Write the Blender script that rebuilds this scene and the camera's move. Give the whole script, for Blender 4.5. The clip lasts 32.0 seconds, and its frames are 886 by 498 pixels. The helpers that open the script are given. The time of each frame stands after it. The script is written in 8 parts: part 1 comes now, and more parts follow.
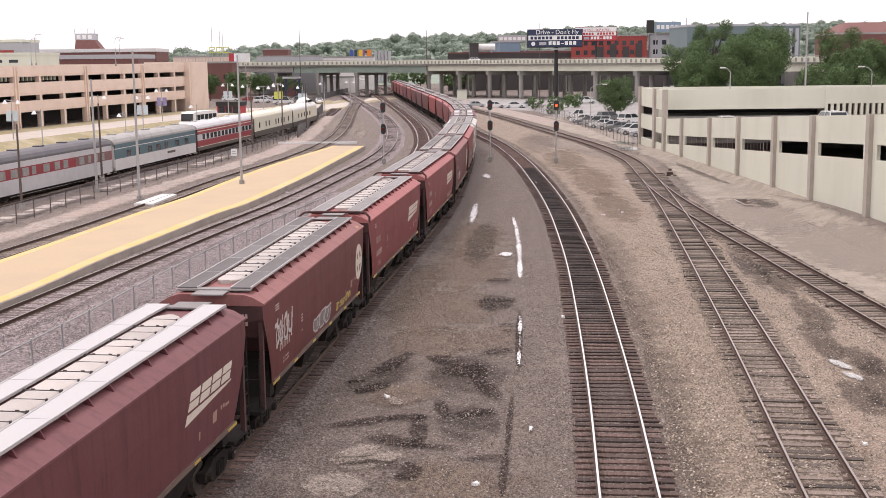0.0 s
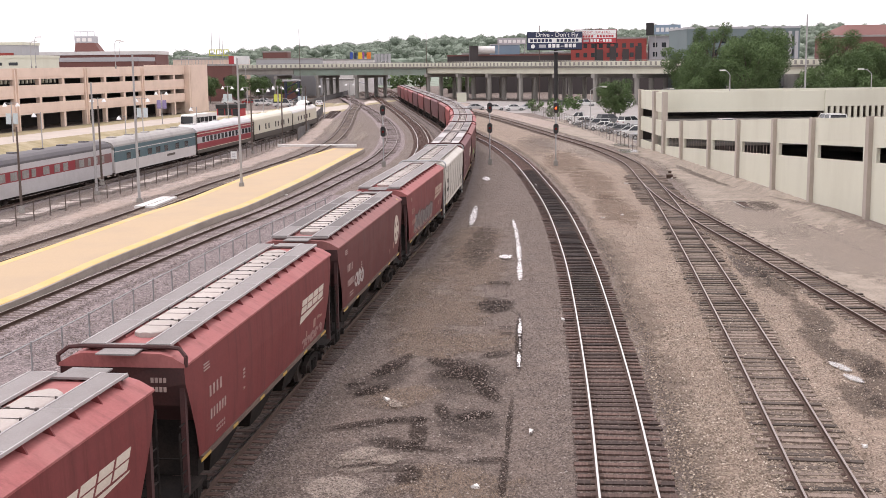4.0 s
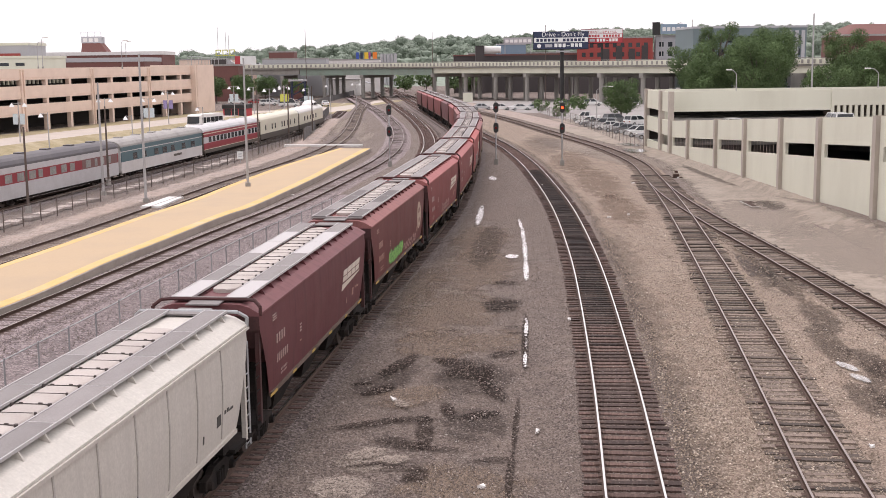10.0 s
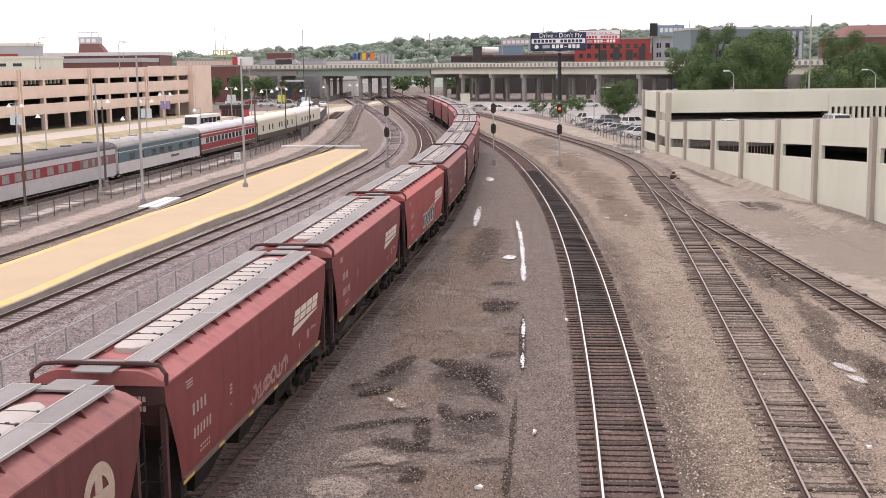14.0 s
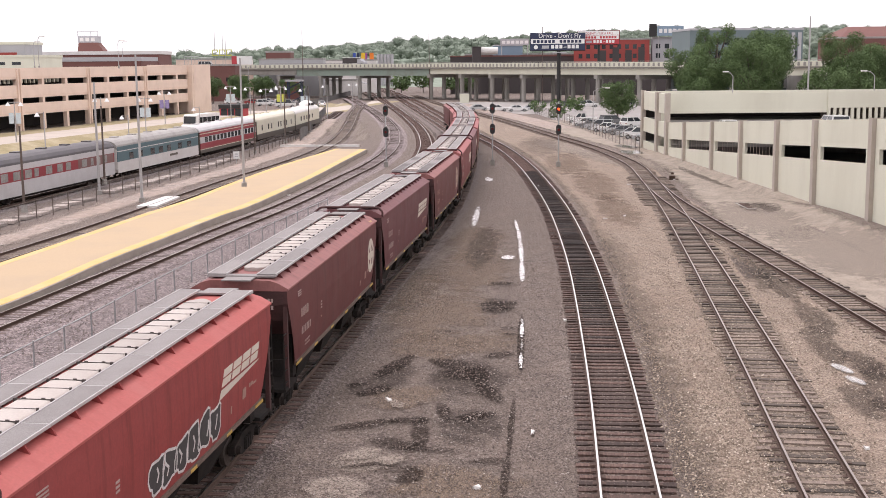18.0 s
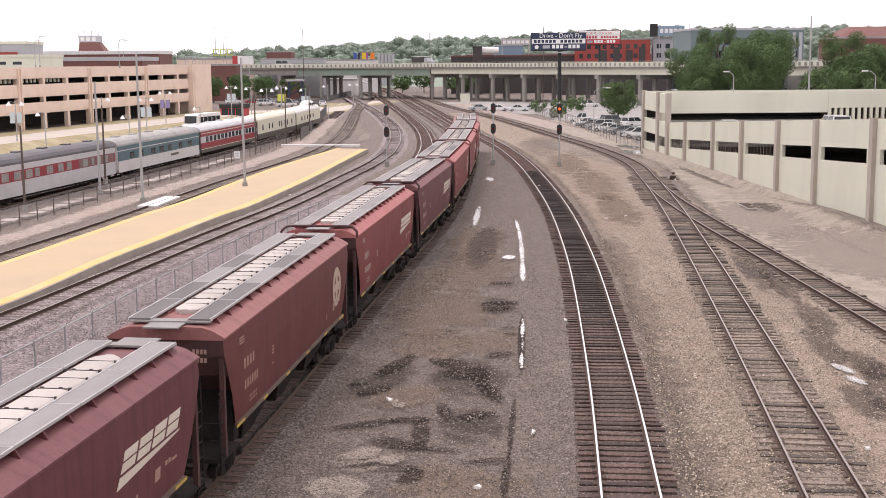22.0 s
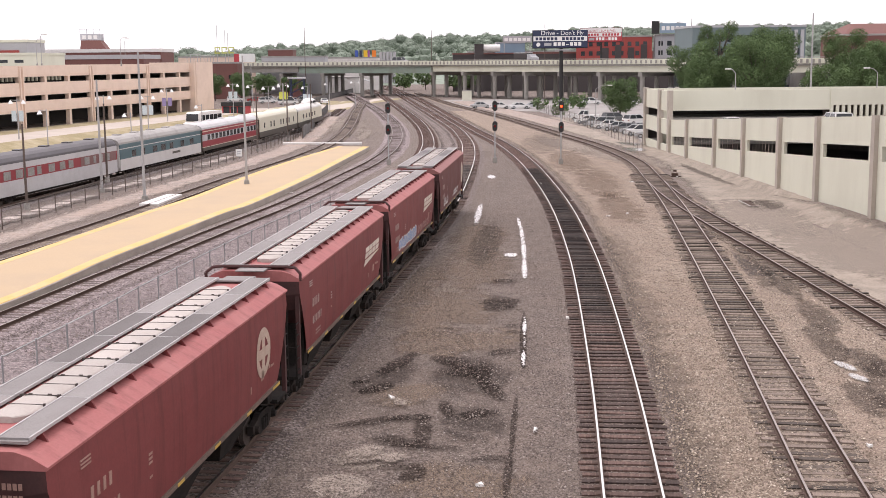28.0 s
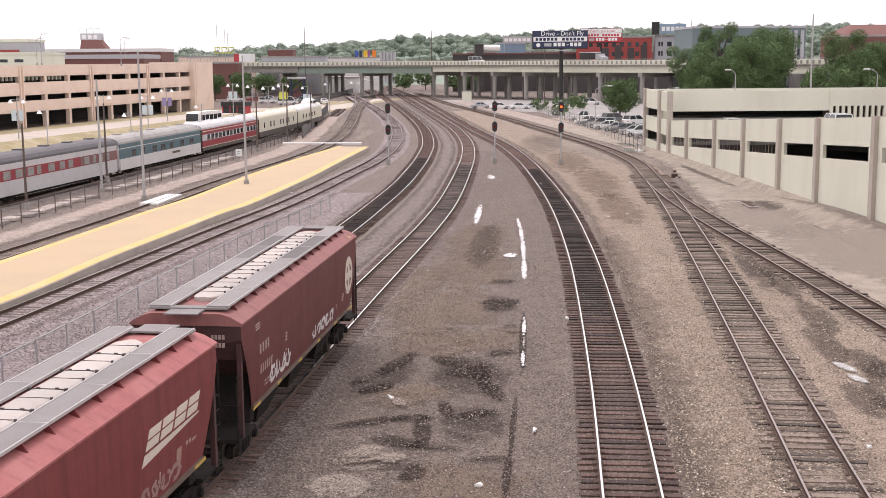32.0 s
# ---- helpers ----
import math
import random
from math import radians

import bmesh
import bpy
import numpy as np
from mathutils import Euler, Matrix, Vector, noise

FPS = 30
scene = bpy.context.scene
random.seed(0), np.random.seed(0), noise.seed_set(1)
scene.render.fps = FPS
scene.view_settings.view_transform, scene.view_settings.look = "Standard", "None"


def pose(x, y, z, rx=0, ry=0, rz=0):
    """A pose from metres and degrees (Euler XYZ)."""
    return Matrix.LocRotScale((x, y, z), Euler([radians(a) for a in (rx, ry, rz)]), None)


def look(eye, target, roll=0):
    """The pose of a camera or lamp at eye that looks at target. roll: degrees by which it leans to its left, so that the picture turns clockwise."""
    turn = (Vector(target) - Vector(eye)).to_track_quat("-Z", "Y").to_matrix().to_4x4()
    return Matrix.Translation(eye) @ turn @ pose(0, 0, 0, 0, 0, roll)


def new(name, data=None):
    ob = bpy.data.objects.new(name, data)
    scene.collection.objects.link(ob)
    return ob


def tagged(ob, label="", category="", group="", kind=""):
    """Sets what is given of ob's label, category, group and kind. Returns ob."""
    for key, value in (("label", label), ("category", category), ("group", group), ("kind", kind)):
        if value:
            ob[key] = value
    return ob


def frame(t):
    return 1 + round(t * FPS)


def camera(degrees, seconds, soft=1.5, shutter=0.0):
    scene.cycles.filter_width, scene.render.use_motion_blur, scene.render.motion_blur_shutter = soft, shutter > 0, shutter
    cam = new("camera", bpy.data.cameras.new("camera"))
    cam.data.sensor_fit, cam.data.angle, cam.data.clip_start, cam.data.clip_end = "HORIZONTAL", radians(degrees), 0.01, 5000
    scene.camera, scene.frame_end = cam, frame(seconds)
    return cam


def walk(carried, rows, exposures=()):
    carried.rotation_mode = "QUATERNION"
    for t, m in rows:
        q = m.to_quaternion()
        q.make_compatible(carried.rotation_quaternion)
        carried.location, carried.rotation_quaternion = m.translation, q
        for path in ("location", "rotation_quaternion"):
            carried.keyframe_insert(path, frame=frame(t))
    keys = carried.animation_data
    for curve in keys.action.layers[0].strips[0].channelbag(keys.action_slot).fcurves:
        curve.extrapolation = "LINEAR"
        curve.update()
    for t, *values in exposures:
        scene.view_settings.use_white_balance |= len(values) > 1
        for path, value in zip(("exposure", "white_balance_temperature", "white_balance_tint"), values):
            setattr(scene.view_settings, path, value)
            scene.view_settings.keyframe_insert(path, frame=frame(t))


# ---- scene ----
cam = camera(40.0, 32.0, soft=0.7)
EYE = Vector((0.0, 0.0, 11.0))


def aim(turn, down, lean):
    """The camera's pose on its fixed stand, from its small turns in degrees."""
    a, b = radians(turn), radians(down)
    way = Vector((-math.sin(a) * math.cos(b), math.cos(a) * math.cos(b), -math.sin(b)))
    return look(EYE, EYE + way, lean)


walk(cam, [(t, aim(a, b, c)) for t, a, b, c in (
    (0, -0.204, 8.887, -0.619), (0.5, -0.165, 8.888, -0.726), (1, -0.161, 8.857, -0.697), (1.5, -0.204, 8.832, -0.623),
    (2, -0.214, 8.811, -0.596), (2.5, -0.198, 8.816, -0.646), (3, -0.192, 8.79, -0.794), (3.5, -0.235, 8.767, -0.609),
    (5.5, -0.105, 8.778, -0.795), (6, -0.08, 8.854, -0.663), (6.5, -0.064, 8.839, -0.534), (7, -0.029, 8.818, -0.724),
    (7.5, 0.041, 8.82, -0.685), (8, 0.072, 8.819, -0.631), (8.5, 0.062, 8.812, -0.942), (9, 0.045, 8.814, -0.724),
    (9.5, 0.072, 8.772, -0.758), (10, 0.083, 8.773, -0.722), (10.5, 0.083, 8.773, -0.722), (11, 0.062, 8.782, -0.909),
    (11.5, 0.029, 8.733, -0.801), (12, -0.007, 8.735, -0.693), (12.5, -0.011, 8.714, -0.608), (13, 0.003, 8.734, -0.718),
    (13.5, 0.022, 8.733, -0.728), (14, -0.042, 8.734, -0.665), (14.5, -0.162, 8.722, -0.462), (16.5, -0.093, 8.78, -0.61),
    (17, -0.156, 8.773, -0.479), (17.5, -0.152, 8.752, -0.456), (18, -0.105, 8.736, -0.487), (18.5, -0.067, 8.74, -0.549),
    (19, -0.049, 8.745, -0.664), (19.5, -0.052, 8.75, -0.486), (20, -0.08, 8.719, -0.527), (20.5, -0.017, 8.723, -0.501),
    (21, 0.023, 8.74, -0.662), (21.5, -0.009, 8.739, -0.629), (22, -0.072, 8.744, -0.46), (22.5, -0.06, 8.763, -0.514),
    (23, -0.033, 8.798, -0.409), (23.5, -0.011, 8.797, -0.566), (24, -0.029, 8.799, -0.525), (24.5, -0.059, 8.796, -0.516),
    (25, -0.03, 8.831, -0.548), (25.5, -0.019, 8.839, -0.519), (27.5, -0.028, 8.841, -0.494), (28, 0.016, 8.853, -0.538),
    (28.5, 0.04, 8.888, -0.706), (29, 0.003, 8.849, -0.511), (29.5, -0.001, 8.828, -0.387), (30, 0.04, 8.808, -0.621),
    (30.5, 0.063, 8.777, -0.532), (31, 0.096, 8.807, -0.512), (31.5, 0.07, 8.833, -0.573), (32, -0.001, 8.84, -0.435),
)], exposures=((0.0, 0.55, 6600, 23), (6.0, 0.55, 6600, 23), (8.5, 0.46, 6600, 23), (11.0, 0.45, 6600, 23), (13.5, 0.52, 6600, 23), (17.0, 0.57, 6600, 23), (32.0, 0.56, 6600, 23)))

# ---- light ----
world = bpy.data.worlds.new("overcast")
scene.world = world
world.use_nodes = True
wn = world.node_tree
sky = wn.nodes.new("ShaderNodeTexSky")
sky.sky_type, sky.sun_disc = "NISHITA", False
sky.sun_elevation, sky.sun_rotation = radians(70), radians(-35)
sky.dust_density, sky.air_density = 4.0, 1.0
hazy = wn.nodes.new("ShaderNodeHueSaturation")
hazy.inputs["Saturation"].default_value = 0.12
cloud = wn.nodes.new("ShaderNodeMixRGB")
cloud.inputs[0].default_value = 0.7
cloud.inputs[2].default_value = (9.6, 9.9, 9.7, 1)
wn.links.new(sky.outputs[0], hazy.inputs["Color"])
wn.links.new(hazy.outputs[0], cloud.inputs[1])
wn.links.new(cloud.outputs[0], wn.nodes["Background"].inputs["Color"])
wn.nodes["Background"].inputs["Strength"].default_value = 0.115

sun_data = bpy.data.lights.new("sun", "SUN")
sun_data.energy, sun_data.angle, sun_data.color = 0.9, radians(25), (1.0, 0.96, 0.9)
sun = new("sun", sun_data)
sun.matrix_world = look((-25, 35, 120), (0, 0, 0))


# ---- materials ----
def nodes_of(name):
    m = bpy.data.materials.new(name)
    m.use_nodes = True
    nt = m.node_tree
    return m, nt, nt.nodes["Principled BSDF"]


def noise_node(nt, scale, detail=4.0, rough=0.6, coord=None, stretch=None):
    n = nt.nodes.new("ShaderNodeTexNoise")
    n.inputs["Scale"].default_value, n.inputs["Detail"].default_value, n.inputs["Roughness"].default_value = scale, detail, rough
    src = coord
    if coord is None:
        src = nt.nodes.new("ShaderNodeTexCoord").outputs["Object"]
    if stretch:
        mp = nt.nodes.new("ShaderNodeMapping")
        mp.inputs["Scale"].default_value = stretch
        nt.links.new(src, mp.inputs[0])
        src = mp.outputs[0]
    nt.links.new(src, n.inputs["Vector"])
    return n


def ramp_node(nt, fac, stops):
    r = nt.nodes.new("ShaderNodeValToRGB")
    while len(r.color_ramp.elements) < len(stops):
        r.color_ramp.elements.new(0.5)
    for e, (p, c) in zip(r.color_ramp.elements, stops):
        e.position, e.color = p, (*c, 1) if len(c) == 3 else c
    nt.links.new(fac, r.inputs[0])
    return r


def mix_node(nt, fac, a, b, how="MIX"):
    m = nt.nodes.new("ShaderNodeMixRGB")
    m.blend_type = how
    for sock, v in zip(m.inputs, (fac, a, b)):
        if isinstance(v, (int, float)):
            sock.default_value = v
        elif isinstance(v, (tuple, list)):
            sock.default_value = (*v[:3], 1)
        else:
            nt.links.new(v, sock)
    return m.outputs[0]


def bump_node(nt, bsdf, height, strength=0.4, distance=0.02):
    b = nt.nodes.new("ShaderNodeBump")
    b.inputs["Strength"].default_value, b.inputs["Distance"].default_value = strength, distance
    nt.links.new(height, b.inputs["Height"])
    nt.links.new(b.outputs[0], bsdf.inputs["Normal"])


def surface(name, color, rough=0.7, metal=0.0, vary=0.25, scale=3.0, dirt=None, dirt_amount=0.35, dirt_scale=0.6, stretch=None, bump=0.0, random=0.0):
    """A painted or plain surface with fine grain and larger worn patches."""
    m, nt, b = nodes_of(name)
    fine = noise_node(nt, scale * 6, 6, 0.7)
    big = noise_node(nt, dirt_scale, 5, 0.65, stretch=stretch)
    dark = tuple(c * (1 - vary) for c in color)
    light = tuple(min(1, c * (1 + vary * 0.6)) for c in color)
    col = ramp_node(nt, fine.outputs["Fac"], [(0.3, dark), (0.7, light)]).outputs[0]
    if dirt:
        mask = ramp_node(nt, big.outputs["Fac"], [(0.45, (0, 0, 0)), (0.72, (dirt_amount,) * 3)]).outputs[0]
        col = mix_node(nt, mask, col, dirt)
    if random:
        info = nt.nodes.new("ShaderNodeObjectInfo")
        tone = ramp_node(nt, info.outputs["Random"], [(0, (1 - random,) * 3), (1, (1 + random * 0.5,) * 3)]).outputs[0]
        col = mix_node(nt, 1.0, col, tone, "MULTIPLY")
    nt.links.new(col, b.inputs["Base Color"])
    b.inputs["Roughness"].default_value, b.inputs["Metallic"].default_value = rough, metal
    if bump:
        bump_node(nt, b, fine.outputs["Fac"], bump, 0.01)
    return m


def gravel(name, stones, sand, sand_amount=0.5, size=9.0, patch=0.12, relief=0.8):
    """Crushed stone: cells of several tones, thinner and dustier in places."""
    m, nt, b = nodes_of(name)
    co = nt.nodes.new("ShaderNodeTexCoord").outputs["Object"]
    vo = nt.nodes.new("ShaderNodeTexVoronoi")
    vo.inputs["Scale"].default_value = size
    nt.links.new(co, vo.inputs["Vector"])
    sep = nt.nodes.new("ShaderNodeSeparateColor")
    nt.links.new(vo.outputs["Color"], sep.inputs[0])
    n = len(stones)
    col = ramp_node(nt, sep.outputs[0], [(i / max(1, n - 1), c) for i, c in enumerate(stones)]).outputs[0]
    pa = noise_node(nt, patch, 6, 0.65, co)
    mid = noise_node(nt, patch * 9, 5, 0.7, co)
    mixf = mix_node(nt, 0.45, pa.outputs["Fac"], mid.outputs["Fac"])
    mask = ramp_node(nt, mixf, [(0.42, (0, 0, 0)), (0.6, (sand_amount,) * 3)]).outputs[0]
    col = mix_node(nt, mask, col, sand)
    tone = ramp_node(nt, mid.outputs["Fac"], [(0.25, (0.72,) * 3), (0.75, (1.2,) * 3)]).outputs[0]
    col = mix_node(nt, 1.0, col, tone, "MULTIPLY")
    nt.links.new(col, b.inputs["Base Color"])
    b.inputs["Roughness"].default_value = 0.95
    bump_node(nt, b, vo.outputs["Distance"], relief, 0.04)
    return m


M = {}
M["yard"] = gravel("yard_gravel", [(0.07, 0.052, 0.044), (0.134, 0.102, 0.087), (0.31, 0.257, 0.226), (0.1, 0.076, 0.065)], (0.163, 0.124, 0.101), 0.55, 20, 0.09, 0.8)
M["ballast"] = gravel("ballast_stone", [(0.07, 0.053, 0.053), (0.175, 0.14, 0.14), (0.45, 0.375, 0.37), (0.125, 0.1, 0.1)], (0.2, 0.157, 0.152), 0.5, 13, 0.2)
M["tan"] = gravel("tan_gravel", [(0.135, 0.101, 0.079), (0.235, 0.177, 0.139), (0.46, 0.377, 0.3), (0.183, 0.137, 0.106)], (0.235, 0.169, 0.13), 0.5, 20, 0.1)
M["soil"] = gravel("dirty_soil_between_ties", [(0.06, 0.045, 0.035), (0.14, 0.106, 0.083), (0.38, 0.305, 0.24), (0.1, 0.075, 0.058)], (0.13, 0.096, 0.074), 0.5, 15, 0.3)
M["grime"] = gravel("oily_ballast", [(0.035, 0.024, 0.02), (0.08, 0.056, 0.047), (0.24, 0.185, 0.16), (0.055, 0.038, 0.032)], (0.075, 0.051, 0.042), 0.5, 14, 0.3)
M["dirt"] = gravel("dirt_lot", [(0.19, 0.158, 0.128), (0.27, 0.228, 0.188), (0.36, 0.31, 0.26), (0.225, 0.188, 0.155)], (0.34, 0.283, 0.232), 0.7, 12, 0.06, 0.3)
M["ballast_brown"] = gravel("brown_ballast_stone", [(0.05, 0.038, 0.034), (0.125, 0.097, 0.088), (0.33, 0.27, 0.25), (0.085, 0.066, 0.06)], (0.145, 0.11, 0.097), 0.5, 13, 0.2)
M["rail_top"] = surface("polished_rail_head", (0.75, 0.73, 0.72), 0.28, 1.0, 0.1)
M["rail"] = surface("rusty_rail", (0.1, 0.062, 0.048), 0.8, 0.3, 0.35)
M["tie"] = surface("weathered_tie_wood", (0.095, 0.054, 0.044), 0.9, 0, 0.55, 4, (0.2, 0.135, 0.11), 0.7, 1.4, (1, 6, 1), 0.3, 0.6)
M["tie_oily"] = M["tie"].copy()
nt = M["tie_oily"].node_tree
ends = nt.nodes.new("ShaderNodeSeparateXYZ")
nt.links.new(nt.nodes.new("ShaderNodeTexCoord").outputs["Object"], ends.inputs[0])
away = nt.nodes.new("ShaderNodeMath")
away.operation = "ABSOLUTE"
nt.links.new(ends.outputs[1], away.inputs[0])
drip = ramp_node(nt, away.outputs[0], [(0.5, (0.26, 0.235, 0.225)), (0.9, (0.85, 0.82, 0.8))]).outputs[0]
was = nt.nodes["Principled BSDF"].inputs["Base Color"].links[0].from_socket
nt.links.new(mix_node(nt, 1.0, was, drip, "MULTIPLY"), nt.nodes["Principled BSDF"].inputs["Base Color"])
M["tie_old"] = surface("grey_tie_wood", (0.21, 0.163, 0.135), 0.92, 0, 0.45, 4, (0.075, 0.052, 0.042), 0.6, 1.2, (1, 6, 1), 0.3, 0.75)
M["tie_mid"] = surface("dusty_brown_tie_wood", (0.125, 0.088, 0.078), 0.92, 0, 0.4, 4, (0.19, 0.15, 0.14), 0.7, 1.2, (1, 6, 1), 0.3, 0.4)
M["concrete"] = surface("pale_concrete", (0.665, 0.66, 0.55), 0.85, 0, 0.07, 2, (0.49, 0.47, 0.38), 0.4, 0.22, (1, 1, 0.25), 0.1)
M["concrete_grey"] = surface("grey_concrete", (0.33, 0.315, 0.29), 0.9, 0, 0.15, 2, (0.17, 0.155, 0.14), 0.5, 0.3, (1, 1, 0.2), 0.1)
M["tan_concrete"] = surface("tan_precast", (0.74, 0.585, 0.49), 0.85, 0, 0.06, 2, (0.56, 0.43, 0.355), 0.5, 0.3)
M["pilaster"] = surface("stained_pilaster", (0.45, 0.4, 0.345), 0.9, 0, 0.1, 2, (0.33, 0.28, 0.24), 0.5, 0.3)
# shade inside the parking decks is put into this wall colour
M["dark"] = surface("shade_dark_interior", (0.06, 0.052, 0.048), 0.9)
M["black"] = surface("black_paint", (0.022, 0.021, 0.021), 0.6)
M["steel"] = surface("galvanised_steel", (0.42, 0.43, 0.44), 0.5, 0.6, 0.15)
M["pole"] = surface("grey_pole_paint", (0.4, 0.39, 0.385), 0.6, 0.2, 0.12)
M["brown_pole"] = surface("brown_pole", (0.12, 0.09, 0.075), 0.8)
M["platform"] = surface("peach_concrete_platform", (0.47, 0.35, 0.225), 0.85, 0, 0.06, 1.5, (0.4, 0.31, 0.22), 0.6, 0.2)
M["yellow"] = surface("worn_yellow_paint", (0.63, 0.42, 0.15), 0.75, 0, 0.12, 2, (0.58, 0.45, 0.3), 0.7, 0.5)
M["white"] = surface("white_paint", (0.72, 0.7, 0.68), 0.6, 0, 0.08, 1, (0.5, 0.47, 0.43), 0.4, 0.5)
M["pale"] = gravel("pale_dusty_gravel", [(0.15, 0.12, 0.105), (0.29, 0.235, 0.208), (0.48, 0.41, 0.365), (0.22, 0.178, 0.158)], (0.36, 0.275, 0.228), 0.75, 9, 0.14)


# ---- mesh helpers ----
def box(bm, x0, x1, y0, y1, z0, z1, m=None):
    vs = [bm.verts.new((x, y, z)) for z in (z0, z1) for y in (y0, y1) for x in (x0, x1)]
    if m is not None:
        for v in vs:
            v.co = m @ v.co
    for f in ((0, 2, 3, 1), (4, 5, 7, 6), (0, 1, 5, 4), (2, 6, 7, 3), (0, 4, 6, 2), (1, 3, 7, 5)):
        bm.faces.new([vs[i] for i in f])
    return vs


def rod(bm, a, b, r0, r1=None, n=8):
    a, b = Vector(a), Vector(b)
    r1 = r0 if r1 is None else r1
    q = (b - a).to_track_quat("Z", "Y")
    rings = []
    for p, r in ((a, r0), (b, r1)):
        rings.append([bm.verts.new(p + q @ Vector((r * math.cos(2 * math.pi * i / n), r * math.sin(2 * math.pi * i / n), 0))) for i in range(n)])
    for i in range(n):
        bm.faces.new((rings[0][i], rings[0][(i + 1) % n], rings[1][(i + 1) % n], rings[1][i]))
    bm.faces.new(rings[0][::-1])
    bm.faces.new(rings[1])


def loft(bm, rings, closed=True, caps=True):
    vr = [[bm.verts.new(p) for p in r] for r in rings]
    n = len(rings[0])
    for a, b in zip(vr, vr[1:]):
        for i in range(n if closed else n - 1):
            j = (i + 1) % n
            bm.faces.new((a[i], a[j], b[j], b[i]))
    if caps and closed:
        bm.faces.new(vr[0][::-1])
        bm.faces.new(vr[-1])
    return vr


def mesh_of(name, bm, *mats, smooth=False):
    me = bpy.data.meshes.new(name)
    bmesh.ops.recalc_face_normals(bm, faces=bm.faces)
    bm.to_mesh(me)
    bm.free()
    for m in mats:
        me.materials.append(m)
    if smooth:
        me.shade_smooth()
    return me


def part(name, bm, material, parent, label="", smooth=False):
    ob = new(name, mesh_of(name, bm, material, smooth=smooth))
    ob.parent = parent
    if label:
        ob["label"] = label
    return ob


def piece(name, me, parent, m, label=""):
    """One more object on a mesh that alike pieces share."""
    ob = new(name, me)
    ob.parent = parent
    ob.matrix_basis = m
    if label:
        ob["label"] = label
    return ob


def one(name, bm, material, label, category, kind="", group="", smooth=False):
    return tagged(new(name, mesh_of(name, bm, material, smooth=smooth)), label, category, group, kind)


def thing(name, label, category, m=None, group="", kind=""):
    ob = new(name)
    ob.empty_display_size = 0.2
    if m is not None:
        ob.matrix_basis = m
    return tagged(ob, label, category, group, kind)


def smooth_step(a, b, v):
    u = min(1.0, max(0.0, (v - a) / (b - a)))
    return u * u * (3 - 2 * u)


# ---- lines along which tracks, fences and the viaduct run ----
class Line:
    """A smooth level curve through a few points, by its length from its start."""

    def __init__(self, points):
        p = np.array(points, float)
        p = np.vstack([2 * p[0] - p[1], p, 2 * p[-1] - p[-2]])
        out = []
        for i in range(1, len(p) - 2):
            a, b, c, d = p[i - 1:i + 3]
            for u in np.linspace(0, 1, 24, endpoint=False):
                out.append(0.5 * (2 * b + (c - a) * u + (2 * a - 5 * b + 4 * c - d) * u * u + (3 * b - a - 3 * c + d) * u ** 3))
        out.append(p[-2])
        self.c = np.array(out)
        for _ in range(12):
            self.c[1:-1] = 0.25 * self.c[:-2] + 0.5 * self.c[1:-1] + 0.25 * self.c[2:]
        self.s = np.concatenate([[0], np.cumsum(np.linalg.norm(np.diff(self.c, axis=0), axis=1))])
        self.length = float(self.s[-1])

    def at(self, s, off=0.0):
        """The place at length s, off metres to the right, and the angle of the way there."""
        e = 0.6
        x, y = (float(np.interp(s, self.s, self.c[:, k])) for k in (0, 1))
        dx, dy = (float(np.interp(s + e, self.s, self.c[:, k]) - np.interp(s - e, self.s, self.c[:, k])) for k in (0, 1))
        n = math.hypot(dx, dy) or 1
        return x + off * dy / n, y - off * dx / n, math.atan2(dy, dx)

    def s_at_y(self, y):
        return float(np.interp(y, self.c[:, 1], self.s))


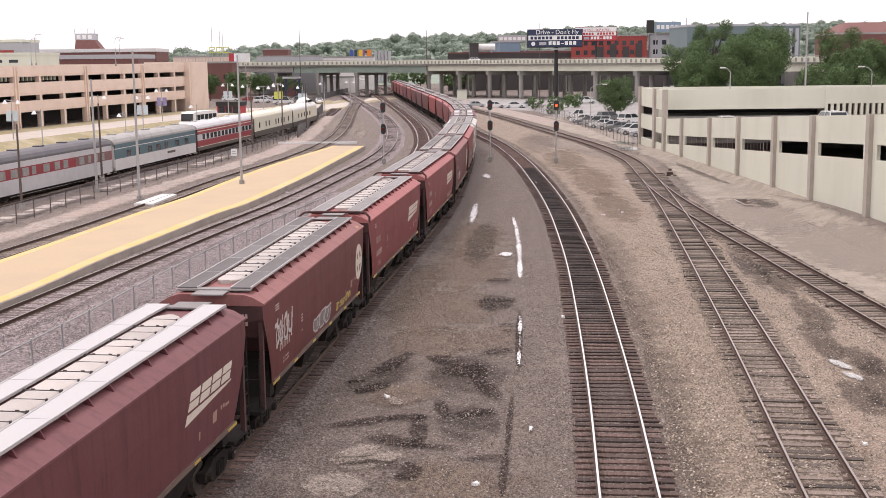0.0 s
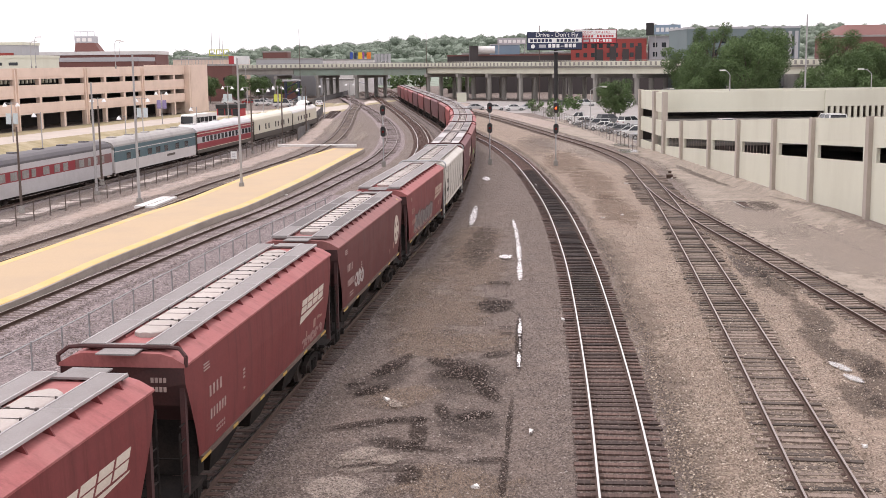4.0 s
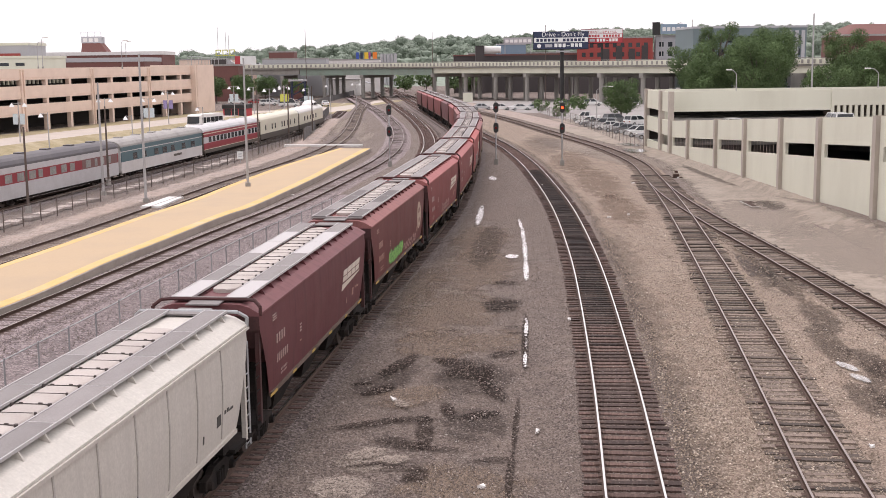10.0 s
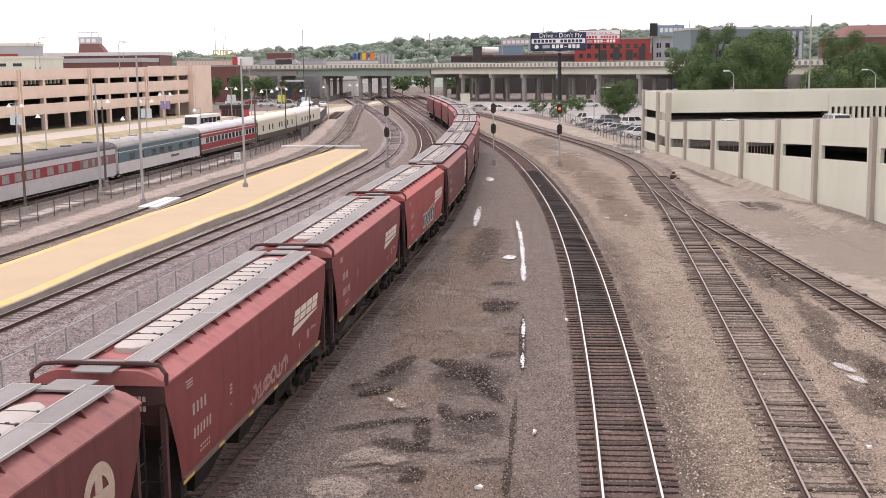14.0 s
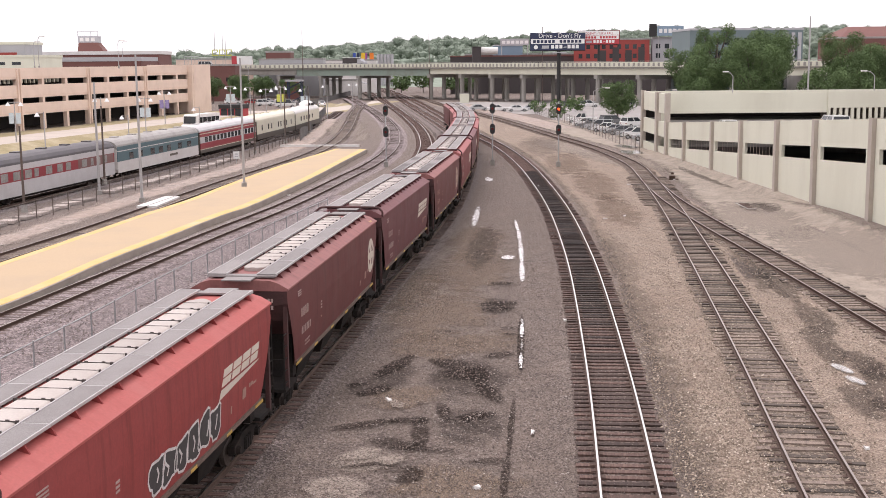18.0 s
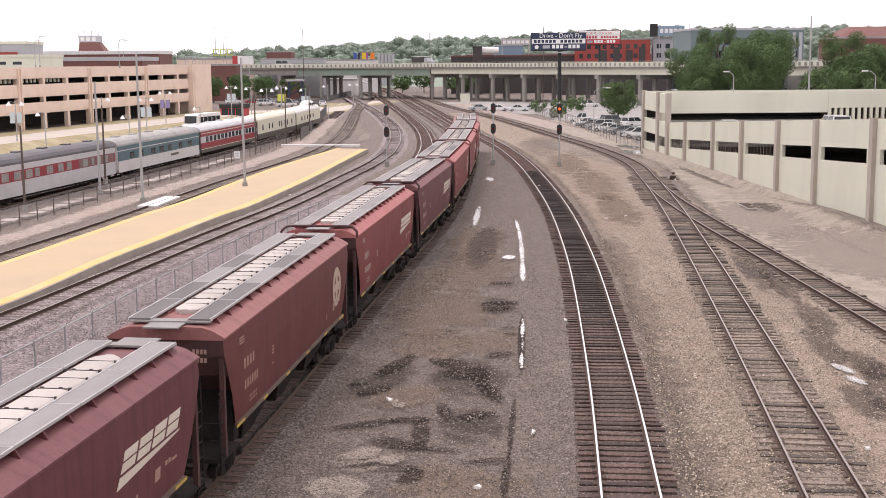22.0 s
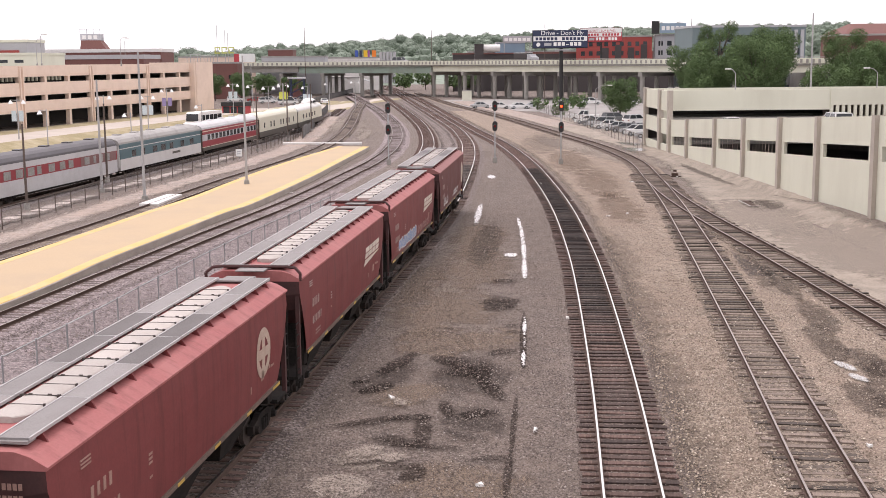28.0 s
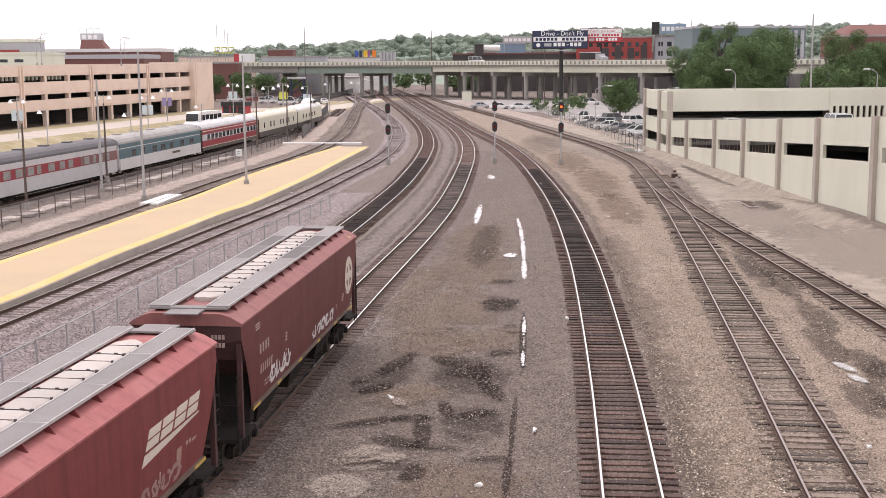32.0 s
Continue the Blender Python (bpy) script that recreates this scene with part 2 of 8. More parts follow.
TRACK = {
    "station": Line([(-50, 20), (-42.6, 68), (-38, 97), (-34.3, 122.8), (-30.9, 148.9), (-27.8, 174.8), (-25.3, 200.7), (-23.9, 226), (-23.6, 262), (-25, 310)]),
    "far_platform": Line([(-31.5, 30), (-28, 53), (-25.67, 69.7), (-23.41, 85.7), (-20.4, 114.4), (-17.61, 134), (-15.76, 152.6), (-14.98, 177.3), (-16.02, 213.5), (-19.02, 274.6), (-20.3, 309.8), (-21.5, 335)]),
    "near_platform": Line([(-25.6, 20), (-21.5, 40), (-18.96, 54.6), (-18.06, 60.3), (-16.92, 67.4), (-15.89, 73.8), (-14.63, 81.4), (-12.5, 93.5), (-10.93, 105.1), (-9.15, 120.5), (-7.64, 133.8), (-6.52, 151.6), (-6.48, 173.7), (-7.74, 203.3), (-10.79, 240.4), (-15.32, 283.5), (-20.63, 326.5), (-30, 400), (-50, 520)]),
    "third_main": Line([(-20.4, -20), (-14.7, 14), (-12.0, 31), (-9.4, 56), (-6.62, 77.7), (-4.06, 104.6), (-3.0, 121.7), (-2.16, 142.1), (-1.9, 167), (-3.22, 202.7), (-6.59, 249.6), (-11.65, 308), (-17.4, 370.5), (-22.2, 423.2), (-38, 540), (-75, 700)]),
    "train": Line([(-150, -470), (-66, -220), (-26, -70), (-15.0, -22), (-9.2, 14.5), (-7.1, 29.7), (-6.02, 38.6), (-4.02, 55.7), (-2.86, 65.1), (-0.94, 80.9), (0.62, 97.7), (2.18, 123.2), (3.1, 144.2), (3.28, 166.4), (2.15, 196.9), (-0.79, 236.4), (-4.93, 288.2), (-11.38, 368.9), (-15.9, 421.4), (-30, 540), (-62, 700)]),
    "right_main": Line([(-1.5, -20), (3.2, 14), (4.77, 29.5), (5.93, 41.9), (7.32, 59.6), (8.13, 72.8), (8.87, 89.7), (9.19, 108.4), (9.1, 133), (7.98, 160.3), (5.81, 185.7), (2.88, 224.7), (-1.6, 287.5), (-7.96, 368), (-13.78, 428.2), (-26, 540), (-56, 700)]),
    "yard": Line([(3.2, -18), (8, 14), (9.98, 29.4), (11.89, 44.2), (13.3, 55.7), (15.04, 70.2), (17.6, 92.7), (19.75, 115.6), (20.9, 133.4), (20.04, 155.7), (17.85, 177.2), (15.52, 200), (12.5, 229.6), (8.26, 263.5), (2.53, 305), (-3.7, 367), (-9.5, 428)]),
    "spur": Line([(20.3, -10), (19.3, 30), (18.87, 50.8), (18.62, 70), (18.4, 84.2), (18.6, 98.6), (19.5, 113), (20.6, 127)]),
}
RAIL_Z = {"station": -0.6}


def ground_z(x, y):
    """Height of the bare ground."""
    z = -0.26
    if x < -20:
        sx = float(np.interp(y, TRACK["station"].c[:, 1], TRACK["station"].c[:, 0]))
        d = abs(x - sx)
        z -= 0.6 * (1 - smooth_step(4.0, 6.5, d))
        out = x + 84.0 - 0.2024 * (y - 86)
        z += 1.36 * (1 - smooth_step(14, 21, out)) * (1 - smooth_step(255, 290, y)) * smooth_step(-40, -8, out)
    z += 1.0 * smooth_step(23.5, 28, x) * (1 - smooth_step(80, 108, y))
    return z


# ---- ground ----
def ground_sheet():
    xs = sorted(set([-3000, -1500, -700, -400, -250, -160, -120, -90] + [-75 + 1.5 * i for i in range(77)] + [45, 60, 80, 110, 160, 250, 400, 700, 1500, 3000]))
    ys = sorted(set([-600, -200, -80, -30] + [4 * i for i in range(96)] + [400, 450, 520, 620, 760, 1000, 1500, 2500, 4000]))
    bm = bmesh.new()
    g = []
    for y in ys:
        row = []
        for x in xs:
            z = ground_z(x, y) + (0.02 * noise.noise((x * 0.15, y * 0.15, 0)) if -80 < x < 60 and y < 400 else 0)
            row.append(bm.verts.new((x, y, z)))
        g.append(row)
    for a, b in zip(g, g[1:]):
        for i in range(len(xs) - 1):
            bm.faces.new((a[i], a[i + 1], b[i + 1], b[i]))
    return one("ground", bm, M["yard"], "grey-brown cinder and gravel ground of the rail yard", "ground", "structure", smooth=True)


def soft_edged(key):
    """The same stone, thinning out raggedly towards the edges of its sheet."""
    name = key + "_soft"
    if name not in M:
        m = M[key].copy()
        nt = m.node_tree
        out, b = nt.nodes["Material Output"], nt.nodes["Principled BSDF"]
        uv = nt.nodes.new("ShaderNodeSeparateXYZ")
        nt.links.new(nt.nodes.new("ShaderNodeUVMap").outputs[0], uv.inputs[0])
        co = nt.nodes.new("ShaderNodeTexCoord").outputs["Object"]
        n1, n2 = noise_node(nt, 0.5, 6, 0.7, co), noise_node(nt, 9, 2, 0.6, co)
        mixed = mix_node(nt, 0.4, n1.outputs["Fac"], n2.outputs["Fac"])
        add = nt.nodes.new("ShaderNodeMath")
        add.operation = "MULTIPLY_ADD"
        nt.links.new(mixed, add.inputs[0])
        add.inputs[1].default_value = 2.6
        nt.links.new(uv.outputs[0], add.inputs[2])
        mask = ramp_node(nt, add.outputs[0], [(0.0, (0, 0, 0)), (1.0, (1, 1, 1))])
        sub = nt.nodes.new("ShaderNodeMath")
        sub.operation = "SUBTRACT"
        nt.links.new(add.outputs[0], sub.inputs[0])
        sub.inputs[1].default_value = 1.5
        nt.links.new(sub.outputs[0], mask.inputs[0])
        clear = nt.nodes.new("ShaderNodeBsdfTransparent")
        mx = nt.nodes.new("ShaderNodeMixShader")
        nt.links.new(mask.outputs[0], mx.inputs[0])
        nt.links.new(clear.outputs[0], mx.inputs[1])
        nt.links.new(b.outputs[0], mx.inputs[2])
        nt.links.new(mx.outputs[0], out.inputs["Surface"])
        M[name] = m
    return M[name]


def strip(name, left, right, z, material, label, category, step=4.0, kind="structure"):
    """A sheet between two lines of places, laid a little over the ground."""
    bm = bmesh.new()
    lay = bm.loops.layers.uv.new("UVMap")
    prev = None
    for a, b in zip(left, right):
        n = 14
        cur = []
        wide = math.hypot(b[0] - a[0], b[1] - a[1])
        for i in range(n):
            u = i / (n - 1)
            x, y = a[0] + (b[0] - a[0]) * u, a[1] + (b[1] - a[1]) * u
            cur.append((bm.verts.new((x, y, z(x, y) if callable(z) else z)), wide * min(u, 1 - u)))
        if prev:
            for i in range(n - 1):
                q = (prev[i], prev[i + 1], cur[i + 1], cur[i])
                f = bm.faces.new([v for v, _ in q])
                for l, (_, d) in zip(f.loops, q):
                    l[lay].uv = (d, 0)
        prev = cur
    return one(name, bm, soft_edged(material) if isinstance(material, str) else material, label, category, kind, smooth=True)


def along(line, off, y0, y1, step=3.0):
    a, b = line.s_at_y(y0), line.s_at_y(y1)
    n = max(2, int((b - a) / step))
    return [line.at(a + (b - a) * i / n, off)[:2] for i in range(n + 1)]


ground = ground_sheet()

# ---- tracks ----
RAIL = ((-0.07, -0.18), (0.07, -0.18), (0.07, -0.165), (0.012, -0.14), (0.012, -0.045), (0.037, -0.035), (0.037, -0.004), (0.03, 0.0), (-0.03, 0.0), (-0.037, -0.004), (-0.037, -0.035), (-0.012, -0.045), (-0.012, -0.14), (-0.07, -0.165))


def rail_bar(line, off, s0, s1, z, track, shiny):
    bm = bmesh.new()
    n = max(4, int((s1 - s0) / 2.5))
    rings = []
    for i in range(n + 1):
        s = s0 + (s1 - s0) * i / n
        x, y, a = line.at(s, off)
        rings.append([(x + u * math.sin(a), y - u * math.cos(a), z + w) for u, w in RAIL])
    loft(bm, rings)
    me = mesh_of("rail", bm, M["rail"], M["rail_top"] if shiny else M["rail_dull"])
    for p in me.polygons:
        if p.normal.z > 0.9 and p.center.z > z - 0.02:
            p.material_index = 1
    ob = new("rail", me)
    ob.parent = track


TIE_BOX = bmesh.new()
box(TIE_BOX, -0.115, 0.115, -1.3, 1.3, -0.12, 0.0)
bmesh.ops.bevel(TIE_BOX, geom=TIE_BOX.edges[:], offset=0.012, segments=1)
TIE = mesh_of("tie", TIE_BOX, None)


def track(key, y0, y1, label, tie_mat, near, bed, bed_mat, spacing=0.5, shiny=True, long_ties=None, wobble=0.02, proud=0.0, filled=0.0, oily=None, inner=None):
    line, z = TRACK[key], RAIL_Z.get(key, 0.0)
    ob = thing("railway_track", label, "track", kind="structure")
    s0, s1 = line.s_at_y(y0), line.s_at_y(y1)
    for off in (-0.7525, 0.7525):
        rail_bar(line, off, s0, s1, z, ob, shiny)
    me = TIE.copy()
    me.materials.clear()
    me.materials.append(M[tie_mat])
    rest, plates = bmesh.new(), bmesh.new()
    dark = me.copy()
    if oily:
        dark.materials[0] = M["tie_oily"]
    rnd = random.Random(key)
    count = 0
    s = s0 + 0.2
    while s < s1:
        half = 1.0
        if long_ties and long_ties[0] < line.at(s)[1] < long_ties[1]:
            half = 1.45
        x, y, a = line.at(s, rnd.uniform(-0.06, 0.06) * wobble / 0.02)
        m = pose(x, y, z - 0.165 + rnd.uniform(-0.012 - 2.2 * proud, 0.01) + proud * 0.6, rnd.uniform(-0.6, 0.6), 0, math.degrees(a) + rnd.uniform(-0.9, 0.9) * wobble / 0.02)
        if near[0] <= y <= near[1] and count < 300:
            piece("tie", dark if oily and y > oily * rnd.uniform(0.9, 1.1) else me, ob, m @ Matrix.Diagonal((rnd.uniform(0.9, 1.1), half * rnd.uniform(0.97, 1.03), 1, 1)))
            count += 1
            for off in (-0.7525, 0.7525):
                box(plates, -0.09, 0.09, off - 0.17, off + 0.17, 0, 0.014, m)
        else:
            box(rest, -0.115, 0.115, -1.3 * half, 1.3 * half, -0.12, 0, m)
        s += spacing * rnd.uniform(0.94, 1.06)
    if len(rest.verts):
        tagged(part("distant_ties", rest, M[tie_mat], ob), kind="stuff")
    if len(plates.verts):
        tagged(part("tie_plates", plates, M["rail"], ob), kind="stuff")
    # the bed of stone, with sloping shoulders, and the oily strip under the ties
    for name, mat, prof in (("ballast_bed", "yard" if bed_mat == "grime" else bed_mat, ((-bed - 0.7, -0.3), (-bed, -0.215), (-1.32, -0.212 + filled), (-0.9, -0.212 + filled), (0.9, -0.212 + filled), (1.32, -0.212 + filled), (bed, -0.215), (bed + 0.7, -0.3))), ("oily_bed", inner, ((-1.35, -0.206 + filled), (-0.5, -0.2 + filled), (0.5, -0.2 + filled), (1.35, -0.206 + filled)))):
        if not mat:
            continue
        bm = bmesh.new()
        rings = []
        n = int((s1 - s0) / 3)
        for i in range(n + 1):
            s = s0 + (s1 - s0) * i / n
            r = []
            for u, w in prof:
                x, y, a = line.at(s, u)
                r.append((x, y, z + w + 0.018 * noise.noise((x * 0.9, y * 0.9, 3.0))))
            rings.append(r)
        loft(bm, rings, closed=False)
        part(name, bm, M[mat], ob)
    return ob


M["rail_dull"] = surface("dull_rail_head", (0.34, 0.29, 0.265), 0.36, 0.85, 0.2)
track("right_main", 18, 640, "curved main track with shining rails on dark oily ties", "tie", (24, 125), 1.5, "grime", 0.5, oily=50, filled=-0.004, inner="grime")
track("train", -430, 640, "curved main track with shining rails that carries the grain train", "tie", (40, 130), 1.5, "ballast_brown", 0.5, oily=80, filled=0.022, inner="grime")
track("third_main", 30, 640, "curved main track with shining rails beside the grain train", "tie", (60, 140), 1.5, "grime", 0.5, oily=30, filled=-0.012, inner="grime")
track("near_platform", 34, 480, "track with brown rails and dusty ties beside the station platform", "tie_mid", (44, 135), 1.5, "ballast", 0.52, shiny=False, filled=0.04)
track("far_platform", 50, 330, "dull track along the far side of the platform", "tie_mid", (60, 110), 1.5, "ballast_brown", 0.52, shiny=False, filled=0.03, inner="soil")
track("yard", 18, 420, "old yard track with uneven weathered wooden ties", "tie_old", (24, 120), 1.35, "tan", 0.56, shiny=False, long_ties=(94, 118), wobble=0.045, proud=0.012, inner="soil")
track("spur", 10, 113, "old diverging spur track with weathered wooden ties", "tie_old", (35, 100), 1.3, "tan", 0.56, shiny=False, wobble=0.04, proud=0.012, inner="soil")
track("station", 60, 300, "station track behind the fence under the parked passenger cars", "tie", (0, 0), 1.5, "ballast", 0.52, shiny=False)

# tan stone between the right main and the yard track, and the dirt lot up to the parking ramp
def frayed(pts, amount, seed):
    return [(x + amount * noise.noise((x * 0.9, y * 0.9, seed)) + 0.5 * amount * noise.noise((x * 3, y * 3, seed)), y) for x, y in pts]


strip("gravel_strip", frayed(along(TRACK["right_main"], 1.2, 16, 270, 0.5), 0.2, 1), frayed(along(TRACK["yard"], -0.2, 16, 270, 0.5), 0.1, 2), -0.218, "tan", "light tan gravel between two tracks", "gravel")
strip("dirt_lot", frayed(along(TRACK["yard"], 2.2, 40, 235, 1.0), 0.6, 4), [(27.5 + max(0, 0.1 * (y - 165)), y) for _, y in along(TRACK["yard"], 2.2, 40, 235, 1.0)], lambda x, y: ground_z(x, y) + 0.035, "dirt", "pale dusty dirt lot beside the parking ramp", "ground")
strip("gravel_strip", frayed(along(TRACK["yard"], 0.3, 14, 62, 0.5), 0.3, 5), [(float(np.interp(y, TRACK["spur"].c[:, 1], TRACK["spur"].c[:, 0])) - 0.2, y) for _, y in along(TRACK["yard"], 0.3, 14, 62, 0.5)], -0.222, "tan", "sandy gravel between the yard track and the spur", "gravel")
strip("gravel_strip", along(TRACK["near_platform"], 1.2, 36, 104, 1.0), frayed(along(TRACK["third_main"], -1.0, 36, 104, 1.0), 0.3, 7), -0.228, "ballast", "speckled pinkish ballast beside the low fence", "gravel")
strip("gravel_strip", along(TRACK["third_main"], 1.0, 60, 330, 1.0), along(TRACK["train"], -1.0, 60, 330, 1.0), -0.228, "ballast_brown", "speckled brown ballast between the curving mains", "gravel")


# ---- the grain train ----
def hopper_paint(name, color, fade):
    m, nt, b = nodes_of(name)
    co = nt.nodes.new("ShaderNodeTexCoord").outputs["Object"]
    fine = noise_node(nt, 14, 6, 0.7, co)
    patch = noise_node(nt, 0.45, 5, 0.6, co)
    streak = noise_node(nt, 1.0, 5, 0.7, co, (3.2, 1.0, 0.22))
    col = ramp_node(nt, fine.outputs["Fac"], [(0.3, tuple(c * 0.86 for c in color)), (0.7, tuple(c * 1.12 for c in color))]).outputs[0]
    col = mix_node(nt, ramp_node(nt, patch.outputs["Fac"], [(0.4, (0, 0, 0)), (0.75, (0.55,) * 3)]).outputs[0], col, fade)
    col = mix_node(nt, ramp_node(nt, streak.outputs["Fac"], [(0.5, (0, 0, 0)), (0.72, (0.62,) * 3)]).outputs[0], col, tuple(c * (0.45 if color[0] < 0.4 else 0.84) for c in color))
    nt.links.new(col, b.inputs["Base Color"])
    nt.links.new(ramp_node(nt, patch.outputs["Fac"], [(0.3, (0.55,) * 3), (0.7, (0.72,) * 3)]).outputs[0], b.inputs["Roughness"])
    b.inputs["Specular IOR Level"].default_value = 0.35
    bump_node(nt, b, streak.outputs["Fac"], 0.08, 0.02)
    return m


PAINT = {
    "brown": hopper_paint("faded_brown_car_paint", (0.12, 0.03, 0.029), (0.15, 0.05, 0.047)),
    "red": hopper_paint("faded_red_car_paint", (0.178, 0.035, 0.035), (0.207, 0.062, 0.058)),
    "bright": hopper_paint("bright_red_car_paint", (0.27, 0.044, 0.041), (0.28, 0.07, 0.066)),
    "maroon": hopper_paint("dark_maroon_car_paint", (0.118, 0.033, 0.037), (0.145, 0.055, 0.058)),
    "white": hopper_paint("off_white_car_paint", (0.53, 0.495, 0.45), (0.47, 0.43, 0.385)),
}
# sun-bleached roof copies of the paints, with sky light put into their colour
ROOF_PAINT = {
    "brown": hopper_paint("skylit_bleached_brown_roof", (0.26, 0.098, 0.092), (0.33, 0.165, 0.155)),
    "red": hopper_paint("skylit_bleached_red_roof", (0.35, 0.105, 0.102), (0.42, 0.2, 0.188)),
    "bright": hopper_paint("skylit_bleached_bright_red_roof", (0.4, 0.09, 0.08), (0.42, 0.16, 0.15)),
    "maroon": hopper_paint("skylit_bleached_maroon_roof", (0.16, 0.055, 0.06), (0.21, 0.105, 0.105)),
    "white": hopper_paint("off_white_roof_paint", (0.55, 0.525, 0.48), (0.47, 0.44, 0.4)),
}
M["grating"] = surface("grey_roof_grating", (0.265, 0.245, 0.24), 0.85, 0.0, 0.3, 6, (0.17, 0.15, 0.145), 0.5, 0.7, random=0.14)
M["grating_bright"] = surface("silver_roof_grating", (0.47, 0.45, 0.45), 0.55, 0.3, 0.1, 6)
M["grating_dark"] = surface("dark_roof_grating", (0.15, 0.135, 0.132), 0.85, 0.0, 0.3, 6, (0.2, 0.19, 0.19), 0.4, 0.7, random=0.2)
M["seam"] = surface("grimy_weld_seam", (0.42, 0.39, 0.355), 0.8)
M["hatch"] = surface("chalky_hatch_cover", (0.46, 0.415, 0.385), 0.8, 0, 0.12, 3, (0.35, 0.285, 0.255), 0.6, 0.9, random=0.15)
M["clamp"] = surface("dull_steel_clamp", (0.09, 0.075, 0.07), 0.7, 0.3, 0.3)
# shade of the car ends is put into this red, with patchy grime
M["grimy_shaded_end"] = surface("grimy_shaded_red_end", (0.075, 0.026, 0.025), 0.8, 0, 0.3, 3, (0.035, 0.02, 0.02), 0.7, 0.6)
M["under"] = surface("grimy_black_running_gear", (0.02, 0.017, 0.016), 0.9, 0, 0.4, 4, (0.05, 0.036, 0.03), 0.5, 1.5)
M["under"].node_tree.nodes["Principled BSDF"].inputs["Specular IOR Level"].default_value = 0.15
M["sill"] = surface("dusty_side_sill", (0.15, 0.1, 0.08), 0.85, 0, 0.4, 5, (0.09, 0.06, 0.05), 0.7, 1.2)
M["wheel"] = surface("worn_wheel_steel", (0.1, 0.08, 0.07), 0.6, 0.6, 0.3)
M["mark"] = surface("weathered_white_stencil", (0.38, 0.28, 0.255), 0.8, 0, 0.15, 4, (0.25, 0.13, 0.12), 0.5, 1.4)
M["mark_faded"] = surface("faded_stencil", (0.36, 0.22, 0.18), 0.85, 0, 0.2, 4, (0.24, 0.1, 0.09), 0.6, 1.4)
M["emblem"] = surface("cream_emblem_paint", (0.6, 0.53, 0.45), 0.8, 0, 0.12, 4, (0.42, 0.3, 0.25), 0.35, 1.4)
M["emblem_faded"] = surface("faded_emblem_paint", (0.46, 0.35, 0.28), 0.85, 0, 0.2, 4, (0.3, 0.16, 0.14), 0.45, 1.4)
M["mark_black"] = surface("black_stencil", (0.07, 0.065, 0.06), 0.8, 0, 0.2, 4)
M["reflector"] = surface("yellow_reflector", (0.46, 0.3, 0.06), 0.5, 0, 0.15, 4, (0.3, 0.2, 0.1), 0.5, 2)
for key, col in (("spray_green", (0.22, 0.5, 0.12)), ("spray_pale", (0.5, 0.44, 0.42)), ("spray_black", (0.05, 0.045, 0.045)), ("spray_white", (0.62, 0.58, 0.57)), ("spray_blue", (0.25, 0.34, 0.52)), ("spray_yellow", (0.55, 0.36, 0.1)), ("spray_dark", (0.07, 0.045, 0.04)), ("spray_grey", (0.2, 0.17, 0.165)), ("spray_faint", (0.34, 0.2, 0.18)), ("spray_deep_green", (0.1, 0.24, 0.07))):
    M[key] = surface(key.replace("spray", "spray_paint"), col, 0.7, 0, 0.25, 3, tuple(c * 0.5 for c in col), 0.5, 2.0)

CAR_LENGTH, SHORT_LENGTH, SPEED, CAR_COUNT, SHORT_CAR = 18.05, 16.4, 10.72, 21, 7
SECTION = ((1.44, 1.58), (1.48, 1.9), (1.52, 2.5), (1.54, 3.1), (1.53, 3.7), (1.51, 4.08), (1.54, 4.1), (1.54, 4.15), (1.22, 4.33), (0.95, 4.41), (0.45, 4.42))


def side_y(z):
    return float(np.interp(z, [p[1] for p in SECTION[:6]], [p[0] for p in SECTION[:6]]))


SIDE_POINTS = 6


def hopper_ring(prof, x, end, taper):
    out = []
    for y, z in prof:
        d = taper * max(0.0, (3.55 - z) / 1.97) ** 0.9 if end else 0.0
        out.append((x - math.copysign(d, x), y * (0.985 if end else 1.0), z))
    return out


def hopper_sides(taper, half):
    """Both side sheets, and apart from them the end sheets with the sloping floor."""
    tips = []
    bm = bmesh.new()
    low = SECTION[:SIDE_POINTS]
    steps = [-half, -half + 1.6] + [-half + 1.6 + (2 * half - 3.2) * i / 10 for i in range(1, 10)] + [half - 1.6, half]
    ends = {}
    for s in (-1, 1):
        prof = [(s * y, z) for y, z in low]
        vr = loft(bm, [hopper_ring(prof, x, abs(abs(x) - half) < 1e-6, taper) for x in steps], closed=False)
        ends[s] = (vr[0], vr[-1])
    for k, sx in ((0, -1), (1, 1)):
        a, b = ends[-1][k], ends[1][k]
        tip = bmesh.new()
        left, right = ([tip.verts.new(v.co) for v in r[3:]] for r in (a, b))
        top = [tip.verts.new((sx * half, y, 4.27)) for y in (-1.18, 1.18)]
        tip.faces.new(left + top + right[::-1])
        lo = [tip.verts.new((sx * (half - 2.4), y, 1.7)) for y in (-1.38, 1.38)]
        tip.faces.new((left[0], right[0], lo[1], lo[0]))
        tips.append(tip)
    return bm, tips


def hopper_roof(half):
    bm = bmesh.new()
    top = SECTION[SIDE_POINTS - 1:]
    prof = [(-y, z) for y, z in top] + [(y, z) for y, z in top[::-1]]
    vr = loft(bm, [[(x, y, z) for y, z in prof] for x in (-half - 0.02, -half / 2, 0, half / 2, half + 0.02)], closed=False)
    for r in (vr[0], vr[-1]):
        bm.faces.new(r)
    return bm


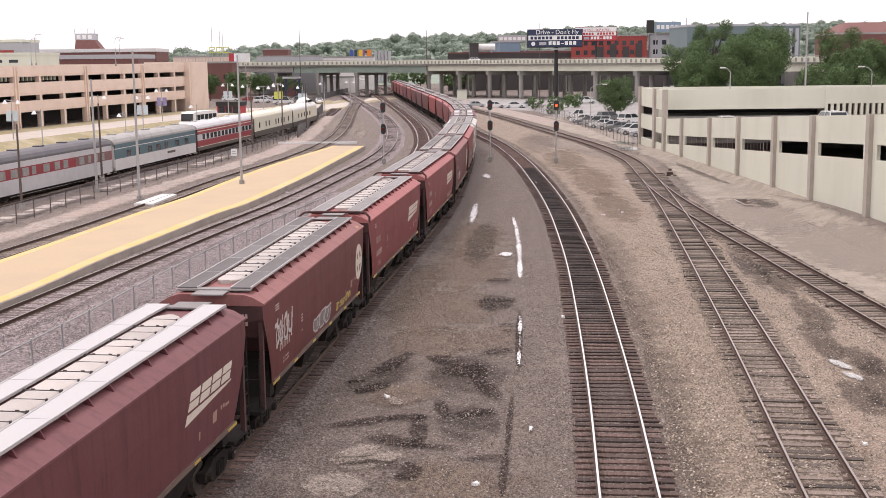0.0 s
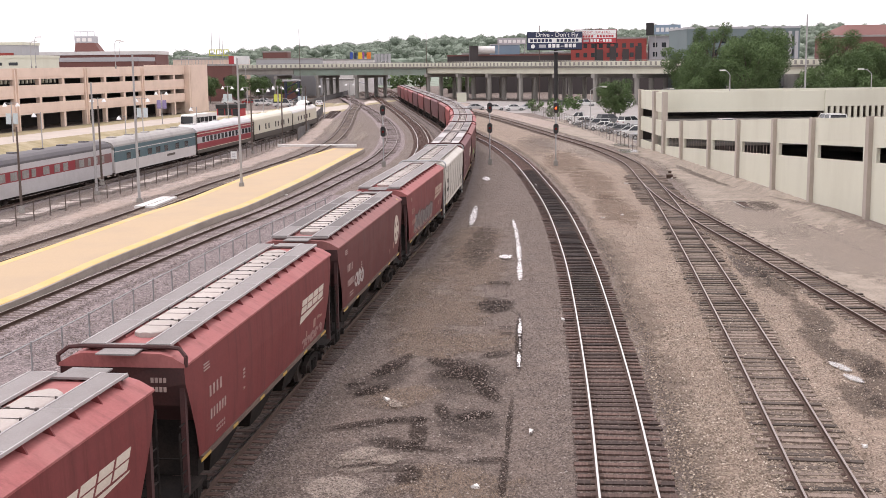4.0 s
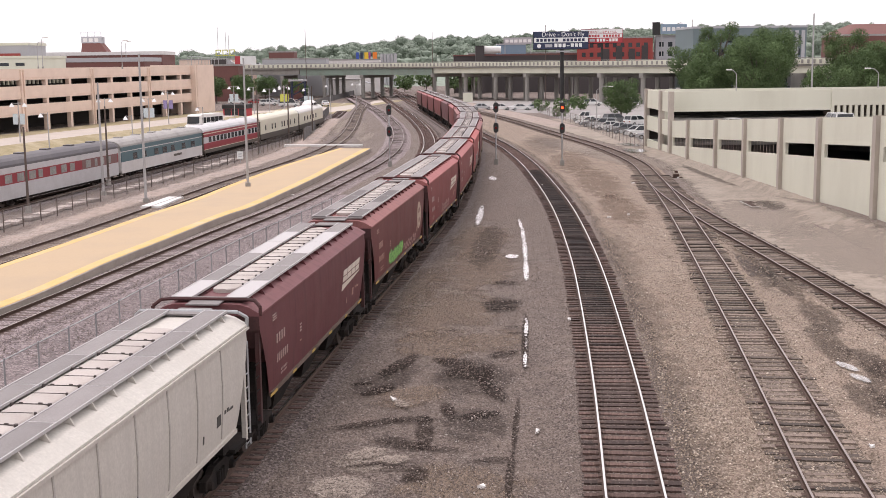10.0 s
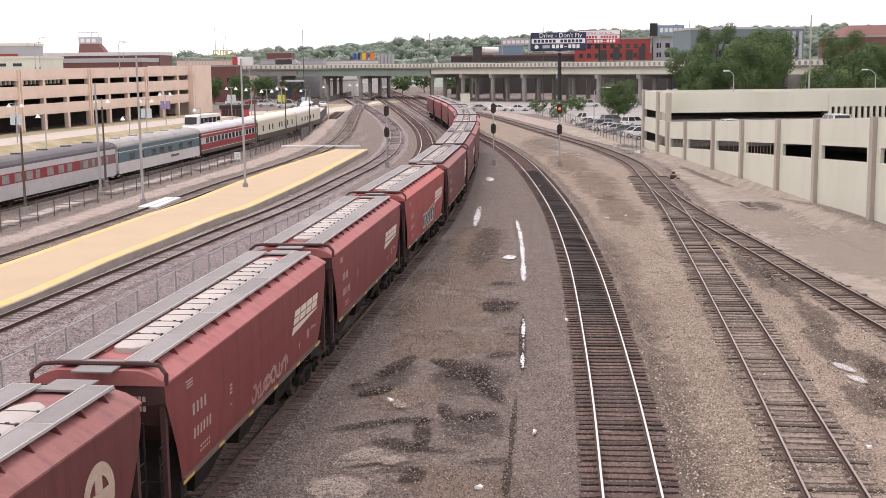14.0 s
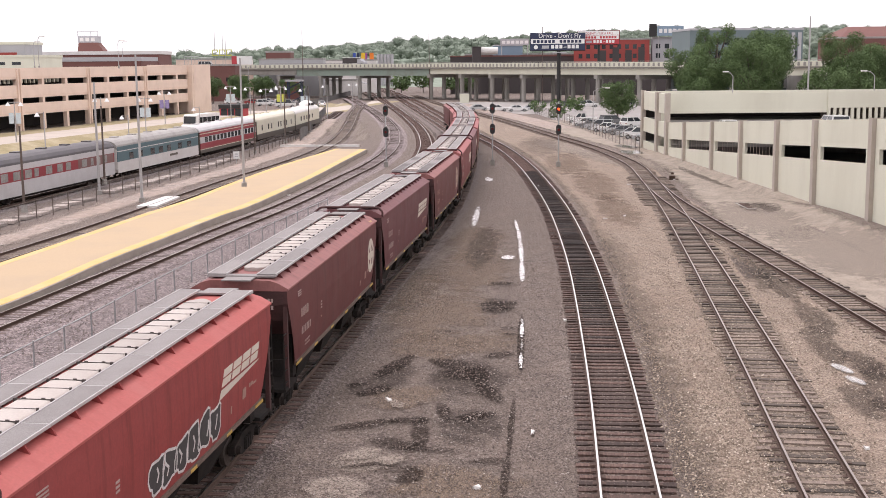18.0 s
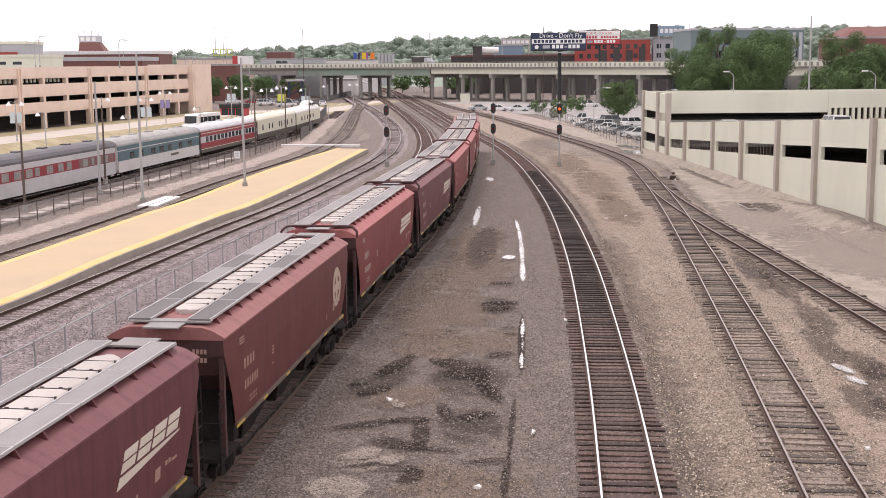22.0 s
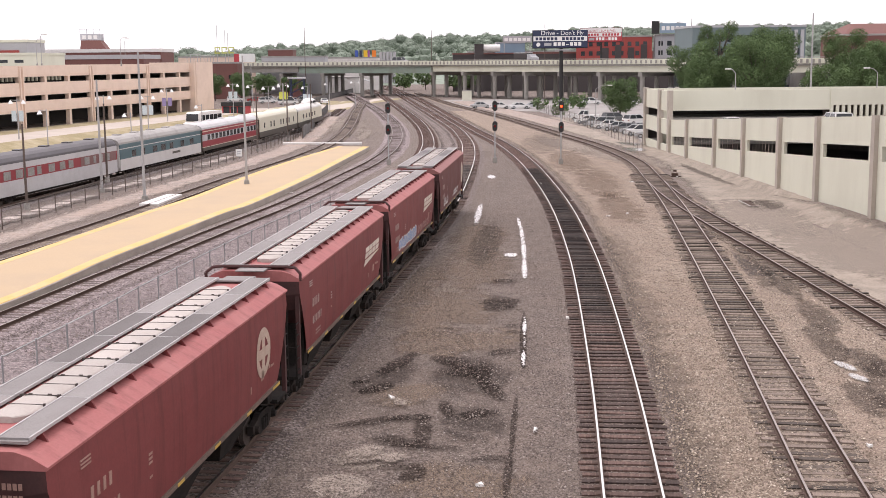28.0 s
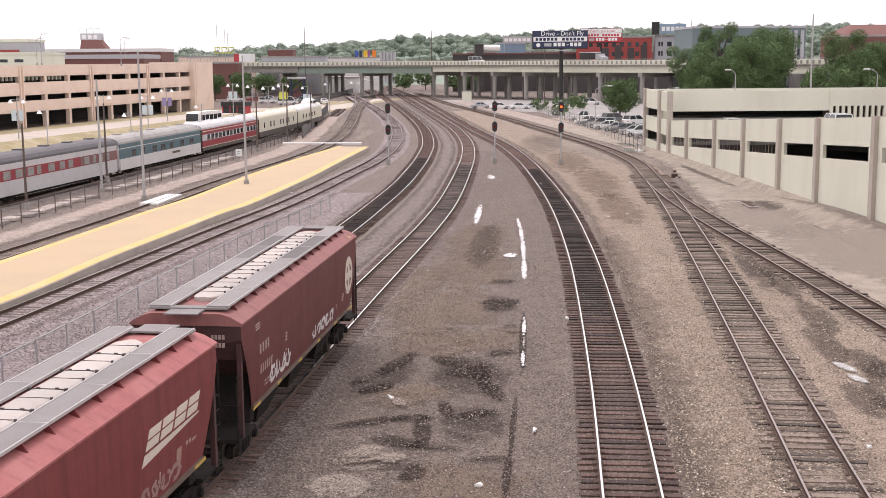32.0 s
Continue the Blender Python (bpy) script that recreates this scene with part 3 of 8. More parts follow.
def slab(bm, x0, x1, y, z0, z1, slant=0.0, out=0.012):
    """A thin raised plate on the side of a car; y gives the side."""
    s = math.copysign(1, y)
    q = []
    for z, dx in ((z0, 0.0), (z1, slant)):
        yy = side_y(z)
        for o in (-0.01, out):
            q.append([bm.verts.new((x + dx, s * (yy + o), z)) for x in (x0, x1)])
    a, b, c, d = q
    for f in ((b[0], b[1], d[1], d[0]), (a[0], d[0] and c[0], d[0], b[0]), (a[1], b[1], d[1], c[1]), (a[0], b[0], b[1], a[1]), (c[0], c[1], d[1], d[0])):
        if len(set(f)) == len(f):
            bm.faces.new(f)


def wheelset_mesh():
    bm = bmesh.new()
    rod(bm, (0, -0.98, 0), (0, 0.98, 0), 0.085, n=10)
    for y in (-0.76, 0.76):
        s = math.copysign(1, y)
        rod(bm, (0, y - 0.05 * s, 0), (0, y - 0.085 * s, 0), 0.485, n=20)
        rod(bm, (0, y - 0.05 * s, 0), (0, y + 0.07 * s, 0), 0.457, 0.45, n=20)
        rod(bm, (0, y + 0.07 * s, 0), (0, y + 0.12 * s, 0), 0.16, 0.12, n=10)
    return mesh_of("wheelset", bm, M["wheel"])


WHEELSET = wheelset_mesh()


def bogie_mesh():
    bm = bmesh.new()
    for y in (-1.0, 1.0):
        prof = [(-1.15, 0.35), (-1.15, 0.62), (-0.7, 0.68), (-0.45, 0.8), (0.45, 0.8), (0.7, 0.68), (1.15, 0.62), (1.15, 0.35), (0.75, 0.4), (0.45, 0.2), (-0.45, 0.2), (-0.75, 0.4)]
        loft(bm, [[(x, y - 0.09, z) for x, z in prof], [(x, y + 0.09, z) for x, z in prof]])
        for x in (-0.2, 0.0, 0.2):
            rod(bm, (x, y + math.copysign(0.1, y), 0.28), (x, y + math.copysign(0.1, y), 0.62), 0.075, n=6)
        for x in (-0.89, 0.89):
            rod(bm, (x, y, 0.457), (x, y + math.copysign(0.2, y), 0.457), 0.15, 0.11, 10)
    box(bm, -0.22, 0.22, -1.0, 1.0, 0.5, 0.85)
    return mesh_of("bogie", bm, M["under"])


BOGIE = bogie_mesh()
WHEELS = []


def hatch_mesh(length, blunt=0):
    """A long trough lid with a raised rim; the end lids are rounded off."""
    bm = bmesh.new()
    n = 8
    rings = []
    for i in range(n + 1):
        u = -1 + 2 * i / n
        w = 0.37 * (max(0.12, 1 - max(0.0, blunt * u) ** 5) ** 0.5 if blunt else 1)
        rings.append([(u * length / 2, y * w, z) for y, z in ((-1, 4.4), (-1, 4.515), (-0.9, 4.535), (-0.55, 4.548), (0.55, 4.548), (0.9, 4.535), (1, 4.515), (1, 4.4))])
    loft(bm, rings)
    return mesh_of("hatch_cover", bm, M["hatch"])


HATCH = hatch_mesh(1.43)
HATCH_FRONT, HATCH_REAR = hatch_mesh(1.43, -1), hatch_mesh(1.43, 1)
CLAMP_BM = bmesh.new()
box(CLAMP_BM, -0.011, 0.011, -0.385, 0.385, 4.548, 4.562)
for e in (-1, 1):
    box(CLAMP_BM, -0.03, 0.03, e * 0.385 - 0.03, e * 0.385 + 0.03, 4.44, 4.575)
    box(CLAMP_BM, -0.01, 0.01, e * 0.2 - 0.04, e * 0.2 + 0.04, 4.555, 4.585)
BAR_BM = bmesh.new()
box(BAR_BM, -0.009, 0.009, -0.37, 0.37, 4.548, 4.558)
box(BAR_BM, -0.02, 0.02, -0.4, -0.36, 4.46, 4.57)
CLAMP_BAR = mesh_of("hatch_clamp", BAR_BM, M["clamp"])
CLAMP = mesh_of("hatch_clamp", CLAMP_BM, M["clamp"])
STEP_BM = bmesh.new()
box(STEP_BM, -1.36, 1.36, -0.29, 0.29, -0.02, 0.02)
for q in (-0.31, 0.28):
    box(STEP_BM, -1.36, 1.36, q, q + 0.03, -0.03, 0.034)
box(STEP_BM, 1.335, 1.36, -0.27, 0.27, 0.02, 0.026)


def walk_mesh(tone):
    me = mesh_of("walkway_panel", STEP_BM.copy(), M[tone], M["grating_bright"])
    for p in me.polygons:
        if abs(p.center.y) > 0.27 or p.center.z > 0.021:
            p.material_index = 1
    return me


WALK, WALK_DARK, WALK_BRIGHT = walk_mesh("grating"), walk_mesh("grating_dark"), walk_mesh("grating_bright")
BRACKETS = {}
for s in (-1, 1):
    BR = bmesh.new()
    tri = [(s * 0.96, 4.39), (s * 1.2, 4.325), (s * 1.09, 4.52), (s * 0.96, 4.52)]
    loft(BR, [[(-0.022, y, z) for y, z in tri], [(0.022, y, z) for y, z in tri]])
    BRACKETS[s] = BR


def stroke(bm, pts, width, out=0.009):
    """A painted line of even width on the near side of a car; points are (x, z)."""
    prev = None
    for i, (x, z) in enumerate(pts):
        a, b = pts[max(0, i - 1)], pts[min(len(pts) - 1, i + 1)]
        dx, dz = b[0] - a[0], b[1] - a[1]
        n = math.hypot(dx, dz) or 1
        cur = []
        for s in (-0.5, 0.5):
            zz = min(4.0, max(1.68, z + s * width * dx / n))
            cur.append(bm.verts.new((x - s * width * dz / n, -side_y(zz) - out, zz)))
        if prev:
            bm.faces.new((prev[0], prev[1], cur[1], cur[0]))
        prev = cur


def spray(bm, x0, x1, z0, z1, seed, n, fat=0.13):
    """Loops and slashes of spray paint along the lower side."""
    r = random.Random(seed)
    w, h = (x1 - x0) / n, z1 - z0
    for i in range(n):
        cx, cz = x0 + w * (i + 0.5), (z0 + z1) / 2 + r.uniform(-0.1, 0.1) * h
        a0, turn = r.uniform(0, 6.3), r.uniform(3.5, 6.6)
        rx, rz = w * r.uniform(0.3, 0.5), h * r.uniform(0.32, 0.5)
        loop = [(cx + rx * math.cos(a0 + turn * k / 12) + 0.06 * math.sin(2.1 * k + i), cz + rz * math.sin(a0 + turn * k / 12)) for k in range(13)]
        stroke(bm, loop, fat * r.uniform(0.7, 1.2))
        q = r.uniform(-0.3, 0.3) * w
        stroke(bm, [(cx + q, z0), (cx + q + 0.1 * r.uniform(-1, 1), cz), (cx + q + 0.2 * r.uniform(-1, 1), z1)], fat * r.uniform(0.7, 1.2), 0.011)


def swelling(fill, rim, x0, x1, z0, z1, seed, n, grow=0.0):
    """A row of swollen sprayed shapes, each filled and ringed with a darker line."""
    r = random.Random(seed)
    w = (x1 - x0) / n
    for i in range(n):
        cx, cz = x0 + w * (i + 0.5), (z0 + z1) / 2 + r.uniform(-0.05, 0.05)
        h = (z1 - z0) / 2 * r.uniform(0.85, 1.1)
        lean, p1, p2 = r.uniform(-0.2, 0.25), r.uniform(0, 6), r.uniform(0, 6)
        edge = []
        for k in range(18):
            a = 2 * math.pi * k / 18
            g = 1 + 0.13 * math.sin(3 * a + p1) + 0.08 * math.sin(5 * a + p2)
            u, v = (abs(math.cos(a)) ** 0.6 * math.copysign(1, math.cos(a)), abs(math.sin(a)) ** 0.6 * math.copysign(1, math.sin(a)))
            edge.append((cx + 0.54 * w * u * g + lean * v * h, min(3.9, max(1.7, cz + h * v * g))))
        mid = fill.verts.new((cx, -side_y(cz) - 0.007, cz))
        vs = [fill.verts.new((x, -side_y(z) - 0.007, z)) for x, z in edge]
        for k in range(18):
            fill.faces.new((mid, vs[k], vs[(k + 1) % 18]))
        stroke(rim, edge + edge[:1], 0.07, 0.01)
        q = cx + r.uniform(-0.2, 0.2) * w
        stroke(rim, [(q, cz - 0.45 * h), (q + 0.1, cz), (q + r.uniform(-0.2, 0.2) * w, cz + 0.45 * h)], 0.08, 0.012)


def hopper_car(paint, logo, words, taper=1.05, bright=0, scrawl=(), ribs=False, faded=False, dark_walk=(), half=8.15, emblem_x=6.1, tags=()):
    names = {"brown": "weathered brown", "red": "faded red", "bright": "bright red", "maroon": "dark maroon", "white": "off-white panelled"}
    car = thing("hopper_car", f"{names[paint]} grain hopper car {words}", "railroad car", group="cars of the grain train")
    sides, tips = hopper_sides(taper, half)
    part("body", sides, PAINT[paint], car)
    for tip in tips:
        part("end_sheet", tip, PAINT["white"] if paint == "white" else M["grimy_shaded_end"], car, "" if paint == "white" else "grimy dark red end sheet with shade in its colour")
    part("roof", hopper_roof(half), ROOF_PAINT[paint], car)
    pale = M["mark_black"] if paint == "white" else M["mark_faded"] if faded else M["mark"]
    coupled = (SHORT_LENGTH if half < 8 else CAR_LENGTH) / 2
    # roof
    count, lid = (8, 1.36) if half < 8 else (9, 1.47)
    for i in range(count):
        x = lid * (i - (count - 1) / 2)
        me = HATCH if paint == "white" else HATCH_FRONT if i == 0 else HATCH_REAR if i == count - 1 else HATCH
        piece("hatch_cover", me, car, Matrix.Translation((x, 0, 0)) @ Matrix.Diagonal((lid / 1.47, 1, 1, 1)))
        piece("hatch_clamp", CLAMP_BAR, car, Matrix.Translation((x + 0.07 * lid, 0, 0)))
        if i:
            piece("hatch_clamp", CLAMP, car, Matrix.Translation((x - 0.5 * lid, 0, 0)))
    bm = bmesh.new()
    for y in (-0.46, 0.44):
        box(bm, -lid * count / 2 - 0.05, lid * count / 2 + 0.05, y, y + 0.02, 4.4, 4.48)
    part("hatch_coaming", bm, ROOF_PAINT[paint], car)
    stretch = (half - 0.3) / 8.22
    for side in (-1, 1):
        for i in range(6):
            shine = bright == 2 or bright == 1 and i in (0, 3, 4)
            me = WALK_BRIGHT if shine else WALK_DARK if i in dark_walk else WALK
            piece("walkway_panel", me, car, Matrix.Translation((2.74 * stretch * (i - 2.5), side * 0.785, 4.54 + 0.003 * (i % 2))) @ Matrix.Diagonal((stretch, 1, 1, 1)))
    for s in (-1, 1):
        if (paint, s) not in BRACKETS:
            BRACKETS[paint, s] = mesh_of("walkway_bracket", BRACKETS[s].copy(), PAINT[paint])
    for i in range(15):
        for s in (-1, 1):
            piece("walkway_bracket", BRACKETS[paint, s], car, Matrix.Translation((1.1 * stretch * (i - 7), 0, 0)))
    e = half
    for sx in (-1, 1):
        def span(a, b):
            return min(sx * a, sx * b), max(sx * a, sx * b)
        bm = bmesh.new()
        box(bm, *span(e - 0.55, e - 0.22), -1.08, 1.08, 4.47, 4.52)
        box(bm, *span(e - 0.26, e + 0.4), -0.46, 0.46, 4.45, 4.485)
        rail = bmesh.new()
        for y in (-1, 1):
            pts = [(sx * (e - 0.2), y * 1.05, 4.52), (sx * (e - 0.16), y * 1.34, 4.5), (sx * (e - 0.02), y * 1.54, 4.34), (sx * (e - 0.02), y * 1.53, 4.1)]
            if paint == "white" or (sx < 0 and logo != "round" and not faded):
                for u, v in zip(pts, pts[1:]):
                    rod(rail, u, v, 0.05, n=6)
        part("end_walkway", bm, M["grating"], car)
        if len(rail.verts):
            rod(rail, (sx * (e - 0.2), -1.05, 4.52), (sx * (e - 0.2), 1.05, 4.52), 0.05, n=6)
            part("end_grab_rail", rail, M["steel"] if paint == "white" else M["grimy_shaded_end"], car, "bent pipe rail round the roof end")
        else:
            rail.free()
        # corner posts and ladders
        for y in (-1.42, 1.42):
            bm = bmesh.new()
            for x, top in ((e - 0.12, 4.05), (e + 0.3, 3.6 if y * sx < 0 else 2.6)):
                rod(bm, (sx * x, y, 0.75), (sx * x, y, top), 0.03, n=5)
            for k in range(6):
                rod(bm, (sx * (e - 0.12), y, 0.85 + 0.38 * k), (sx * (e + 0.3), y, 0.85 + 0.38 * k), 0.02, n=5)
            part("ladder", bm, M["under"] if paint != "white" else M["steel"], car)
            bm = bmesh.new()
            box(bm, *span(e - 0.2, e - 0.05), y * 0.985 - 0.06, y * 0.985 + 0.06, 1.0, 4.04)
            part("corner_post", bm, PAINT["white"] if paint == "white" else M["grimy_shaded_end"], car)
        bm = bmesh.new()
        rod(bm, (sx * (e + 0.3), -1.42, 2.0), (sx * (e + 0.3), 1.42, 2.0), 0.022, n=5)
        part("end_rail", bm, M["under"], car)
        bm = bmesh.new()
        for z, n in ((3.72, 4), (3.5, 6)):
            for k in range(n):
                box(bm, *span(e + 0.004, e + 0.012), -1.05 + 0.1 * k, -0.98 + 0.1 * k, z, z + 0.12)
        tagged(part("stencil_mark", bm, pale, car, "small white end marks"), kind="stuff")
        # black block added over the wheels for the shade of the open end
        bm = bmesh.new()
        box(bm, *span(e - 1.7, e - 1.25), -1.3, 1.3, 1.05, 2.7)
        part("end_bulkhead", bm, M["under"], car, "black block standing for the shade under the sloped end")
    bm = bmesh.new()
    for sx in (-1, 1):
        def span(a, b):
            return min(sx * a, sx * b), max(sx * a, sx * b)
        box(bm, *span(e - 1.2, e + 0.32), -1.45, 1.45, 0.95, 1.06)
        box(bm, *span(e - 0.1, coupled), -0.14, 0.14, 0.7, 0.95)
    box(bm, -e + 0.2, e - 0.2, -0.32, 0.32, 0.72, 1.1)
    part("underframe", bm, M["under"], car)
    for x in (-4.1 * stretch, 0.0, 4.1 * stretch):
        bm = bmesh.new()
        loft(bm, [[(x - 1.95, -1.36, 1.7), (x + 1.95, -1.36, 1.7), (x + 1.95, 1.36, 1.7), (x - 1.95, 1.36, 1.7)], [(x - 0.6, -0.8, 0.36), (x + 0.6, -0.8, 0.36), (x + 0.6, 0.8, 0.36), (x - 0.6, 0.8, 0.36)]])
        part("hopper_bay", bm, M["under"], car)
    for y in (-1.45, 1.45):
        bm = bmesh.new()
        box(bm, -e + 1.1, e - 1.1, y - 0.05, y + 0.05, 1.5, 1.61)
        part("side_sill", bm, PAINT["white"] if paint == "white" else M["sill"], car)
    for x in (-6.85, -4.3, -1.6, 1.1, 3.9, 6.7):
        if abs(x) < e - 0.9 and not (paint == "white" and x > -6):
            bm = bmesh.new()
            w = 0.38 if abs(x) > 6 else 0.22
            box(bm, x - w, x + w, -1.512, -1.5, 1.51, 1.59)
            part("reflector", bm, M["reflector"], car)
    if ribs:
        for y in (-1.555, 1.555):
            bm = bmesh.new()
            box(bm, -e, e, y - 0.035, y + 0.035, 4.02, 4.09)
            part("eave_rail", bm, PAINT["white"], car)
        for i in range(7):
            x = -5.6 + 1.86 * i
            for y in (-1.5, 1.5):
                bm = bmesh.new()
                for z0, z1 in ((1.7, 2.3), (2.3, 3.1), (3.1, 4.0)):
                    slab(bm, x - 0.03, x + 0.03, y, z0, z1, 0, 0.025)
                part("seam", bm, M["seam"], car)
    # marks in plain blocks
    bm = bmesh.new()
    for z, n, x, w, h in ((2.93, 4, -6.5, 0.285, 0.27), (2.34, 6, -6.42, 0.235, 0.25), (1.98, 5, -5.9, 0.16, 0.06), (1.86, 5, -5.9, 0.16, 0.06)):
        for k in range(n):
            slab(bm, x + w * k, x + w * (k + 0.45), -1.5, z, z + h, 0)
    for z in (3.66, 3.73, 3.8):
        slab(bm, -6.85, -6.4, -1.5, z, z + 0.03)
    for z in (2.62, 2.72, 2.82):
        slab(bm, -3.55, -3.35, -1.5, z, z + 0.05)
    tagged(part("stencil_mark", bm, pale, car, "white stencilled marks"), kind="stuff")
    bm = bmesh.new()
    for k, (x, z, w, h) in enumerate(((5.15, 2.1, 0.3, 0.28), (5.75, 2.28, 0.12, 0.1), (5.95, 2.28, 0.12, 0.1), (6.15, 2.26, 0.3, 0.06), (4.1, 2.0, 0.08, 0.2), (-3.5, 2.3, 0.16, 0.05))):
        slab(bm, x, x + w, -1.5, z, z + h)
    tagged(part("stencil_mark", bm, M["mark_black"] if paint == "white" else M["mark_faded"], car, "small faded service marks"), kind="stuff")
    if paint == "brown" and not faded:
        bm = bmesh.new()
        for k in range(2):
            x = half - 1.0 + 0.22 * k
            q = [bm.verts.new(p) for p in ((x, -1.45, 4.206), (x + 0.13, -1.45, 4.206), (x + 0.13, -1.36, 4.257), (x, -1.36, 4.257))]
            bm.faces.new(q)
        tagged(part("roof_mark", bm, M["reflector"], car, "small yellow dashes on the roof edge"), kind="stuff")
    if logo == "wedge":
        bm = bmesh.new()
        for k in range(4):
            x = 3.3 + 0.83 * k
            slab(bm, x, x + 0.7, -1.5, 2.93, 3.11, 0.12)
            slab(bm, x + 0.145, x + 0.845, -1.5, 3.15, 3.33, 0.12)
        s0, s1 = -side_y(2.68) - 0.012, -side_y(2.88) - 0.012
        q = [bm.verts.new(p) for p in ((3.05, s0, 2.64), (6.6, s1, 2.84), (6.64, s1, 2.88), (3.22, s1, 2.87))]
        bm.faces.new(q)
        part("emblem", bm, M["emblem_faded"] if faded else M["emblem"], car, "white block emblem with a wedge-shaped underline")
    if logo == "round":
        bm = bmesh.new()
        cx, cz, r0, r1 = emblem_x, 2.88, 0.46, 0.72
        n = 32

        def sector(a0, a1, ra, rb):
            q = []
            for a in (a0, a1):
                for r in (ra, rb):
                    z = cz + r * math.sin(a)
                    q.append(bm.verts.new((cx + r * math.cos(a), -side_y(z) - 0.012, z)))
            bm.faces.new((q[0], q[1], q[3], q[2]))
        for i in range(n):
            sector(2 * math.pi * i / n, 2 * math.pi * (i + 1) / n, r0, r1)
        slab(bm, cx - 0.47, cx + 0.47, -1.5, cz - 0.14, cz + 0.14)
        for z in (cz - 0.515, cz + 0.145):
            slab(bm, cx - 0.16, cx + 0.16, -1.5, z, z + 0.37)
        part("emblem", bm, M["emblem_faded"] if faded else M["emblem"], car, "white round emblem with crossed bars")
    for i, (mat, x0, x1, z0, z1, n) in enumerate(scrawl):
        bm = bmesh.new()
        spray(bm, x0, x1, z0, z1, f"{words}{i}", n)
        tagged(part("graffiti", bm, M[mat], car, "sprayed graffiti scrawl"), kind="stuff")
    for i, (mat, edge, x0, x1, z0, z1, n) in enumerate(tags):
        fill, rim = bmesh.new(), bmesh.new()
        swelling(fill, rim, x0, x1, z0, z1, f"{words}{i}t", n)
        tagged(part("graffiti", fill, M[mat], car, "swollen sprayed graffiti shapes"), kind="stuff")
        tagged(part("graffiti_outline", rim, M[edge], car, "sprayed outlines of the graffiti"), kind="stuff")
    for x in (-(half - 1.4), half - 1.4):
        bogie = piece("bogie", BOGIE, car, Matrix.Translation((x, 0, 0)), "grimy black wheel truck")
        for dx in (-0.89, 0.89):
            w = piece("wheelset", WHEELSET, bogie, Matrix.Translation((dx, 0, 0.457)))
            WHEELS.append((w, dx))
    return car


TRAIN = [
    hopper_car("maroon", "wedge", "with a silver roof walkway", bright=2),
    hopper_car("brown", "round", "with pale scratched scrawls", emblem_x=6.8, dark_walk=(0, 1, 2, 3, 4, 5), scrawl=(("spray_pale", -7.1, -4.8, 2.5, 3.4, 4),), tags=(("spray_grey", "spray_pale", -1.6, 1.2, 1.76, 2.3, 3), ("spray_yellow", "spray_dark", 2.3, 5.2, 1.72, 2.1, 5))),
    hopper_car("red", "wedge", "with a white block emblem"),
    hopper_car("red", "wedge", "with a white block emblem", scrawl=(("spray_faint", 3.4, 6.6, 1.72, 2.0, 5),)),
    hopper_car("brown", "round", "with a white round emblem", dark_walk=(1, 2, 3, 4), scrawl=(("spray_pale", -4.9, -2.9, 2.0, 2.6, 3),)),
    hopper_car("red", "wedge", "with large dark graffiti", faded=True, tags=(("spray_grey", "spray_dark", -5.5, 2.2, 1.76, 2.75, 7),), scrawl=(("spray_faint", -5.2, 2.2, 1.7, 1.9, 9),)),
    hopper_car("white", "", "with vertical weld seams", taper=0.9, ribs=True, half=7.85),
    hopper_car("maroon", "wedge", "with some new bright walkway panels", bright=1),
    hopper_car("brown", "round", "with green graffiti", faded=True, emblem_x=5.9, dark_walk=(0, 2, 3), tags=(("spray_green", "spray_deep_green", -3.7, 0.4, 1.74, 2.35, 6),), scrawl=(("spray_faint", 0.6, 5.0, 1.72, 2.1, 6),)),
    hopper_car("red", "wedge", "with pale scrawls low on its side", scrawl=(("spray_faint", -1.5, 2.6, 1.72, 2.2, 6),)),
    hopper_car("red", "wedge", "with a white block emblem"),
    hopper_car("bright", "wedge", "with black and white graffiti", tags=(("spray_black", "spray_white", -1.7, 3.2, 1.76, 2.6, 6),)),
    hopper_car("brown", "round", "with a bright white round emblem", emblem_x=6.5),
    hopper_car("maroon", "wedge", "with a white emblem, dusty sill"),
    hopper_car("brown", "round", "with a faded round emblem", faded=True, emblem_x=5.8, dark_walk=(0, 1, 3)),
    hopper_car("red", "wedge", "with a cream block emblem"),
    hopper_car("maroon", "wedge", "with a white emblem"),
    hopper_car("red", "round", "with a pale round emblem", faded=True, dark_walk=(2, 3), emblem_x=5.35),
    hopper_car("red", "wedge", "with a white block emblem"),
    hopper_car("red", "wedge", "with blue graffiti", tags=(("spray_blue", "spray_white", -5.3, 0.6, 1.74, 2.3, 9),), scrawl=(("spray_faint", 1.2, 5.4, 1.72, 2.1, 7),)),
    hopper_car("brown", "round", "with white graffiti, at the tail", emblem_x=6.4, dark_walk=(3, 4), scrawl=(("spray_white", -5.3, -2.9, 1.75, 2.3, 4), ("spray_white", 0.2, 3.7, 1.75, 2.2, 5))),
]
REAR_AT_END = 49.5
# how far each coupling is drawn together
SLACK = dict(enumerate((-0.4, -0.5, -0.2, -0.5, -0.2, -0.2, 0.05, 0.0, 0.2, 0.5, 0.95, 1.1, 0.75, 0.9, 0.7, 0.6, 0.6, 0.6, 0.6, 0.75, 0.4), 1))


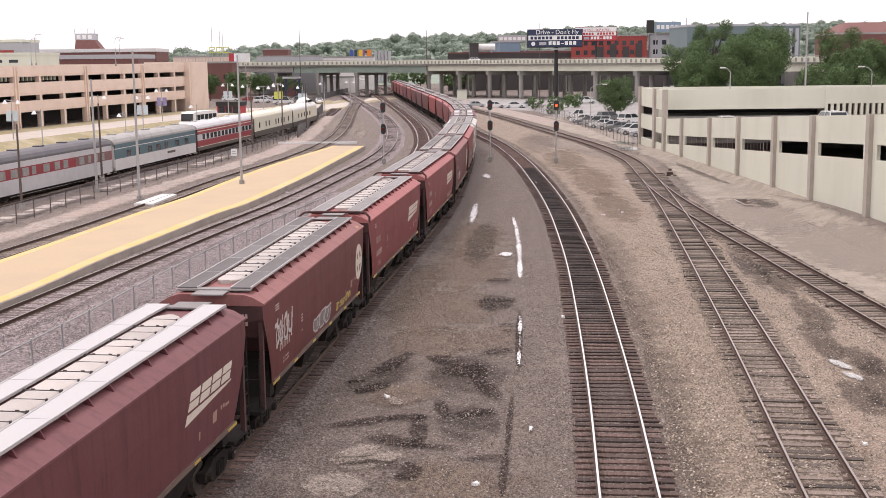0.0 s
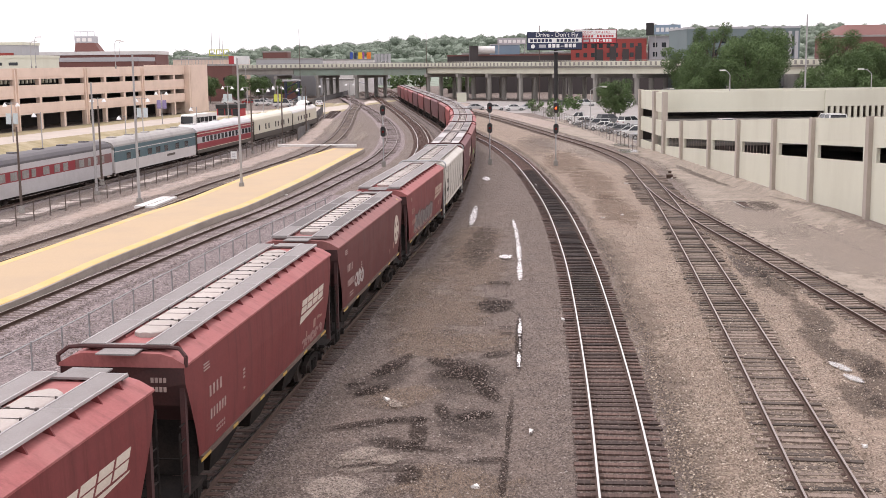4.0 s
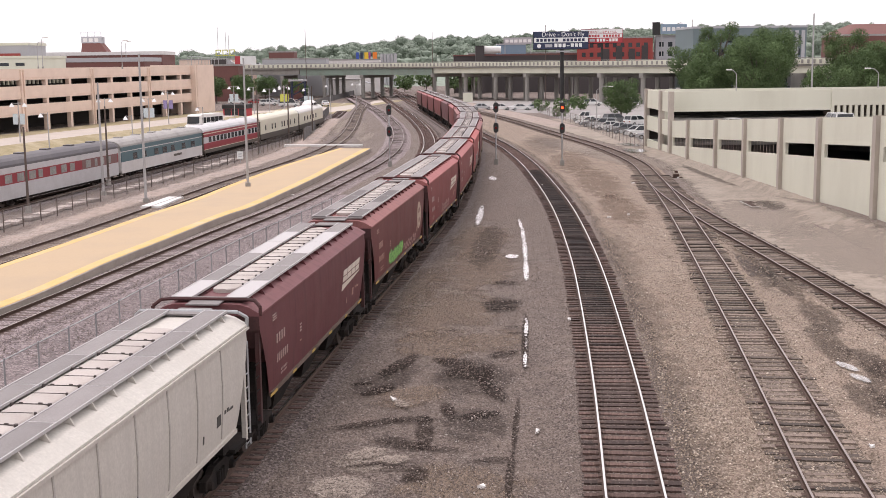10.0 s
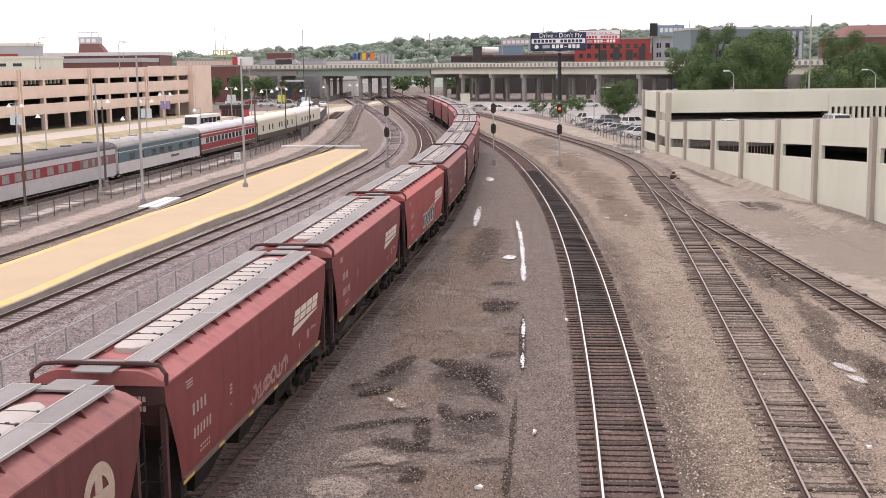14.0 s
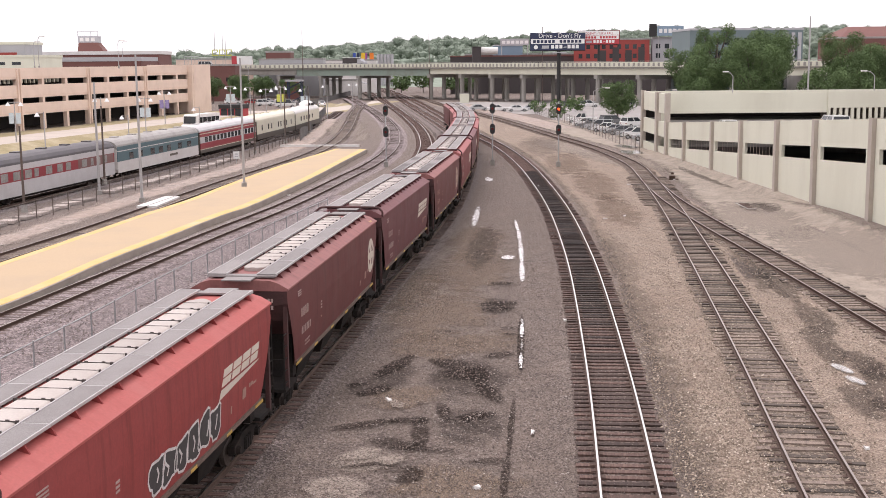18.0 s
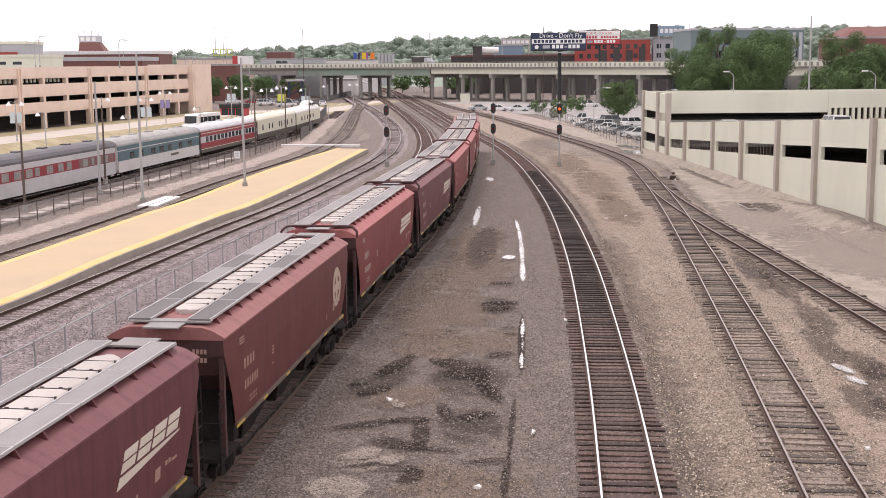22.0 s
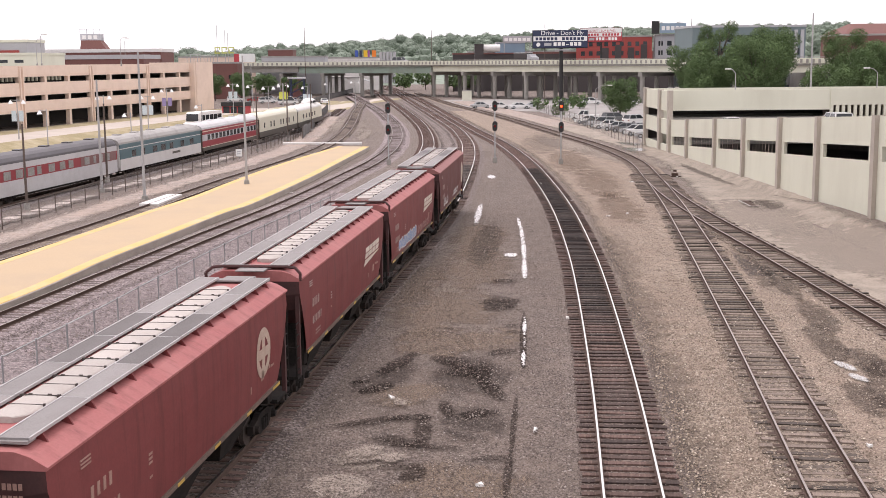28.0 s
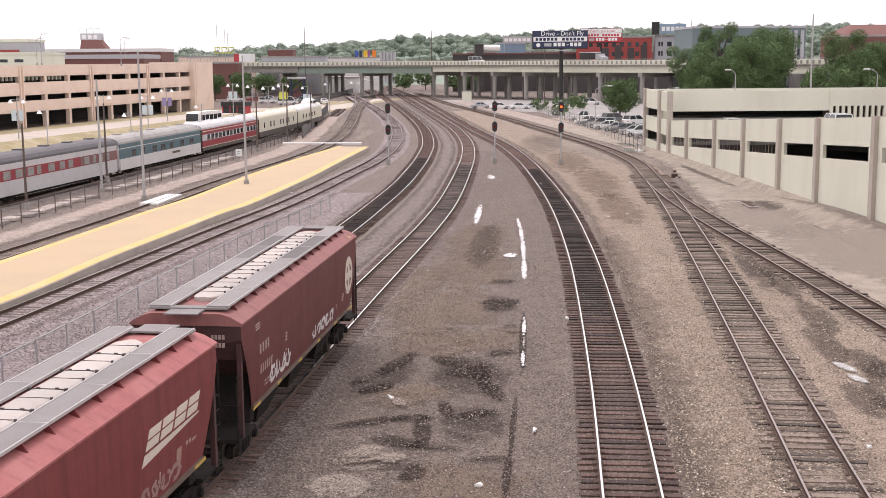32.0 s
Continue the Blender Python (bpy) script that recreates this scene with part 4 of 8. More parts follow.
def hopper_motions():
    line = TRACK["train"]
    base = line.s_at_y(0.0)
    for k, car in enumerate(TRAIN, 1):
        gap = CAR_LENGTH - SHORT_LENGTH
        rear = base + REAR_AT_END + CAR_LENGTH * (k - CAR_COUNT) + (gap if k < SHORT_CAR else 0.0)
        middle = rear - (SHORT_LENGTH if k == SHORT_CAR else CAR_LENGTH) / 2 - SLACK.get(k, 0.0)
        rows = []
        for i in range(65):
            t = 0.5 * i
            s = middle - SPEED * (t - 32.0)
            a, b = line.at(s - 6.9), line.at(s + 6.9)
            turn = math.degrees(math.atan2(b[1] - a[1], b[0] - a[0]))
            rows.append((t, pose((a[0] + b[0]) / 2, (a[1] + b[1]) / 2, 0, 0, 0, turn)))
        walk(car, rows)
    spin = -math.degrees(SPEED / 0.457) / FPS
    first = {}
    for w, dx in WHEELS:
        if dx not in first:
            walk(w, [(i / FPS, pose(dx, 0, 0.457, 0, spin * i, 0)) for i in range(32 * FPS + 1)])
            first[dx] = w.animation_data
        else:
            w.rotation_mode = "QUATERNION"
            w.animation_data_create()
            w.animation_data.action = first[dx].action
            w.animation_data.action_slot = first[dx].action_slot


# ---- station platform ----
NEAR_EDGE = Line([(-25.08, 36.9), (-20.3, 53.0), (-18.65, 67.2), (-17.5, 75.0), (-16.6, 81.6), (-15.6, 88.3), (-14.55, 93.4), (-12.4, 113.4), (-11.1, 129.6), (-9.2, 154.0)])
FAR_EDGE = Line([(-28.25, 40.9), (-24.6, 66.4), (-23.15, 77.6), (-21.95, 87.7), (-20.35, 98.6), (-19.4, 110.0), (-17.23, 130.0), (-13.4, 155.2)])


M["edge_concrete"] = surface("worn_edge_concrete", (0.4, 0.355, 0.31), 0.9, 0, 0.18, 3, (0.24, 0.205, 0.18), 0.6, 0.5)


def platform():
    ob = thing("platform", "long peach concrete station platform with yellow edge stripes", "platform", kind="structure")
    n, z = 60, 0.2
    near = [NEAR_EDGE.at(NEAR_EDGE.length * i / n)[:2] for i in range(n + 1)]
    far = [FAR_EDGE.at(FAR_EDGE.length * i / n)[:2] for i in range(n + 1)]

    def band(name, u0, u1, z0, z1, mat, label=""):
        bm = bmesh.new()
        rings = []
        for a, b in zip(near, far):
            w = math.hypot(b[0] - a[0], b[1] - a[1])
            p = [(a[0] + (b[0] - a[0]) * (u / w if u >= 0 else 1 + u / w), a[1] + (b[1] - a[1]) * (u / w if u >= 0 else 1 + u / w)) for u in (u0, u1)]
            rings.append([(*p[0], z0), (*p[1], z0), (*p[1], z1), (*p[0], z1)])
        loft(bm, rings)
        part(name, bm, mat, ob, label)

    band("deck", 0.9, -0.75, -0.3, z, M["platform"])
    band("edge_stripe", 0.12, 0.9, -0.1, z + 0.006, M["yellow"], "worn yellow edge stripe")
    band("edge_stripe", -0.75, -0.1, -0.1, z + 0.006, M["yellow"], "worn yellow edge stripe")
    band("edge_wall", 0.0, 0.35, -0.3, z - 0.02, M["edge_concrete"], "worn concrete edge wall")
    band("edge_wall", -0.35, -0.01, -0.3, z - 0.02, M["edge_concrete"], "worn concrete edge wall")
    return ob


platform()

# ---- chain-link fences ----
def mesh_material():
    m, nt, b = nodes_of("chain_link")
    b.inputs["Base Color"].default_value = (0.3, 0.29, 0.285, 1)
    b.inputs["Roughness"].default_value = 0.6
    uv = nt.nodes.new("ShaderNodeUVMap").outputs[0]
    masks = []
    for rz in (45, -45):
        mp = nt.nodes.new("ShaderNodeMapping")
        mp.inputs["Rotation"].default_value = (0, 0, radians(rz))
        nt.links.new(uv, mp.inputs[0])
        wv = nt.nodes.new("ShaderNodeTexWave")
        wv.inputs["Scale"].default_value = 6.0
        nt.links.new(mp.outputs[0], wv.inputs["Vector"])
        masks.append(ramp_node(nt, wv.outputs["Fac"], [(0.86, (0, 0, 0)), (0.985, (0.6,) * 3)]).outputs[0])
    both = mix_node(nt, 1.0, masks[0], masks[1], "LIGHTEN")
    clear = nt.nodes.new("ShaderNodeBsdfTransparent")
    mx = nt.nodes.new("ShaderNodeMixShader")
    nt.links.new(both, mx.inputs[0])
    nt.links.new(clear.outputs[0], mx.inputs[1])
    nt.links.new(b.outputs[0], mx.inputs[2])
    nt.links.new(mx.outputs[0], nt.nodes["Material Output"].inputs["Surface"])
    return m


M["link"] = mesh_material()


def fence(line, s0, s1, height, step, label, post_mat, z_of, post_r=0.035, link=True, top=True):
    ob = thing("chain_link_fence", label, "fence")
    n = int((s1 - s0) / step)
    bm_post = bmesh.new()
    rod(bm_post, (0, 0, -0.1), (0, 0, height + 0.06), post_r, n=6)
    me = mesh_of("post", bm_post, M[post_mat])
    pts = []
    for i in range(n + 1):
        x, y, a = line.at(s0 + (s1 - s0) * i / n)
        pts.append((x, y, z_of(x, y)))
        piece("post", me, ob, Matrix.Translation(pts[-1]))
    if top:
        bm = bmesh.new()
        for a, b in zip(pts, pts[1:]):
            rod(bm, (a[0], a[1], a[2] + height), (b[0], b[1], b[2] + height), 0.024, n=5)
        tagged(part("top_rail", bm, M[post_mat], ob), kind="stuff")
    if link:
        bm = bmesh.new()
        lay = bm.loops.layers.uv.new("UVMap")
        s = 0.0
        for a, b in zip(pts, pts[1:]):
            d = math.hypot(b[0] - a[0], b[1] - a[1])
            vs = [bm.verts.new(p) for p in ((a[0], a[1], a[2] + 0.04), (b[0], b[1], b[2] + 0.04), (b[0], b[1], b[2] + height), (a[0], a[1], a[2] + height))]
            f = bm.faces.new(vs)
            for l, uv in zip(f.loops, ((s, 0), (s + d, 0), (s + d, height), (s, height))):
                l[lay].uv = uv
            s += d
        part("netting", bm, M["link"], ob, "thin grey wire netting")
    return ob


MID_FENCE = Line([(-19.5, 14), (-17, 30), (-15.3, 43.2), (-14.5, 49.5), (-13.8, 56.2), (-13.0, 62.6), (-12.2, 68.9), (-11.7, 72.6), (-9.9, 83.4), (-8.5, 91.3)])
fence(MID_FENCE, 12, MID_FENCE.length, 1.1, 2.6, "low grey chain-link fence between the tracks", "steel", ground_z)
LEFT_FENCE = Line([(-33, 62), (-30.3, 82.6), (-28.3, 104), (-26.0, 122), (-24.0, 140), (-22.5, 163.8), (-22.3, 200), (-24, 248)])
fence(LEFT_FENCE, 0, LEFT_FENCE.length, 1.5, 3.0, "rusty post fence above the sunken station track", "brown_pole", ground_z, 0.045)
LOT_FENCE = Line([(24.6, 150), (24.2, 172), (23.6, 200), (22.2, 235), (20.5, 262)])
fence(LOT_FENCE, 0, LOT_FENCE.length, 1.8, 3.0, "grey chain-link fence of the car park", "brown_pole", ground_z, 0.035)


# ---- parking ramp beside the tracks ----
def wall_x(y):
    return 26.3 + 0.0165 * (160 - y)


def ramp_z(y):
    return 4.24 + 0.0523 * (134.1 - y)


def prism(bm, foot, z0, z1):
    """A straight block over a footprint; heights may be functions of y."""
    lo = [(x, y, z0(y) if callable(z0) else z0) for x, y in foot]
    hi = [(x, y, z1(y) if callable(z1) else z1) for x, y in foot]
    loft(bm, [lo, hi])


def parking_ramp():
    ob = thing("parking_ramp", "pale concrete parking ramp with sloping decks and dark openings", "parking garage", kind="structure")
    ys = [55.0, 66.5, 77.6, 88.9, 98.4, 109.5, 120.3, 133.0, 142.3]

    def wall(name, y0, y1, z0, z1, thick=0.25, x_off=0.0):
        bm = bmesh.new()
        prism(bm, [(wall_x(y0) + x_off, y0), (wall_x(y0) + x_off + thick, y0), (wall_x(y1) + x_off + thick, y1), (wall_x(y1) + x_off, y1)], z0, z1)
        part(name, bm, M["concrete"], ob)

    for y0, y1 in zip(ys, ys[1:]):
        y0, y1 = y0 + 0.3, y1 - 0.3
        gap = 1.0
        wall("spandrel", y0, y1, lambda y: ramp_z(y) - 1.92, ramp_z)
        wall("spandrel", y0, y0 + gap, lambda y: ramp_z(y) - 2.88, lambda y: ramp_z(y) - 1.92)
        wall("spandrel", y1 - 0.7, y1, lambda y: ramp_z(y) - 2.88, lambda y: ramp_z(y) - 1.92)
        wall("lower_wall", y0, y1, -0.8, lambda y: ramp_z(y) - 2.88)
        bm = bmesh.new()
        if y1 > 100:
            for k in range(9):
                yy = y0 + gap + (y1 - y0 - gap - 0.7) * (k + 0.5) / 9
                rod(bm, (wall_x(yy) + 0.12, yy, ramp_z(yy) - 2.88), (wall_x(yy) + 0.12, yy, ramp_z(yy) - 1.92), 0.022, n=5)
            part("opening_bars", bm, M["pilaster"], ob, "thin vertical bars in an opening")
        else:
            bm.free()
    for y in ys:
        bm = bmesh.new()
        prism(bm, [(wall_x(y) - 0.28, y - 0.32), (wall_x(y) + 0.35, y - 0.32), (wall_x(y) + 0.35, y + 0.32), (wall_x(y) - 0.28, y + 0.32)], -0.8, lambda yy: ramp_z(yy) + 0.06)
        part("pilaster", bm, M["pilaster"], ob)
    # sloping decks behind the wall
    for dz, name in ((-1.25, "upper_deck"), (-3.6, "lower_deck")):
        bm = bmesh.new()
        prism(bm, [(wall_x(55) + 0.3, 55), (46, 55), (46, 148), (wall_x(148) + 0.3, 148)], lambda y, d=dz: ramp_z(y) + d - 0.3, lambda y, d=dz: ramp_z(y) + d)
        part(name, bm, M["concrete_grey"], ob)
    bm = bmesh.new()
    prism(bm, [(45.5, 55), (46, 55), (46, 148), (45.5, 148)], -0.5, lambda y: ramp_z(y) - 1.4)
    part("inner_wall", bm, M["concrete_grey"], ob)
    # end block with two storeys of openings
    y0, y1, top = 142.6, 158.6, 7.05
    for za, zb in ((-0.5, 0.75), (1.95, 3.75), (4.75, top)):
        wall("end_spandrel", y0, y1, za, zb)
    for ya, yb in ((142.45, 143.3), (148.0, 149.2), (157.8, 158.75)):
        bm = bmesh.new()
        prism(bm, [(wall_x(ya) - 0.25, ya), (wall_x(ya) + 0.3, ya), (wall_x(ya) + 0.3, yb), (wall_x(ya) - 0.25, yb)], -0.5, top + 0.12)
        part("pilaster", bm, M["pilaster"], ob)
    for z in (0.4, 3.4, 6.0):
        bm = bmesh.new()
        prism(bm, [(26.7, 149.5), (65.4, 149.5), (65.4, 158.1), (26.7, 158.1)], z, z + 0.3)
        part("slab", bm, M["concrete_grey"], ob)
    # end wall in the shade-dark tone, seen through the long opening
    bm = bmesh.new()
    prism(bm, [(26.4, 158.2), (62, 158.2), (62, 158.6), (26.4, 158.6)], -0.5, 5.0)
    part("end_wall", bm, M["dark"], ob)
    # upper parapet facing the tracks' bend, over one long dark opening
    bm = bmesh.new()
    prism(bm, [(26.45, 148.9), (47.2, 148.9), (47.2, 149.3), (26.45, 149.3)], 4.55, 7.0)
    part("upper_parapet", bm, M["concrete"], ob)
    bm = bmesh.new()
    prism(bm, [(26.45, 148.92), (27.6, 148.92), (27.6, 149.3), (26.45, 149.3)], 0, 4.55)
    part("opening_jamb", bm, M["concrete"], ob)
    # slotted wall
    for za, zb in ((0.0, 2.2), (5.1, 7.1)):
        bm = bmesh.new()
        prism(bm, [(47.2, 148.7), (66, 148.7), (66, 149.1), (47.2, 149.1)], za, zb)
        part("slot_wall", bm, M["concrete"], ob)
    for k in range(26):
        bm = bmesh.new()
        box(bm, 47.2 + 0.72 * k, 47.55 + 0.72 * k, 148.72, 149.08, 2.2, 5.1)
        part("slot_post", bm, M["concrete"], ob)
    bm = bmesh.new()
    prism(bm, [(47.2, 151.5), (66, 151.5), (66, 151.8), (47.2, 151.8)], 0, 6.9)
    part("slot_backing", bm, M["brown_pole"], ob)
    bm = bmesh.new()
    prism(bm, [(65.6, 149.2), (66, 149.2), (66, 158.6), (65.6, 158.6)], -0.5, 7.0)
    part("outer_wall", bm, M["concrete"], ob)
    bm = bmesh.new()
    prism(bm, [(26.4, 158.25), (66, 158.25), (66, 158.65), (26.4, 158.65)], 5.02, 7.05)
    part("back_parapet", bm, M["concrete"], ob)
    return ob


parking_ramp()
BERM_Y = [60 + 1.0 * i for i in range(93)]
bm = bmesh.new()
rings = []
for y in BERM_Y:
    h = float(np.interp(y, (60, 99, 122, 140, 152), (0.95, 0.72, 0.38, 0.1, -0.15)))
    w = wall_x(y)
    j = 0.5 * noise.noise((y * 0.4, 2.0, 0))
    k = 0.12 * noise.noise((y * 0.9, 0, 0))
    rings.append([(w - 1.3 + 0.5 * j, y, ground_z(w - 1.5, y) + 0.02), (w - 0.8 + 0.3 * j, y, 0.2 * h - 0.1), (w - 0.45, y, 0.45 * h - 0.04 + k), (w + 0.1, y, 0.65 * h + 0.5 * k)])
loft(bm, rings, closed=False)
one("berm", bm, M["dirt"], "low bank of dirt against the parking ramp", "ground", "structure", smooth=True)


# ---- tan parking garage across the station road ----
GAR_A, GAR_B = Vector((-84.0, 86.0, 0)), Vector((-50.4, 252.0, 0))


def station_garage():
    way = (GAR_B - GAR_A).normalized()
    turn = math.degrees(math.atan2(way.y, way.x))
    length = (GAR_B - GAR_A).length
    ob = thing("parking_garage", "long tan precast parking garage of three open decks", "parking garage", pose(GAR_A.x, GAR_A.y, 0, 0, 0, turn), kind="structure")
    depth = 34
    bands = ((3.55, 5.25), (6.1, 8.05), (8.95, 10.65))
    for z0, z1 in bands:
        bm = bmesh.new()
        box(bm, 0, length, 0.0, 0.35, z0, z1)
        box(bm, length - 0.35, length, 0.35, depth, z0, z1)
        part("parapet_band", bm, M["tan_concrete"], ob)
        bm = bmesh.new()
        box(bm, 0, length - 0.4, 0.4, depth, z0 - 0.05, z0 + 0.25)
        part("deck", bm, M["concrete_grey"], ob)
        bm = bmesh.new()
        box(bm, 0, length - 0.3, -0.06, 0.04, z0 + 0.35, z0 + 0.5)
        part("reveal", bm, M["tan_concrete"], ob)
    bay = 7.4
    n = int(length / bay)
    for i in range(n + 1):
        x = length - 0.6 - bay * i
        bm = bmesh.new()
        box(bm, x - 0.35, x + 0.35, 0.05, 0.75, -0.5, 9.2)
        part("column", bm, M["tan_concrete"], ob)
        if i % 3 == 0:
            for dx in (-0.55, 0.25):
                bm = bmesh.new()
                box(bm, x + dx, x + dx + 0.3, -0.25, 0.2, -0.3, 10.5)
                part("pipe_rib", bm, M["tan_concrete"], ob)
    # back wall coloured dark for the shade behind the openings
    bm = bmesh.new()
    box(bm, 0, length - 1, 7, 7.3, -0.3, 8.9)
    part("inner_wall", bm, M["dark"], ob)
    for i in range(22):
        bm = bmesh.new()
        x = 90 + i * 1.22
        box(bm, x, x + 0.4, 0.9, 1.2, 8.3, 9.0)
        part("beam_stem", bm, M["concrete"], ob)
    # stair tower at the end, slightly proud of the open decks
    bm = bmesh.new()
    box(bm, length - 2.4, length + 6.5, -1.1, 9, -0.4, 10.9)
    part("stair_tower", bm, M["tan_concrete"], ob, "blank tan stair tower")
    bm = bmesh.new()
    box(bm, length - 3.1, length - 2.4, -1.0, 0.2, -0.4, 10.9)
    part("tower_shaft", bm, M["tan_concrete"], ob)
    for x, w, h in ((length - 6, 7, 1.7), (length + 1, 8, 1.5)):
        bm = bmesh.new()
        for q in np.arange(x, x + w + 0.1, 1.75):
            rod(bm, (q, -0.8, 10.8), (q, -0.8, 10.8 + h), 0.05, n=5)
        rod(bm, (x, -0.8, 10.8 + h), (x + w, -0.8, 10.8 + h), 0.05, n=5)
        part("roof_frame", bm, M["steel"], ob)
    return ob


station_garage()

# ---- viaduct ----
VIA = Line([(130, 205), (95, 248), (75, 275), (52, 303), (25, 335), (0, 368), (-30, 394), (-70, 402), (-130, 398), (-230, 380)])
M["green_steel"] = surface("pale_green_girder", (0.27, 0.34, 0.29), 0.7, 0.1, 0.15, 1, (0.2, 0.2, 0.16), 0.5, 0.3)


def via_sweep(off0, off1, z0, z1, s0, s1, step=5.0):
    bm = bmesh.new()
    n = max(2, int((s1 - s0) / step))
    rings = []
    for i in range(n + 1):
        s = s0 + (s1 - s0) * i / n
        p, q = VIA.at(s, off0), VIA.at(s, off1)
        rings.append([(p[0], p[1], z0), (q[0], q[1], z0), (q[0], q[1], z1), (p[0], p[1], z1)])
    loft(bm, rings)
    return bm


def viaduct():
    ob = thing("viaduct", "long concrete road viaduct on rows of round columns", "bridge", kind="structure")
    s_green0, s_green1 = VIA.s_at_y(248) * 0, 0
    total = VIA.length
    dist = [float(np.hypot(VIA.c[i, 0] + 3, VIA.c[i, 1] - 371)) for i in range(len(VIA.c))]
    s_mid = float(VIA.s[int(np.argmin(dist))])
    dist = [abs(float(VIA.c[i, 0]) + 46) for i in range(len(VIA.c))]
    s_left = float(VIA.s[int(np.argmin(dist))])
    part("deck", via_sweep(0.3, 19, 8.95, 9.75, 0, total), M["concrete_grey"], ob)
    for off in (0.0, 19.0):
        part("parapet", via_sweep(off, off + 0.35, 9.4, 10.55, 0, total), M["concrete"], ob)
        part("hand_rail", via_sweep(off + 0.1, off + 0.22, 10.75, 10.87, 0, total), M["concrete_grey"], ob)
    for off in (1.0, 7, 13, 18):
        part("girder", via_sweep(off, off + 0.5, 7.4, 8.98, 0, s_mid), M["concrete"], ob)
        part("girder", via_sweep(off, off + 0.5, 6.9, 8.98, s_mid + 0.3, s_left), M["green_steel"], ob, "pale green steel girder")
        part("girder", via_sweep(off, off + 0.5, 7.3, 8.98, s_left + 0.3, total), M["concrete_grey"], ob)
    bm = bmesh.new()
    s = 1.0
    while s < total:
        x, y, a = VIA.at(s, -0.06)
        box(bm, -0.28, 0.28, -0.05, 0.06, 9.55, 10.4, pose(x, y, 0, 0, 0, math.degrees(a)))
        s += 1.6
    tagged(part("balusters", bm, M["concrete_grey"], ob), kind="stuff")
    s = s_mid - 8 * 14.0
    k = 0
    while s < total - 10:
        if s_mid + 3 < s < s_left - 24:
            s = s_left - 22
        bm = bmesh.new()
        x0, y0, a = VIA.at(s, 0.8)
        x1, y1, _ = VIA.at(s, 18.2)
        m = pose((x0 + x1) / 2, (y0 + y1) / 2, 0, 0, 0, math.degrees(a))
        box(bm, -0.6, 0.6, -9.2, 9.2, 6.3 if s <= s_mid else 6.0, 7.35 if s <= s_mid else 6.88, m)
        part("pier_cap", bm, M["concrete_grey"], ob)
        for q in (-8.2, -2.8, 2.8, 8.2):
            bm = bmesh.new()
            p = m @ Vector((0, q, 0))
            rod(bm, (p.x, p.y, -0.4), (p.x, p.y, 6.35), 0.62, n=12)
            part("column", bm, M["concrete_grey"], ob)
        s += 14.0
    return ob


viaduct()


# ---- the parked passenger train ----
M["glass"] = surface("dark_window_glass", (0.03, 0.035, 0.04), 0.12, 0, 0.2, 1)
M["silver"] = surface("brushed_silver_paint", (0.56, 0.55, 0.56), 0.5, 0.3, 0.1, 2, (0.36, 0.34, 0.33), 0.4, 0.5)
M["blind"] = surface("window_with_pale_blind", (0.3, 0.3, 0.285), 0.3, 0, 0.35, 1, (0.1, 0.1, 0.1), 0.6, 0.9)
M["coach_white"] = surface("dusty_white_coach_paint", (0.6, 0.575, 0.56), 0.5, 0, 0.08, 2, (0.42, 0.39, 0.37), 0.4, 0.5)
M["roof_grey"] = surface("dull_grey_car_roof", (0.36, 0.345, 0.33), 0.7, 0.1, 0.15, 2, (0.13, 0.12, 0.12), 0.5, 0.4)
M["roof_dark"] = surface("dark_car_roof", (0.1, 0.092, 0.1), 0.6, 0.1, 0.2, 2, (0.16, 0.15, 0.15), 0.4, 0.4)
M["coach_red"] = surface("red_coach_paint", (0.27, 0.025, 0.035), 0.45, 0, 0.1, 2)
M["worn_band"] = surface("faded_brown_red_paint", (0.2, 0.1, 0.095), 0.55, 0, 0.15, 2, (0.27, 0.05, 0.05), 0.5, 0.6)
M["coach_teal"] = surface("slate_teal_coach_paint", (0.075, 0.14, 0.16), 0.45, 0, 0.12, 2)
M["cream"] = surface("cream_coach_paint", (0.66, 0.62, 0.5), 0.5, 0, 0.06, 2, (0.5, 0.46, 0.38), 0.3, 0.4)
M["coach_brown"] = surface("dark_olive_coach_paint", (0.09, 0.075, 0.06), 0.6, 0, 0.15, 2)
BAR = {}


def plate(bm, x0, x1, z0, z1, out=0.0):
    """A band of the near side of a coach."""
    box(bm, x0, x1, -1.53 - out, -1.45, z0, z1)


